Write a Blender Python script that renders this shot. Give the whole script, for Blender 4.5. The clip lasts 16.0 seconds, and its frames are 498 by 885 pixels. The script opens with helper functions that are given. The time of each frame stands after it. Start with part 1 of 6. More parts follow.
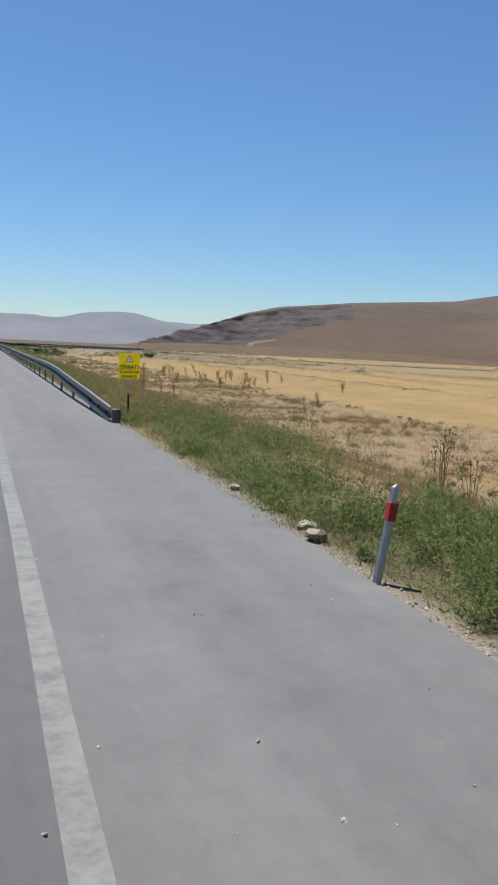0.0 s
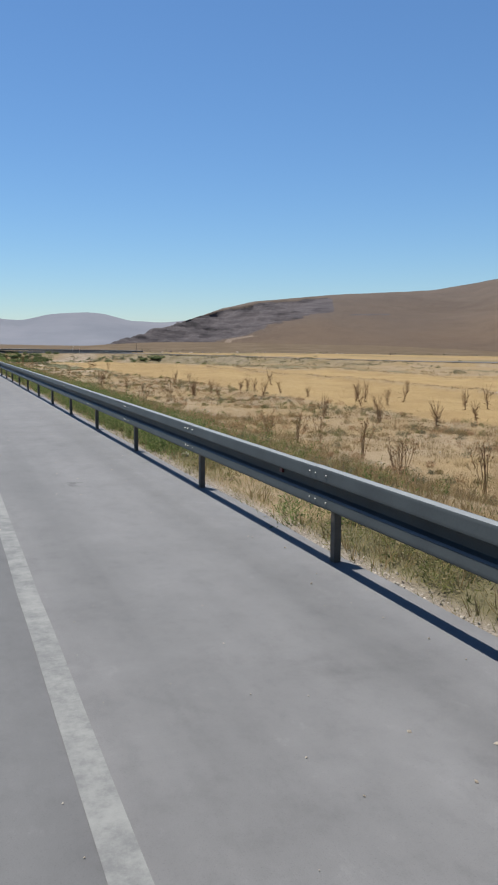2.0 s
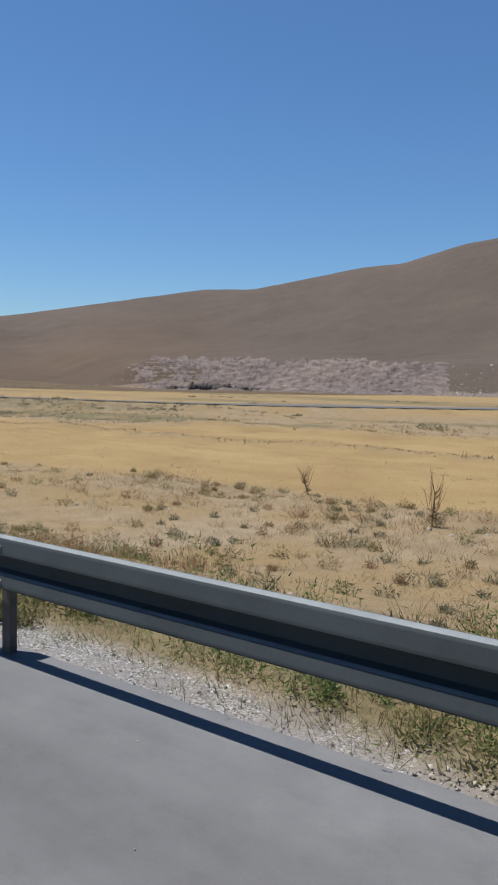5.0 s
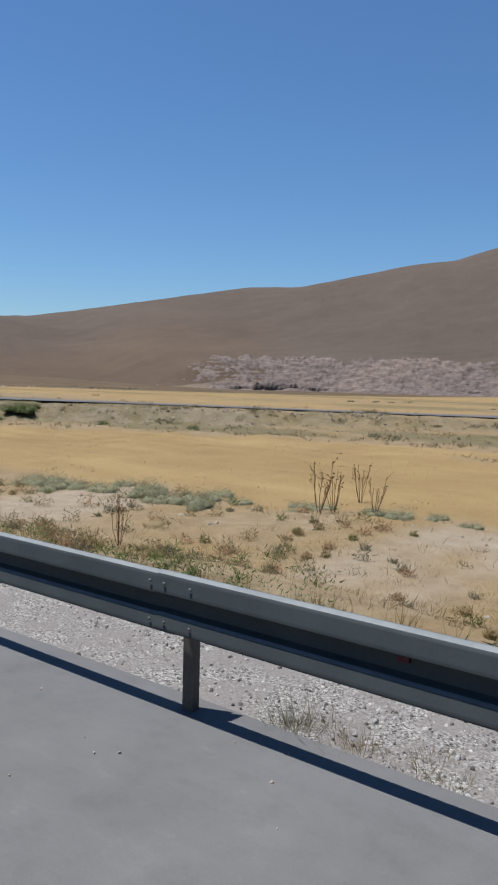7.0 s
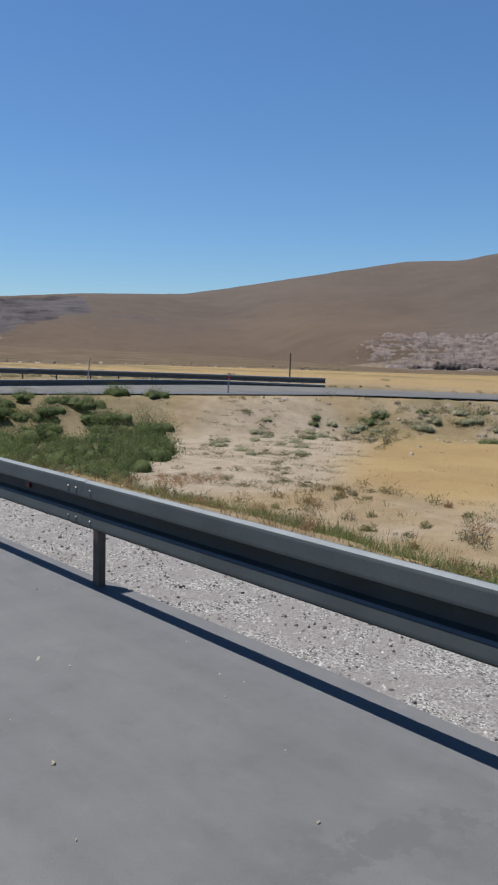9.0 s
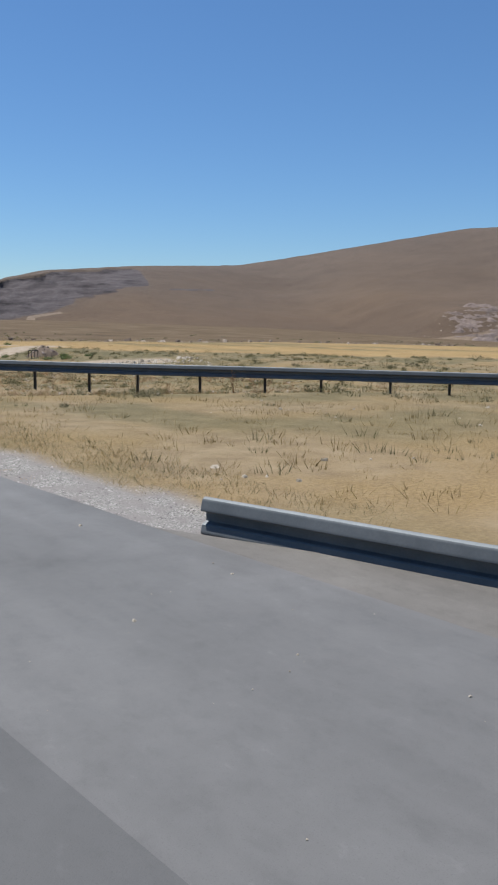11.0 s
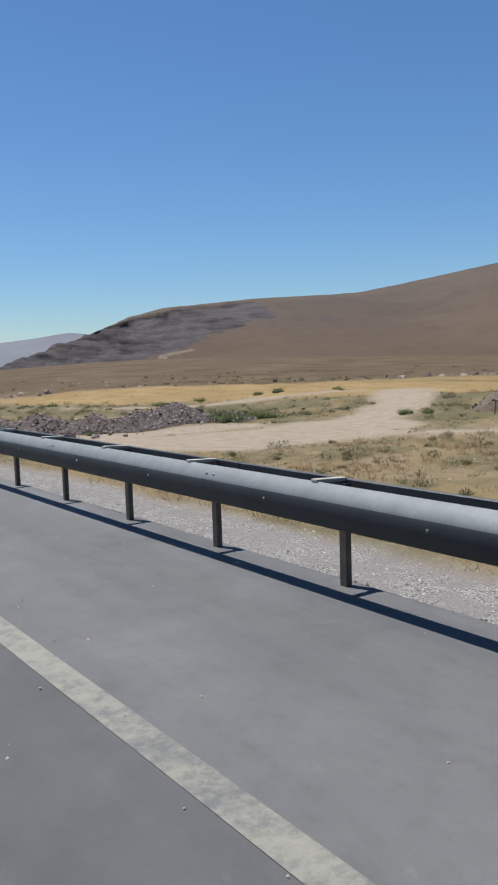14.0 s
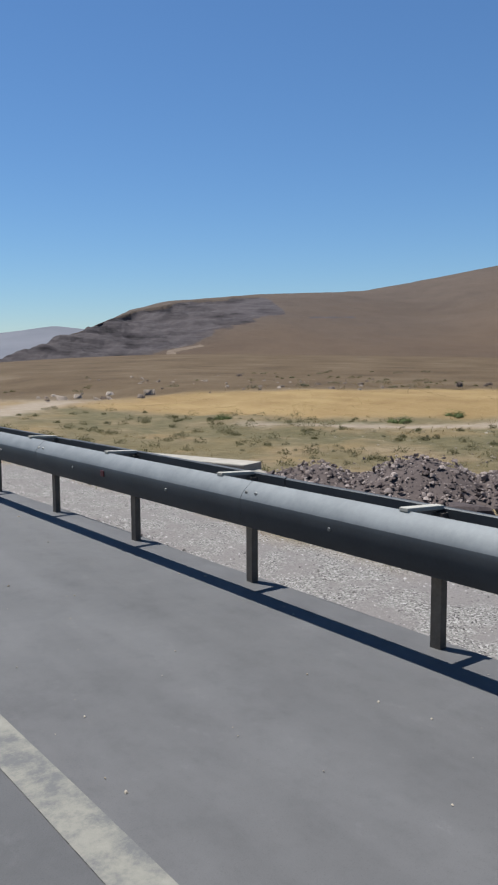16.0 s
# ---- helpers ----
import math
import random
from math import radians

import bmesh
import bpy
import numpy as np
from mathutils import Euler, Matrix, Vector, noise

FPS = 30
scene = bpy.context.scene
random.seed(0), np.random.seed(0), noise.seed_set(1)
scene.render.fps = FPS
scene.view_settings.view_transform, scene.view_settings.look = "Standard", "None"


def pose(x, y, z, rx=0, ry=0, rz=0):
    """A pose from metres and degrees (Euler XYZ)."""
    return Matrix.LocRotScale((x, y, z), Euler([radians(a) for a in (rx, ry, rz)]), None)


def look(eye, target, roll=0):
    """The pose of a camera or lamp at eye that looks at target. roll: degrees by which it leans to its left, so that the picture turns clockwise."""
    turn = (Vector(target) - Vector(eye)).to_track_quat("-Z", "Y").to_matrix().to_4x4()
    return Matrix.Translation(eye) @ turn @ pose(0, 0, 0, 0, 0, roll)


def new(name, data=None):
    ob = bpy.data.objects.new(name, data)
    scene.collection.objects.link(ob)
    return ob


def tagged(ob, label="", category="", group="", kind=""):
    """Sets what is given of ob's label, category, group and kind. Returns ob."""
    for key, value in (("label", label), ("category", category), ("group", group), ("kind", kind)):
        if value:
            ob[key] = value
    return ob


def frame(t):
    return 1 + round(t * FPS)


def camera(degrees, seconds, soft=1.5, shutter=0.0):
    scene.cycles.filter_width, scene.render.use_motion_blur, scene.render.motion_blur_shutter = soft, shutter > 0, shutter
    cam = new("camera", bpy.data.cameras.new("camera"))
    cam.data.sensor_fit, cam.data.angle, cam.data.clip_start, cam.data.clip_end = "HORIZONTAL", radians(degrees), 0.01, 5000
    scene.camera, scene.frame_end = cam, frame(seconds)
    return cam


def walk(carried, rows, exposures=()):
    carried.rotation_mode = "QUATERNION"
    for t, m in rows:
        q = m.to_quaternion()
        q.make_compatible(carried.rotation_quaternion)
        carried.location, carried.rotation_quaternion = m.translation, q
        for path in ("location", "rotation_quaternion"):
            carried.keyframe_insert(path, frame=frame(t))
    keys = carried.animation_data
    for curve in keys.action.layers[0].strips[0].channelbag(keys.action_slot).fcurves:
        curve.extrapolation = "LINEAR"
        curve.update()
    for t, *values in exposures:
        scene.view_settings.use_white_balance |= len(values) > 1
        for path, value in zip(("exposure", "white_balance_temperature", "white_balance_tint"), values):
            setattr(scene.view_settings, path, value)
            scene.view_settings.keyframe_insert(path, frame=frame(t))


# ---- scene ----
# camera: a straight drive along the road, looking out to the right
cam = camera(34.17, 16.0, 2.1)
PATH = [
    (0.0, (0.379, 2.394, 1.823), (3.517, 11.817, 0.653), 2.14),
    (0.5, (0.247, 11.328, 1.799), (3.461, 20.726, 0.639), 1.67),
    (1.0, (0.157, 20.256, 1.794), (3.476, 29.625, 0.695), 0.72),
    (1.5, (0.094, 29.336, 1.855), (3.426, 38.708, 0.825), 0.18),
    (2.0, (0.001, 38.660, 1.923), (3.491, 47.953, 0.715), 0.20),
    (2.5, (-0.048, 48.182, 1.958), (4.240, 57.136, 0.763), -1.35),
    (3.0, (-0.057, 57.927, 1.978), (6.403, 65.539, 1.414), 0.65),
    (3.5, (-0.086, 67.605, 1.942), (7.058, 74.576, 1.343), 1.03),
    (4.0, (-0.088, 77.205, 1.909), (7.488, 83.689, 1.159), 1.32),
    (4.2, (-0.107, 81.072, 1.901), (7.650, 87.351, 1.266), 1.55),
    (6.3, (-0.417, 120.568, 2.035), (7.787, 126.184, 0.956), -0.09),
    (6.5, (-0.411, 124.320, 2.036), (7.842, 129.864, 0.966), -0.60),
    (7.0, (-0.365, 133.702, 2.025), (7.401, 139.954, 1.250), 1.47),
    (7.5, (-0.267, 143.112, 1.983), (6.921, 149.973, 0.862), 1.46),
    (8.0, (-0.147, 152.678, 1.934), (6.703, 159.899, 0.967), 1.69),
    (8.5, (-0.067, 162.122, 1.883), (6.624, 169.472, 0.787), 1.20),
    (9.0, (-0.139, 171.504, 1.867), (6.494, 178.908, 0.783), 1.52),
    (9.5, (-0.245, 180.806, 1.894), (6.243, 188.345, 0.859), 0.78),
    (10.0, (-0.462, 190.137, 1.908), (5.847, 197.826, 0.867), 1.35),
    (10.2, (-0.571, 193.853, 1.913), (5.703, 201.536, 0.642), 0.52),
    (12.3, (-2.451, 232.238, 1.948), (3.776, 239.931, 0.515), 1.71),
    (12.5, (-2.685, 235.824, 1.956), (3.358, 243.689, 0.680), 0.71),
    (13.0, (-3.315, 245.071, 1.991), (2.610, 253.014, 0.648), -0.88),
    (13.5, (-3.884, 254.487, 2.006), (1.778, 262.663, 0.963), -0.97),
    (14.0, (-4.344, 263.904, 1.979), (1.018, 272.282, 0.951), -1.77),
    (14.5, (-4.760, 273.268, 1.980), (0.757, 281.545, 0.959), -1.88),
    (15.0, (-5.088, 282.775, 1.934), (0.453, 291.048, 1.014), -1.65),
    (15.5, (-5.400, 292.254, 1.896), (0.178, 300.498, 0.932), -1.13),
    (16.0, (-5.751, 301.724, 1.903), (-0.182, 309.963, 0.848), -0.40),
]
walk(cam, [(t, look(eye, target, roll)) for t, eye, target, roll in PATH], [(0.0, 1.1, 6000, 6), (2.4, 1.1, 6000, 6), (3.6, 1.02, 5820, 6), (9.05, 0.97, 5830, 6), (9.5, 1.06, 5840, 6), (10.2, 1.06, 5840, 6), (12.3, 0.98, 5850, 6), (16.0, 0.96, 5850, 6)])

# ---- light ----
SUN_AZ, SUN_EL = radians(-22.5), radians(70.5)
SUN = Vector((math.sin(SUN_AZ) * math.cos(SUN_EL), math.cos(SUN_AZ) * math.cos(SUN_EL), math.sin(SUN_EL)))
world = bpy.data.worlds.new("sky")
scene.world = world
world.use_nodes = True
wn = world.node_tree.nodes
sky = wn.new("ShaderNodeTexSky")
sky.sky_type, sky.sun_disc = "NISHITA", False
sky.sun_elevation, sky.sun_rotation = SUN_EL, SUN_AZ
sky.altitude, sky.air_density, sky.dust_density, sky.ozone_density = 1100, 1.25, 0.03, 9.0
wn["Background"].inputs["Strength"].default_value = 0.0485
world.node_tree.links.new(sky.outputs["Color"], wn["Background"].inputs["Color"])
sun_data = bpy.data.lights.new("sun", "SUN")
sun_data.energy, sun_data.angle, sun_data.color = 4.6, radians(0.53), (1.0, 0.92, 0.82)
sun = new("sun", sun_data)
sun.matrix_world = look(SUN * 300, (0, 0, 0))

# ---- materials ----


def material(name, rough=0.8, metal=0.0, spec=0.3):
    m = bpy.data.materials.new(name)
    m.use_nodes = True
    b = m.node_tree.nodes["Principled BSDF"]
    b.inputs["Roughness"].default_value = rough
    b.inputs["Metallic"].default_value = metal
    b.inputs["Specular IOR Level"].default_value = spec
    return m


def node(m, kind, **values):
    n = m.node_tree.nodes.new(kind)
    for k, v in values.items():
        n.inputs[k].default_value = v
    return n


def link(m, a, b):
    m.node_tree.links.new(a, b)


def coords(m, scale=(1, 1, 1)):
    g = node(m, "ShaderNodeNewGeometry")
    mp = node(m, "ShaderNodeMapping", Scale=scale)
    link(m, g.outputs["Position"], mp.inputs["Vector"])
    return mp.outputs["Vector"]


def noise_of(m, scale, detail=4.0, rough=0.55, stretch=(1, 1, 1)):
    n = node(m, "ShaderNodeTexNoise", Scale=scale, Detail=detail, Roughness=rough)
    link(m, coords(m, stretch), n.inputs["Vector"])
    return n.outputs["Fac"]


def ramp(m, fac, stops):
    r = m.node_tree.nodes.new("ShaderNodeValToRGB")
    e = r.color_ramp.elements
    while len(e) < len(stops):
        e.new(0.5)
    for x, (p, c) in zip(e, stops):
        x.position, x.color = p, (*c, 1) if len(c) == 3 else c
    link(m, fac, r.inputs["Fac"])
    return r.outputs["Color"]


def grey(v):
    return (v, v, v)


def mix(m, fac, a, b, how="MIX"):
    n = m.node_tree.nodes.new("ShaderNodeMix")
    n.data_type, n.blend_type = "RGBA", how
    for sock, val in ((n.inputs[0], fac), (n.inputs[6], a), (n.inputs[7], b)):
        if isinstance(val, (int, float)):
            sock.default_value = val
        elif isinstance(val, tuple):
            sock.default_value = (*val, 1)
        else:
            link(m, val, sock)
    return n.outputs[2]


def maths(m, op, a, b=0.0):
    n = m.node_tree.nodes.new("ShaderNodeMath")
    n.operation = op
    for sock, val in zip(n.inputs, (a, b)):
        if isinstance(val, (int, float)):
            sock.default_value = val
        else:
            link(m, val, sock)
    return n.outputs[0]


def bump(m, height, strength=0.4, distance=0.01):
    b = node(m, "ShaderNodeBump", Strength=strength, Distance=distance)
    link(m, height, b.inputs["Height"])
    link(m, b.outputs["Normal"], m.node_tree.nodes["Principled BSDF"].inputs["Normal"])


def base(m, colour, rough=None):
    b = m.node_tree.nodes["Principled BSDF"]
    if isinstance(colour, tuple):
        b.inputs["Base Color"].default_value = (*colour, 1)
    else:
        link(m, colour, b.inputs["Base Color"])
    if rough is not None:
        link(m, rough, b.inputs["Roughness"])
    return m


def varied(name, a, b, scale=3.0, rough=0.8, metal=0.0, spec=0.3, fine=60.0, relief=0.3, depth=0.004):
    """A two-tone surface with broad blotches, fine grain and a little relief."""
    m = material(name, rough, metal, spec)
    broad = noise_of(m, scale, 5)
    grain = noise_of(m, fine, 3)
    f = maths(m, "ADD", maths(m, "MULTIPLY", broad, 0.7), maths(m, "MULTIPLY", grain, 0.3))
    base(m, ramp(m, f, [(0.33, a), (0.67, b)]))
    bump(m, grain, relief, depth)
    return m


def asphalt_material(name="asphalt", tone=(1.015, 0.99, 0.992), spec=0.35):
    m = material(name, 0.75, 0, spec)
    broad = noise_of(m, 0.35, 5, 0.6, (1, 0.25, 1))
    mid = noise_of(m, 3.0, 5, 0.65)
    grain = noise_of(m, 110.0, 3)
    c = ramp(m, broad, [(0.3, (0.0814, 0.0807, 0.0814)), (0.7, (0.1047, 0.1034, 0.1041))])
    c = mix(m, maths(m, "MULTIPLY", mid, 0.5), c, (0.0887, 0.0854, 0.0834))
    along = node(m, "ShaderNodeMapRange")
    xyz = m.node_tree.nodes.new("ShaderNodeSeparateXYZ")
    link(m, coords(m), xyz.inputs[0])
    link(m, xyz.outputs[1], along.inputs["Value"])
    for k, v in (("From Min", 0.0), ("From Max", 340.0)):
        along.inputs[k].default_value = v
    c = mix(m, 1.0, c, ramp(m, along.outputs[0], [(0.0, grey(0.97)), (0.22, grey(0.95)), (0.45, grey(0.82)), (0.6, grey(0.82)), (0.75, grey(0.9)), (0.85, grey(0.82)), (0.95, grey(0.76))]), "MULTIPLY")
    tracks = noise_of(m, 1.1, 4, 0.6, (1, 0.03, 1))
    c = mix(m, 0.8, c, ramp(m, tracks, [(0.32, grey(0.8)), (0.5, grey(1.0)), (0.68, grey(1.15))]), "MULTIPLY")
    blot = noise_of(m, 0.8, 6, 0.7)
    c = mix(m, 0.9, c, ramp(m, blot, [(0.26, grey(0.66)), (0.4, grey(0.92)), (0.58, grey(1.04)), (0.74, grey(1.26))]), "MULTIPLY")
    dabs = noise_of(m, 5.0, 6, 0.75, (1, 0.6, 1))
    c = mix(m, 0.85, c, ramp(m, dabs, [(0.3, grey(0.82)), (0.5, grey(1.0)), (0.6, grey(1.02)), (0.72, grey(1.28))]), "MULTIPLY")
    speck = ramp(m, grain, [(0.3, grey(0.6)), (0.42, grey(1.0)), (0.68, grey(1.0)), (0.78, grey(1.6))])
    c = mix(m, 0.5, c, speck, "MULTIPLY")
    # an oil stain, a spill of pale dust and lesser patches
    patchy = noise_of(m, 7.0, 5, 0.7)
    for px, py, rx, ry, turn, stain in ((-2.6, 276.3, 0.48, 0.95, 0, (0.0326, 0.0319, 0.0316)), (0.4, 257.6, 0.3, 0.35, 0, (0.1601, 0.1467, 0.1267)), (1.6, 49.8, 0.12, 0.2, 0, (0.042, 0.0411, 0.0406)), (2.2, 146.15, 1.25, 0.17, 31, (0.056, 0.0555, 0.056)), (2.05, 146.5, 1.0, 0.12, 31, (0.06, 0.0595, 0.06)), (2.05, 191.9, 0.4, 0.2, 10, (0.05, 0.0495, 0.05)), (2.3, 173.3, 0.5, 0.15, -15, (0.058, 0.0575, 0.058))):
        g = node(m, "ShaderNodeNewGeometry")
        mp = node(m, "ShaderNodeMapping", Location=(px, py, 0), Rotation=(0, 0, radians(turn)), Scale=(rx, ry, 1))
        mp.vector_type = "TEXTURE"
        link(m, g.outputs["Position"], mp.inputs["Vector"])
        ln = m.node_tree.nodes.new("ShaderNodeVectorMath")
        ln.operation = "LENGTH"
        link(m, mp.outputs["Vector"], ln.inputs[0])
        inside = maths(m, "SUBTRACT", 1.25, ln.outputs["Value"])
        f = maths(m, "ADD", maths(m, "MULTIPLY", inside, 0.45), maths(m, "MULTIPLY", maths(m, "SUBTRACT", patchy, 0.5), 2.2))
        c = mix(m, ramp(m, f, [(0.2, grey(0.0)), (0.36, grey(0.85))]), c, stain)
    c = mix(m, 1.0, c, tone, "MULTIPLY")
    base(m, c)
    bump(m, grain, 0.35, 0.003)
    return m


def ground_material():
    m = material("steppe_ground", 0.95, 0, 0.1)
    att = m.node_tree.nodes.new("ShaderNodeAttribute")
    att.attribute_name = "cover"
    sep = m.node_tree.nodes.new("ShaderNodeSeparateColor")
    link(m, att.outputs["Color"], sep.inputs[0])
    broad = noise_of(m, 0.22, 6, 0.6)
    mid = noise_of(m, 1.3, 6, 0.65)
    fine = noise_of(m, 14.0, 5, 0.7)
    dirt = ramp(m, mid, [(0.3, (0.115, 0.084, 0.053)), (0.52, (0.167, 0.126, 0.08)), (0.72, (0.207, 0.162, 0.109))])
    dry = ramp(m, fine, [(0.3, (0.099, 0.067, 0.032)), (0.5, (0.162, 0.112, 0.053)), (0.72, (0.215, 0.157, 0.081))])
    c = mix(m, ramp(m, broad, [(0.42, grey(0.15)), (0.6, grey(0.85))]), dirt, dry)
    straw = ramp(m, maths(m, "ADD", maths(m, "MULTIPLY", fine, 0.45), maths(m, "MULTIPLY", broad, 0.55)), [(0.33, (0.148, 0.098, 0.045)), (0.52, (0.19, 0.133, 0.062)), (0.7, (0.222, 0.163, 0.081))])
    furrow = noise_of(m, 0.55, 5, 0.6, (1, 0.05, 1))
    straw = mix(m, 1.0, straw, ramp(m, furrow, [(0.3, (0.88, 0.86, 0.82)), (0.5, (0.99, 0.98, 0.97)), (0.7, (1.08, 1.08, 1.07))]), "MULTIPLY")
    c = mix(m, sep.outputs[0], c, straw)
    green = ramp(m, maths(m, "ADD", maths(m, "MULTIPLY", mid, 0.5), maths(m, "MULTIPLY", fine, 0.5)), [(0.33, (0.042, 0.039, 0.02)), (0.5, (0.078, 0.068, 0.036)), (0.66, (0.13, 0.106, 0.061))])
    c = mix(m, sep.outputs[1], c, green)
    stones = node(m, "ShaderNodeTexVoronoi", Scale=75.0)
    link(m, coords(m), stones.inputs["Vector"])
    chips = ramp(m, stones.outputs["Color"], [(0.12, (0.03, 0.028, 0.028)), (0.32, (0.12, 0.111, 0.104)), (0.62, (0.177, 0.166, 0.156)), (0.9, (0.3, 0.287, 0.272))])
    dusty = ramp(m, noise_of(m, 2.2, 5, 0.6), [(0.43, grey(0.0)), (0.57, grey(0.85))])
    chips = mix(m, dusty, chips, (0.142, 0.128, 0.123))
    c = mix(m, sep.outputs[2], c, chips)
    pale = ramp(m, mid, [(0.3, (0.168, 0.132, 0.096)), (0.52, (0.204, 0.166, 0.126)), (0.72, (0.238, 0.2, 0.158))])
    c = mix(m, att.outputs["Alpha"], c, pale)
    soil = m.node_tree.nodes.new("ShaderNodeAttribute")
    soil.attribute_name = "soil"
    patch = noise_of(m, 0.06, 6, 0.65)
    brown = ramp(m, patch, [(0.32, (0.05, 0.034, 0.019)), (0.46, (0.069, 0.048, 0.028)), (0.56, (0.08, 0.057, 0.034)), (0.7, (0.105, 0.079, 0.052))])
    c = mix(m, soil.outputs["Fac"], c, brown)
    base(m, c)
    bump(m, maths(m, "ADD", fine, maths(m, "MULTIPLY", mid, 2.0)), 0.6, 0.05)
    return m


def hill_material():
    m = material("hill_steppe", 0.95, 0, 0.1)
    att = m.node_tree.nodes.new("ShaderNodeAttribute")
    att.attribute_name = "rock"
    broad = noise_of(m, 0.006, 6, 0.6)
    mid = noise_of(m, 0.05, 7, 0.68)
    fine = noise_of(m, 0.4, 5, 0.7)
    f = maths(m, "ADD", maths(m, "MULTIPLY", broad, 0.6), maths(m, "MULTIPLY", mid, 0.4))
    c = ramp(m, f, [(0.32, (0.056, 0.0435, 0.036)), (0.5, (0.07, 0.054, 0.0437)), (0.68, (0.084, 0.0645, 0.051))])
    scrub = ramp(m, fine, [(0.28, grey(0.7)), (0.42, grey(1.0)), (0.6, grey(1.0)), (0.75, grey(1.12))])
    c = mix(m, 1.0, c, scrub, "MULTIPLY")
    strata = noise_of(m, 0.03, 6, 0.65, (1, 1, 7))
    rock = ramp(m, strata, [(0.33, (0.019, 0.0165, 0.0175)), (0.42, (0.04, 0.0345, 0.0365)), (0.56, (0.063, 0.0545, 0.056)), (0.75, (0.046, 0.038, 0.0385))])
    dust = m.node_tree.nodes.new("ShaderNodeAttribute")
    dust.attribute_name = "dust"
    soil = ramp(m, fine, [(0.3, (0.1, 0.08, 0.066)), (0.6, (0.142, 0.118, 0.1)), (0.75, (0.18, 0.155, 0.135))])
    df = maths(m, "ADD", dust.outputs["Fac"], maths(m, "MULTIPLY", maths(m, "SUBTRACT", mid, 0.5), 1.2))
    c = mix(m, ramp(m, df, [(0.45, grey(0.0)), (0.6, grey(0.9))]), c, soil)
    streak = noise_of(m, 0.05, 5, 0.65, (1, 1, 0.12))
    rock = mix(m, 0.8, rock, ramp(m, streak, [(0.3, grey(0.72)), (0.5, grey(1.0)), (0.62, grey(1.05)), (0.72, grey(1.25))]), "MULTIPLY")
    edge = maths(m, "ADD", att.outputs["Fac"], maths(m, "MULTIPLY", maths(m, "SUBTRACT", mid, 0.5), 0.6))
    c = mix(m, ramp(m, edge, [(0.45, grey(0.0)), (0.55, grey(1.0))]), c, rock)
    warm = m.node_tree.nodes.new("ShaderNodeAttribute")
    warm.attribute_name = "warm"
    c = mix(m, warm.outputs["Fac"], c, mix(m, 1.0, c, (1.02, 0.93, 0.8), "MULTIPLY"))
    base(m, c)
    bump(m, maths(m, "ADD", mid, fine), 0.5, 1.5)
    return m


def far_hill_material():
    m = material("haze_tinted_hills", 1.0, 0, 0.0)
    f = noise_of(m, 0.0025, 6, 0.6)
    # the blue grey of the haze is put into the base colour
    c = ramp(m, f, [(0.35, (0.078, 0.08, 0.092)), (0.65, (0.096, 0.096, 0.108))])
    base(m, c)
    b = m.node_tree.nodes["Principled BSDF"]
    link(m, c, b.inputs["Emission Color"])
    # a faint glow added to imitate the haze's paleness
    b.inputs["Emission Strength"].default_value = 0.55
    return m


def blade_material(name, a, b, c):
    """Thin leaves, which let some light through."""
    m = material(name, 0.75, 0, 0.2)
    g = node(m, "ShaderNodeNewGeometry")
    col = ramp(m, g.outputs["Random Per Island"], [(0.0, a), (0.5, b), (1.0, c)])
    base(m, col)
    t = node(m, "ShaderNodeBsdfTranslucent")
    link(m, col, t.inputs["Color"])
    mx = node(m, "ShaderNodeMixShader", Fac=0.55)
    nodes = m.node_tree.nodes
    link(m, nodes["Principled BSDF"].outputs[0], mx.inputs[1])
    link(m, t.outputs[0], mx.inputs[2])
    link(m, mx.outputs[0], nodes["Material Output"].inputs["Surface"])
    return m


def stone_material(name, a, b, c):
    m = material(name, 0.9, 0, 0.2)
    g = node(m, "ShaderNodeNewGeometry")
    o = m.node_tree.nodes.new("ShaderNodeObjectInfo")
    r = maths(m, "FRACT", maths(m, "ADD", g.outputs["Random Per Island"], o.outputs["Random"]))
    n = noise_of(m, 9.0, 5, 0.65)
    col = ramp(m, r, [(0.0, a), (0.5, b), (1.0, c)])
    col = mix(m, 0.6, col, ramp(m, n, [(0.3, grey(0.7)), (0.7, grey(1.25))]), "MULTIPLY")
    base(m, col)
    bump(m, n, 0.5, 0.02)
    return m


def worn_paint(name, road, a, b):
    """Road paint rubbed through to the asphalt in spots and at its rims."""
    m = material(name, 0.75, 0, 0.3)
    wear = noise_of(m, 6.0, 7, 0.75)
    broad = noise_of(m, 0.7, 4, 0.6)
    f = maths(m, "ADD", maths(m, "MULTIPLY", wear, 0.6), maths(m, "MULTIPLY", broad, 0.4))
    base(m, ramp(m, f, [(0.41, road), (0.52, a), (0.64, b)]))
    bump(m, noise_of(m, 120.0, 2), 0.3, 0.003)
    return m


ASPHALT = asphalt_material()
LANE = asphalt_material("travelled_asphalt", (0.72, 0.71, 0.72))
DUSTY_ASPHALT = asphalt_material("dusty_asphalt", (1.3, 1.22, 1.14), 0.05)
GROUND = ground_material()
HILL = hill_material()
FAR_HILL = far_hill_material()
PAINT = worn_paint("worn_road_paint", (0.0870, 0.0861, 0.0853), (0.1305, 0.1288, 0.1235), (0.1566, 0.1540, 0.1462))
FRESH_PAINT = worn_paint("white_road_paint", (0.14, 0.138, 0.134), (0.22, 0.218, 0.21), (0.27, 0.266, 0.256))
OLD_PAINT = worn_paint("dusty_road_paint", (0.0862, 0.0845, 0.0827), (0.1540, 0.1452, 0.1232), (0.1848, 0.1742, 0.1478))
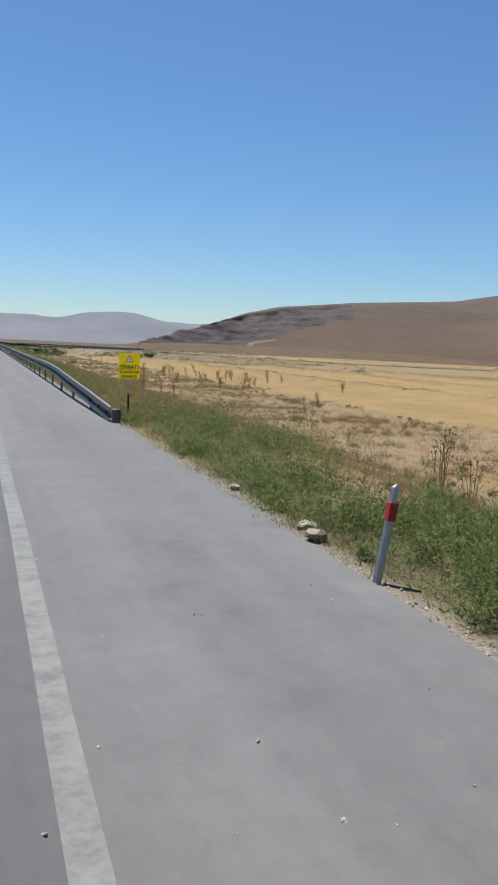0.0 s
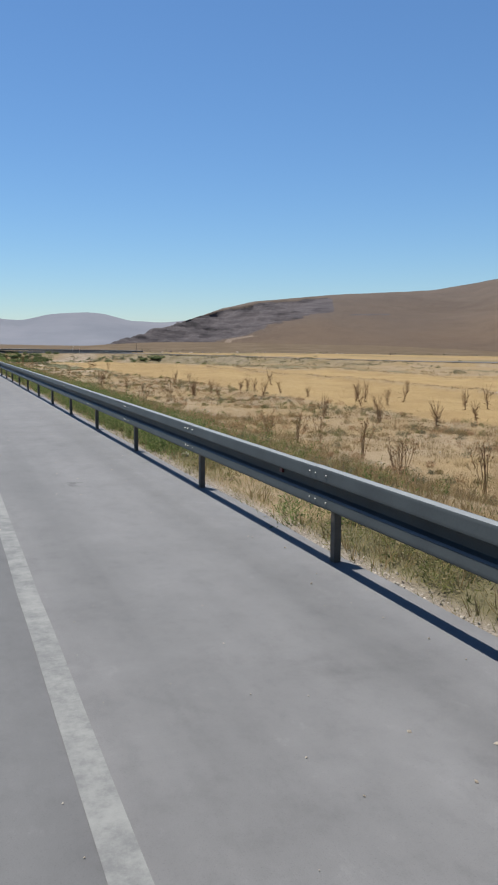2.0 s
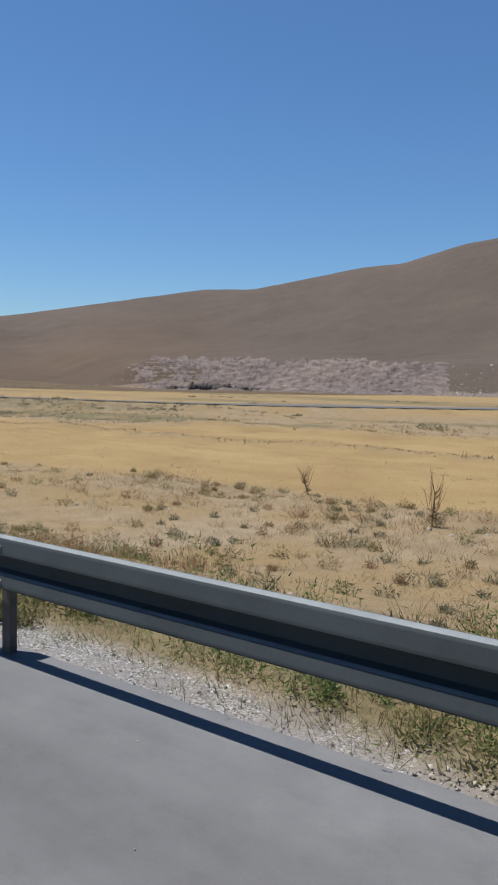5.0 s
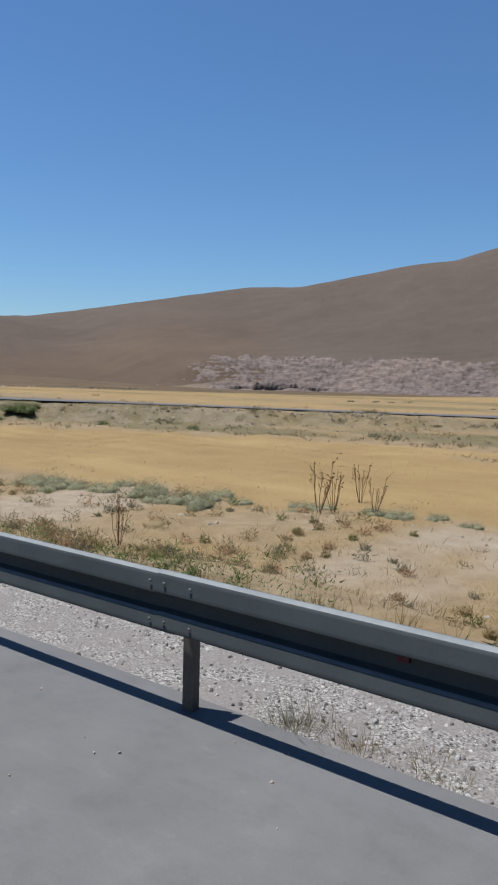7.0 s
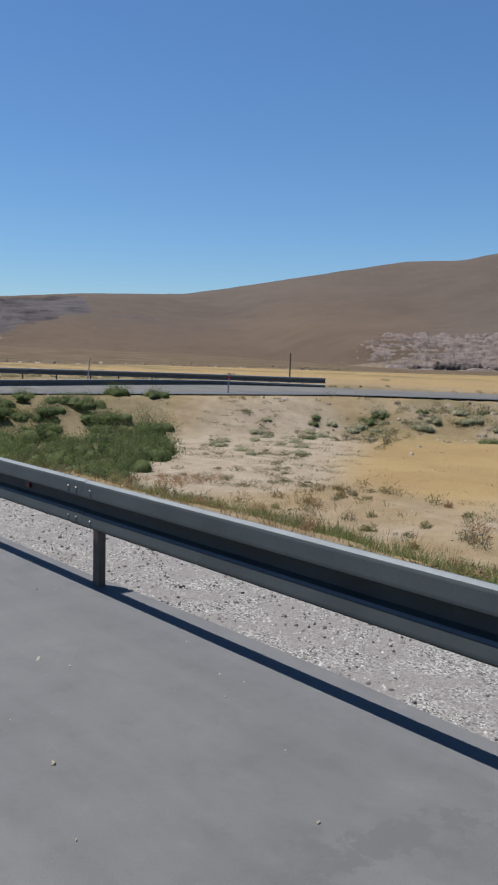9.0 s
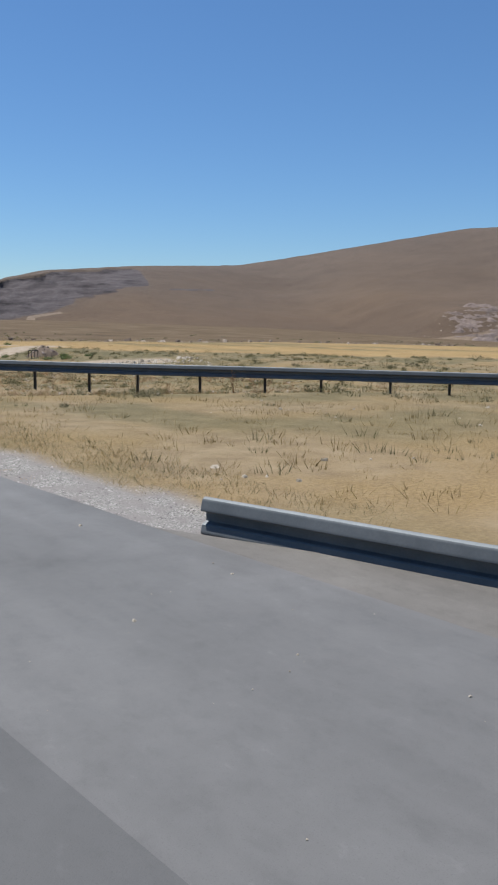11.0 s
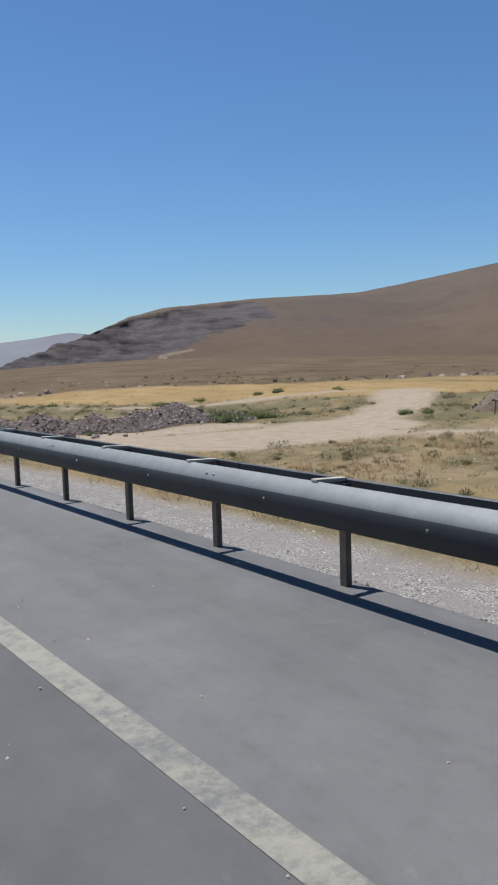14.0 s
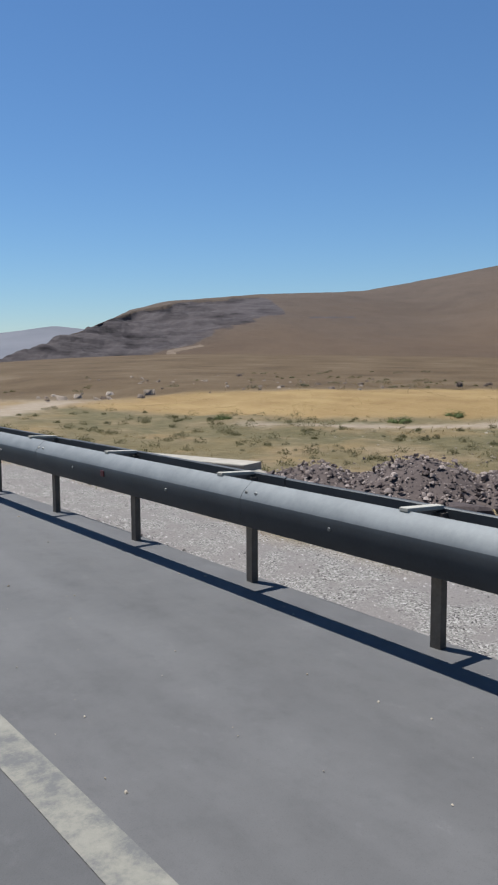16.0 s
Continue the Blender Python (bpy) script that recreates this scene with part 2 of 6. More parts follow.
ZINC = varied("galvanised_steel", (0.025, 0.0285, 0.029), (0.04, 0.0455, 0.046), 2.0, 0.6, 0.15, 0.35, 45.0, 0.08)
# paler zinc for rail facets that face up: sunlight put into the colour
SUNLIT_ZINC = varied("sunlit_zinc_tone", (0.1054, 0.1127, 0.1174), (0.1447, 0.1527, 0.1574), 5.0, 0.62, 0.15, 0.35, 30.0, 0.15)
ZINC_DULL = varied("weathered_zinc", (0.0747, 0.08, 0.0854), (0.1101, 0.1154, 0.1201), 3.0, 0.6, 0.3, 0.4, 45.0, 0.1)
POST_STEEL = varied("weathered_post_steel", (0.06, 0.05, 0.041), (0.105, 0.091, 0.076), 6.0, 0.65, 0.3, 0.4, 50.0, 0.1)
# darker zinc: the shade on the double rail's upright faces, put into colour
ZINC_SHADED = varied("weathered_zinc_shaded", (0.026, 0.028, 0.031), (0.042, 0.045, 0.048), 2.0, 0.5, 0.2, 0.4, 45.0, 0.08)
BRACKET = varied("pale_bracket_steel", (0.2668, 0.2468, 0.2068), (0.3335, 0.3102, 0.2668), 6.0, 0.6, 0.1, 0.4, 50.0, 0.1)
BOLT = varied("bright_bolts", (0.13, 0.13, 0.125), (0.2, 0.2, 0.195), 30.0, 0.4, 0.7, 0.5)
RED_REFLECTOR = varied("red_reflector", (0.045, 0.002, 0.006), (0.075, 0.004, 0.01), 20.0, 0.3)
WHITE_PLASTIC = varied("dusty_white_plastic", (0.3002, 0.2935, 0.2801), (0.4135, 0.4002, 0.3802), 8.0, 0.6)
RED_PLASTIC = varied("red_plastic", (0.2801, 0.0167, 0.0133), (0.3669, 0.0267, 0.02), 8.0, 0.5)
YELLOW_SIGN = blade_material("thin_yellow_sign_sheet", (0.8, 0.68, 0.03), (0.83, 0.72, 0.04), (0.86, 0.76, 0.05))
WHITE_FILM = blade_material("thin_white_film", (0.75, 0.75, 0.72), (0.8, 0.8, 0.77), (0.82, 0.82, 0.8))
BLACK_PAINT = varied("black_paint", (0.01, 0.01, 0.01), (0.025, 0.025, 0.025), 10.0, 0.6)
CONCRETE = varied("pale_concrete", (0.2081, 0.1874, 0.1561), (0.2915, 0.2655, 0.2288), 2.5, 0.9, fine=30.0)
WOOD = varied("grey_wood", (0.0834, 0.0674, 0.052), (0.1407, 0.1147, 0.0887), 4.0, 0.85)
STRAW = blade_material("dry_grass", (0.1433, 0.0987, 0.0465), (0.2228, 0.1614, 0.0775), (0.2914, 0.2234, 0.1239))
GREEN_BLADE = blade_material("green_weeds", (0.066, 0.098, 0.026), (0.112, 0.15, 0.043), (0.2, 0.2, 0.085))
WEED_BLADE = blade_material("olive_weeds", (0.092, 0.1, 0.032), (0.16, 0.148, 0.058), (0.25, 0.2, 0.1))
SHRUB_LEAF = blade_material("shrub_leaves", (0.05, 0.068, 0.022), (0.085, 0.108, 0.036), (0.14, 0.155, 0.06))
LUSH = blade_material("lush_weeds", (0.065, 0.088, 0.026), (0.115, 0.142, 0.047), (0.2, 0.2, 0.085))
SAGE = blade_material("sage_scrub", (0.0997, 0.0959, 0.0575), (0.1457, 0.1342, 0.0805), (0.1994, 0.1726, 0.1074))
BLUE_SAGE = blade_material("blue_sage", (0.1901, 0.1914, 0.1173), (0.2535, 0.2494, 0.1531), (0.3421, 0.3074, 0.1938))
THISTLE = blade_material("dry_thistle", (0.1774, 0.1084, 0.0587), (0.2708, 0.1709, 0.0917), (0.3735, 0.2501, 0.1431))
GRAVEL = stone_material("crushed_limestone", (0.04, 0.036, 0.034), (0.165, 0.152, 0.146), (0.3, 0.286, 0.274))
RUBBLE = stone_material("quarry_rubble", (0.04, 0.031, 0.031), (0.085, 0.066, 0.062), (0.25, 0.208, 0.19))
FIELD_STONE = stone_material("field_stones", (0.1714, 0.1454, 0.1147), (0.2341, 0.2028, 0.1614), (0.2915, 0.2601, 0.2188))
OUTCROP = material("outcrop_stone", 0.95, 0, 0.1)
base(OUTCROP, mix(OUTCROP, 1.0, ramp(OUTCROP, noise_of(OUTCROP, 0.16, 8, 0.78, (1, 1, 2.2)), [(0.32, (0.04, 0.034, 0.033)), (0.43, (0.088, 0.075, 0.072)), (0.55, (0.128, 0.111, 0.106)), (0.7, (0.175, 0.152, 0.143))]), ramp(OUTCROP, noise_of(OUTCROP, 0.018, 5, 0.6), [(0.35, (0.84, 0.8, 0.78)), (0.65, (1.16, 1.04, 0.95))]), "MULTIPLY"))
bump(OUTCROP, noise_of(OUTCROP, 0.6, 5, 0.7), 0.8, 1.0)
# dark brown that carries the shade of openings under the ledges
RECESS_DARK = varied("dark_recess_tone", (0.045, 0.034, 0.031), (0.115, 0.09, 0.08), 0.35, 0.95, fine=1.5, relief=0.6, depth=0.5)

# ---- building helpers ----


def mesh_of(name, verts, faces, mat, smooth=False):
    me = bpy.data.meshes.new(name)
    me.from_pydata([tuple(v) for v in verts], [], [tuple(f) for f in faces])
    if mat:
        me.materials.append(mat)
    if smooth:
        me.shade_smooth()
    return me


def fast_mesh(name, verts, faces, mat, smooth=False):
    """A mesh from arrays: faces all of one size."""
    verts, faces = np.asarray(verts, np.float32), np.asarray(faces, np.int32)
    k, n = faces.shape[1], len(faces)
    me = bpy.data.meshes.new(name)
    me.vertices.add(len(verts))
    me.vertices.foreach_set("co", verts.ravel())
    me.loops.add(n * k)
    me.loops.foreach_set("vertex_index", faces.ravel())
    me.polygons.add(n)
    me.polygons.foreach_set("loop_start", np.arange(0, n * k, k, dtype=np.int32))
    me.polygons.foreach_set("loop_total", np.full(n, k, np.int32))
    me.update(calc_edges=True)
    me.materials.append(mat)
    if smooth:
        me.shade_smooth()
    return me


def part(name, data, parent, label="", at=None):
    """Links a mesh, or a bmesh with its material, as one object under a thing or a part."""
    ob = new(name, data)
    ob.parent = parent
    if at is not None:
        ob.matrix_basis = at
    if label:
        tagged(ob, label)
    return ob


def thing(name, label, category, at=None, group="", kind=""):
    ob = new(name)
    ob.empty_display_size = 0.2
    if at is not None:
        ob.matrix_basis = at
    return tagged(ob, label, category, group, kind)


def finish(bm, name, mat, smooth=False):
    me = bpy.data.meshes.new(name)
    bmesh.ops.recalc_face_normals(bm, faces=bm.faces)
    bm.to_mesh(me)
    bm.free()
    me.materials.append(mat)
    if smooth:
        me.shade_smooth()
    return me


def box(sx, sy, sz, at=(0, 0, 0), bevel=0.0, bm=None):
    own = bmesh.new()
    bmesh.ops.create_cube(own, size=1, matrix=Matrix.Translation(at) @ Matrix.Diagonal((sx, sy, sz, 1)))
    if bevel:
        bmesh.ops.bevel(own, geom=own.edges[:], offset=bevel, segments=2, affect="EDGES", profile=0.6)
    if bm is None:
        return own
    me = bpy.data.meshes.new("joined")
    own.to_mesh(me)
    own.free()
    bm.from_mesh(me)
    bpy.data.meshes.remove(me)
    return bm


def rod(a, b, r0, r1=None, sides=8, bm=None):
    """A tapered bar from a to b."""
    bm = bm or bmesh.new()
    a, b = Vector(a), Vector(b)
    d = b - a
    m = Matrix.Translation((a + b) / 2) @ d.to_track_quat("Z", "Y").to_matrix().to_4x4()
    bmesh.ops.create_cone(bm, cap_ends=True, segments=sides, radius1=r0, radius2=r0 if r1 is None else r1, depth=d.length, matrix=m)
    return bm


def sweep(profile, stations, closed=False):
    """Verts and faces of a profile (offsets along the side vector and up) swept through stations (place, side vector)."""
    verts, faces, n = [], [], len(profile)
    for p, side in stations:
        for d, h in profile:
            verts.append((p[0] + side[0] * d, p[1] + side[1] * d, p[2] + h))
    for i in range(len(stations) - 1):
        for j in range(n if closed else n - 1):
            k = (j + 1) % n
            faces.append((i * n + j, i * n + k, (i + 1) * n + k, (i + 1) * n + j))
    return verts, faces


def hashed(ix, iy, seed):
    v = np.sin(ix * 127.1 + iy * 311.7 + seed * 74.7) * 43758.5453
    return v - np.floor(v)


def value_noise(x, y, seed=0):
    ix, iy = np.floor(x), np.floor(y)
    fx, fy = x - ix, y - iy
    fx, fy = fx * fx * (3 - 2 * fx), fy * fy * (3 - 2 * fy)
    a, b = hashed(ix, iy, seed), hashed(ix + 1, iy, seed)
    c, d = hashed(ix, iy + 1, seed), hashed(ix + 1, iy + 1, seed)
    return (a + (b - a) * fx) * (1 - fy) + (c + (d - c) * fx) * fy


def fbm(x, y, seed=0, octaves=4):
    total, amp, norm = 0, 1.0, 0.0
    for i in range(octaves):
        total = total + amp * value_noise(x * 2**i, y * 2**i, seed + i)
        norm += amp
        amp *= 0.5
    return total / norm


def step(a, b, x):
    t = np.clip((x - a) / (b - a), 0, 1)
    return t * t * (3 - 2 * t)


def smooth_along(v, width):
    ker = np.exp(-np.linspace(-2, 2, width) ** 2)
    return np.convolve(np.pad(v, width // 2, "edge"), ker / ker.sum(), "valid")


# ---- the plan ----
BEND_Y, BEND = 208.0, -0.0522  # the road bears slightly left past the junction


def rail_x(y):
    """The line of the guard rail posts along the main road."""
    return 3.2 + BEND * np.maximum(0, np.asarray(y, float) - BEND_Y)


NEAR_EDGE = [(2.4, 196.2), (3.9, 198.5), (6.4, 200.3), (9.4, 202.3), (14.2, 203.3), (21.4, 201.2), (29.9, 198.3), (35.5, 193.0), (46.0, 183.0), (60.0, 171.0), (90.0, 143.0), (140.0, 95.0)]
FAR_EDGE = [(2.4, 216.5), (4.4, 211.8), (6.5, 210.3), (11.5, 209.8), (19.2, 209.7), (27.0, 209.9), (33.0, 208.4), (40.0, 203.0), (50.0, 193.0), (64.0, 181.0), (94.0, 152.0), (144.0, 104.0)]


def side_road_gap(x, y):
    """Distance from the side road's edge, less than nothing on it."""
    a, b = np.array(NEAR_EDGE), np.array(FAR_EDGE)
    return np.maximum(np.interp(x, a[:, 0], a[:, 1]) - y, y - np.interp(x, b[:, 0], b[:, 1])) + np.maximum(0, 2.4 - x)


def side_road_z(x):
    return -1.0 * step(30, 85, x)


def line_gap(x, y, points):
    best = np.full(np.shape(x), 1e9)
    for (x0, y0), (x1, y1) in zip(points, points[1:]):
        dx, dy = x1 - x0, y1 - y0
        t = np.clip(((x - x0) * dx + (y - y0) * dy) / (dx * dx + dy * dy), 0, 1)
        best = np.minimum(best, np.hypot(x - x0 - t * dx, y - y0 - t * dy))
    return best


def ground_z(x, y):
    x, y = np.asarray(x, float), np.asarray(y, float)
    d = x - rail_x(y) - 0.15
    fall = step(1.2, 9.0, d)
    low = step(225, 290, y) * (1 - step(36, 52, d)) * 1.25  # the hollow round the spoil heap
    plain = 3.6 * step(60, 420, x)
    rough = (fbm(x * 0.25, y * 0.25, 3) - 0.5) * 0.5 + (fbm(x * 1.1, y * 1.1, 9, 3) - 0.5) * 0.16
    z = -0.05 - (1.55 + low) * fall - plain + rough * step(0.8, 4, d) * np.where(x < 400, 1, 0.3) * (1 - 0.85 * pale_dirt(x, y))
    # ridges left by the plough
    z = z + 0.34 * np.exp(-(((x - 35.5 + (fbm(x * 0, y * 0.1, 25) - 0.5) * 4) / 0.7) ** 2)) * (y < 150) + 0.3 * np.exp(-(((x - 49 + (fbm(x * 0, y * 0.1, 27) - 0.5) * 4) / 0.8) ** 2)) * (y < 140)
    z = z + 5.5 * hill_soil(x, y) * step(365, 600, y) * step(40, 170, x - (y - 600) * 0.3) * (1 - step(300, 430, x))
    z = z - 0.9 * np.exp(-(((x - 4.2) / 1.6) ** 2) - ((y - 317.5) / 3.5) ** 2)
    g = side_road_gap(x, y)
    bank = 1 - step(0.3, 5.0, g)
    island = step(208, 211, y) * (1 - step(232, 242, y + x * 0.35)) * (1 - step(36, 44, x)) * step(0.3, 1.5, d)
    bank = np.maximum(bank, island)
    z = np.where(d > 0.2, z * (1 - bank) + (side_road_z(x) - 0.07) * bank, z)
    # a low bank of spoil beyond the stubble, beside the side road
    near = np.array(NEAR_EDGE)
    mound = np.exp(-(((g - 3.6) / 2.3) ** 2)) * step(26, 32, x) * (1 - step(56, 68, x)) * (y < np.interp(x, near[:, 0], near[:, 1]))
    z = z * (1 - mound) + (-0.45 + (fbm(x * 0.35, y * 0.35, 21) - 0.5) * 1.1) * mound
    z = np.where(d < 0, -0.09, z)
    left = -7.2 + (rail_x(y) - 3.2) - x
    z = np.where(left > 0, -0.09 - 0.9 * step(0.5, 8, left), z)
    return z


def far_field(x, y):
    """How far a place lies beyond the near and the far rim of the stubble field past the junction, and its place along them."""
    u = (x - 24) * 0.676 + (y - 345) * 0.738
    v = -(x - 24) * 0.738 + (y - 345) * 0.676
    low = np.interp(v, [-82, -59, -34, -15, -1, 9, 20], [-13.5, -12.5, -3, 6, 10, 14.5, 20.5])
    high = np.interp(v, [-155, -74, -42, -19, 1, 14, 35], [121, 87, 45, 33, 30, 33, 32])
    return u - low, u - high, v


def hill_soil(x, y):
    """Bare brown soil between the far stubble and the hills."""
    beyond = far_field(x, y)[1] + (fbm(x * 0.05, y * 0.05, 33) - 0.5) * 8
    return step(0, 5, beyond) * step(325, 350, y)


STUBBLE_Y, STUBBLE_FAR = [-100, 60, 100, 120, 140, 165, 182, 192], [80, 75, 66, 55, 46, 39, 32, 28]


def stubble(x, y):
    w = (fbm(x * 0.12, y * 0.12, 31) - 0.5) * 5
    near = np.interp(y, [-100, 60, 110, 150, 178, 186, 190, 194], [22.5, 22.5, 21, 18.5, 15, 16.5, 18.6, 24])
    far = np.interp(y, STUBBLE_Y, STUBBLE_FAR)
    a = step(-0.8, 0.8, x + w * 0.5 - near) * (1 - step(-1, 1, x + w - far)) * (1 - step(191.5, 194, y + w * 0.3))
    near2, _, v = far_field(x, y)
    b = step(-1, 2, near2 + w * 0.5) * (1 - hill_soil(x, y)) * step(225, 260, y + w) * (1 - step(17, 23, v + w)) * step(20, 26, x + w)
    scrub = fbm(x * 0.02, y * 0.05, 41)
    c = step(82, 95, x + w) * (1 - step(0.5, 0.6, scrub)) * (x < 440) * (1 - hill_soil(x, y))
    ridges = np.exp(-(((x - 35.5 + (fbm(x * 0, y * 0.1, 25) - 0.5) * 4) / 0.45) ** 2)) * (y < 150) + np.exp(-(((x - 49 + (fbm(x * 0, y * 0.1, 27) - 0.5) * 4) / 0.5) ** 2)) * (y < 140)
    return np.clip(np.maximum(np.maximum(a, b), c * 0.8) * (1 - 0.9 * ridges), 0, 1)


TRACKS = [
    ([(10.5, 309.5), (15, 307.5), (20, 305.5), (27, 305), (32, 307.5)], 5.2),
    ([(30, 307), (36, 310.5), (42.5, 313.5), (48, 319), (54, 325)], 2.6),
    ([(53, 325), (45, 330.5), (36.9, 336.5), (29.9, 343.6), (26.2, 348.5)], 0.9),
    ([(12.5, 313.5), (19, 313.0), (26.5, 314)], 2.4),
    ([(30, 390), (24, 383), (17.5, 374.5), (12, 368), (3, 361)], 2.6),
    ([(18, 308), (24, 305), (31, 300.5), (36, 296), (40, 291), (43.3, 286), (46, 282)], 1.7),
]


def pale_dirt(x, y):
    w = (fbm(x * 0.4, y * 0.4, 51) - 0.5) * 2.5
    a = np.zeros(np.shape(x))
    for line, half in TRACKS:
        a = np.maximum(a, 1 - step(half - 0.7, half + 0.9, line_gap(x, y, line) + w * 0.7))
    sand = 1 - step(0.75, 1.15, np.hypot((x - 17.5 - (y - 192) * 0.9) / 7, (y - 192.5) / 7) + w * 0.12)
    band = 0.8 * step(0.52, 0.62, fbm(x * 0.08, y * 0.25, 55)) * step(9, 12, x) * (1 - step(17, 21, x)) * step(100, 120, y) * (1 - step(180, 186, y))
    spoil = 0.4 * np.exp(-(((side_road_gap(x, y) - 5) / 4) ** 2)) * step(27, 32, x) * (1 - step(56, 66, x)) * (y < 197) * step(0.42, 0.6, fbm(x * 0.5, y * 0.5, 57))
    wash = 0.5 * hill_soil(x, y) * step(0.5, 0.62, fbm(x * 0.04, y * 0.04, 58))
    wash = np.maximum(wash, 0.8 * (1 - step(3, 9, line_gap(x, y, [(100, 395), (128, 410), (150, 448), (175, 468)]) + w * 2)))
    return np.clip(np.maximum.reduce([a, sand * 0.85, band, spoil, wash]), 0, 1)


def gravel(x, y):
    d = x - rail_x(y) - 0.15
    w = (fbm(x * 0.8, y * 0.8, 61) - 0.5)
    width = np.interp(y, [-50, 95, 112, 190, 198, 215, 275, 281, 287, 292, 330], [0.1, 0.12, 1.25, 1.4, 2.6, 1.2, 1.2, 0.8, 0.85, 1.4, 1.4])
    corner = 1 - step(2.2, 3.4, np.hypot(x - 5.0, (y - 197.6) * 0.8) + w * 2.5)
    return np.maximum((1 - step(width - 0.2, width + 0.2, d + w * np.minimum(0.7, width))) * (d > -0.5), corner * (d > -0.5))


def greenness(x, y):
    d = x - rail_x(y) - 0.15
    w = fbm(x * 0.35, y * 0.35, 71)
    a = step(0.08, 0.3, d) * (1 - step(2.2, 4.2, d + w)) * np.interp(y, [-50, 30, 45, 95, 108, 151, 157, 190, 200], [1, 1, 0.95, 0.9, 0.05, 0.1, 0.85, 0.8, 0.4]) * np.where(y > 72, 0.5 + 0.5 * step(0.4, 0.56, fbm(x * 0.2, y * 0.22, 70)), 1)
    a = np.maximum(a, 0.25 * step(1.5, 2.0, d) * (1 - step(2.9, 3.8, d + (w - 0.5) * 2)) * step(104, 112, y) * (1 - step(150, 166, y)))
    b = step(-1.2, 0.8, y - 187.6 - (x - 8) * 1.0 + (w - 0.5) * 3) * step(0.25, 0.42, fbm(x * 0.45, y * 0.45, 73)) * step(6.0, 7.6, x + (w - 0.5) * 3) * step(185, 188, y) * (y < 206) * (x < 22) * 0.4
    rim = far_field(x, y)[0]
    c = (0.22 + 0.55 * step(0.4, 0.6, w)) * step(0.5, 1.0, d) * (1 - step(60, 80, d)) * step(212, 222, y) * (1 - step(-3, 1, rim))
    c = np.maximum(c, hill_soil(x, y) * 0.35 * step(0.5, 0.65, fbm(x * 0.08, y * 0.08, 79)))
    far = np.interp(y, STUBBLE_Y, STUBBLE_FAR) + 2
    e = np.maximum(0.7 * step(0.48, 0.6, fbm(x * 0.06, y * 0.015, 77)) * step(66, 76, x) * (x < 300), 0.75 * step(0.4, 0.55, fbm(x * 0.2, y * 0.04, 78)) * step(0, 3, x - far) * (1 - step(14, 22, x - far)) * (y < 196))
    h = 0.75 * np.exp(-(((side_road_gap(x, y) - 5) / 4) ** 2)) * step(23, 28, x) * (1 - step(60, 75, x)) * (y < 199) * (0.4 + 0.6 * step(0.35, 0.55, w))
    f = (0.45 + 0.5 * step(0.36, 0.52, w)) * (1 - step(7, 11, np.abs(rim + 9))) * (y > 262)
    return np.clip(np.maximum.reduce([a * step(0.25, 0.5, w), b, c, e, f, h]), 0, 1) * (1 - step(0.4, 0.8, gravel(x, y)))


# ---- ground ----


def make_ground():
    xs = np.concatenate([[-4500, -2000, -800, -300, -120, -60, -35, -20, -12, -8.5, -7], np.arange(-13, 3.0, 4.0), np.arange(-12.2, 12, 0.3), np.arange(12, 50, 0.7), np.arange(50, 110, 2.5), np.arange(110, 500, 12), np.geomspace(500, 4600, 14)])
    xs = np.unique(np.round(xs, 2))
    xs = xs[(xs < -13) | (xs > -12.6)]
    ys = np.unique(np.round(np.concatenate([-np.geomspace(60, 4500, 12), np.arange(-58, -10, 4), np.arange(-10, 345, 0.75), np.arange(345, 420, 3), np.geomspace(425, 4600, 24)]), 2))
    gx, gy = np.meshgrid(xs, ys, indexing="ij")
    z = ground_z(gx, gy)
    verts = np.stack([gx, gy, z], -1).reshape(-1, 3)
    nx, ny = len(xs), len(ys)
    i, j = np.meshgrid(np.arange(nx - 1), np.arange(ny - 1), indexing="ij")
    a = (i * ny + j).ravel()
    faces = np.stack([a, a + ny, a + ny + 1, a + 1], -1)
    me = fast_mesh("ground", verts, faces, GROUND, True)
    cover = np.stack([stubble(gx, gy), greenness(gx, gy), gravel(gx, gy), pale_dirt(gx, gy)], -1).reshape(-1, 4)
    layer = me.color_attributes.new("cover", "FLOAT_COLOR", "POINT")
    layer.data.foreach_set("color", cover.astype(np.float32).ravel())
    layer = me.attributes.new("soil", "FLOAT", "POINT")
    layer.data.foreach_set("value", hill_soil(gx, gy).astype(np.float32).ravel())
    return tagged(new("ground", me), "dry steppe ground of sandy soil, straw stubble and gravel verge", "ground", kind="structure")


make_ground()

# ---- roads ----


def line_x(y):
    return float(rail_x(y)) - 3.2 + float(np.interp(y, [0, 10, 25, 45, 100, 200, 230, 400], [0.755, 0.715, 0.62, 0.54, 0.49, 0.49, 0.48, 0.48]))


def ribbon(name, stations, z, mat):
    """A flat strip: stations of left and right edge points."""
    verts, faces = [], []
    for (x0, y0), (x1, y1), dz in stations:
        for k in range(5):
            verts.append((x0 + (x1 - x0) * k / 4, y0 + (y1 - y0) * k / 4, z + dz))
    for i in range(len(stations) - 1):
        for k in range(4):
            a = i * 5 + k
            faces.append((a, a + 1, a + 6, a + 5))
    return mesh_of(name, verts, faces, mat)


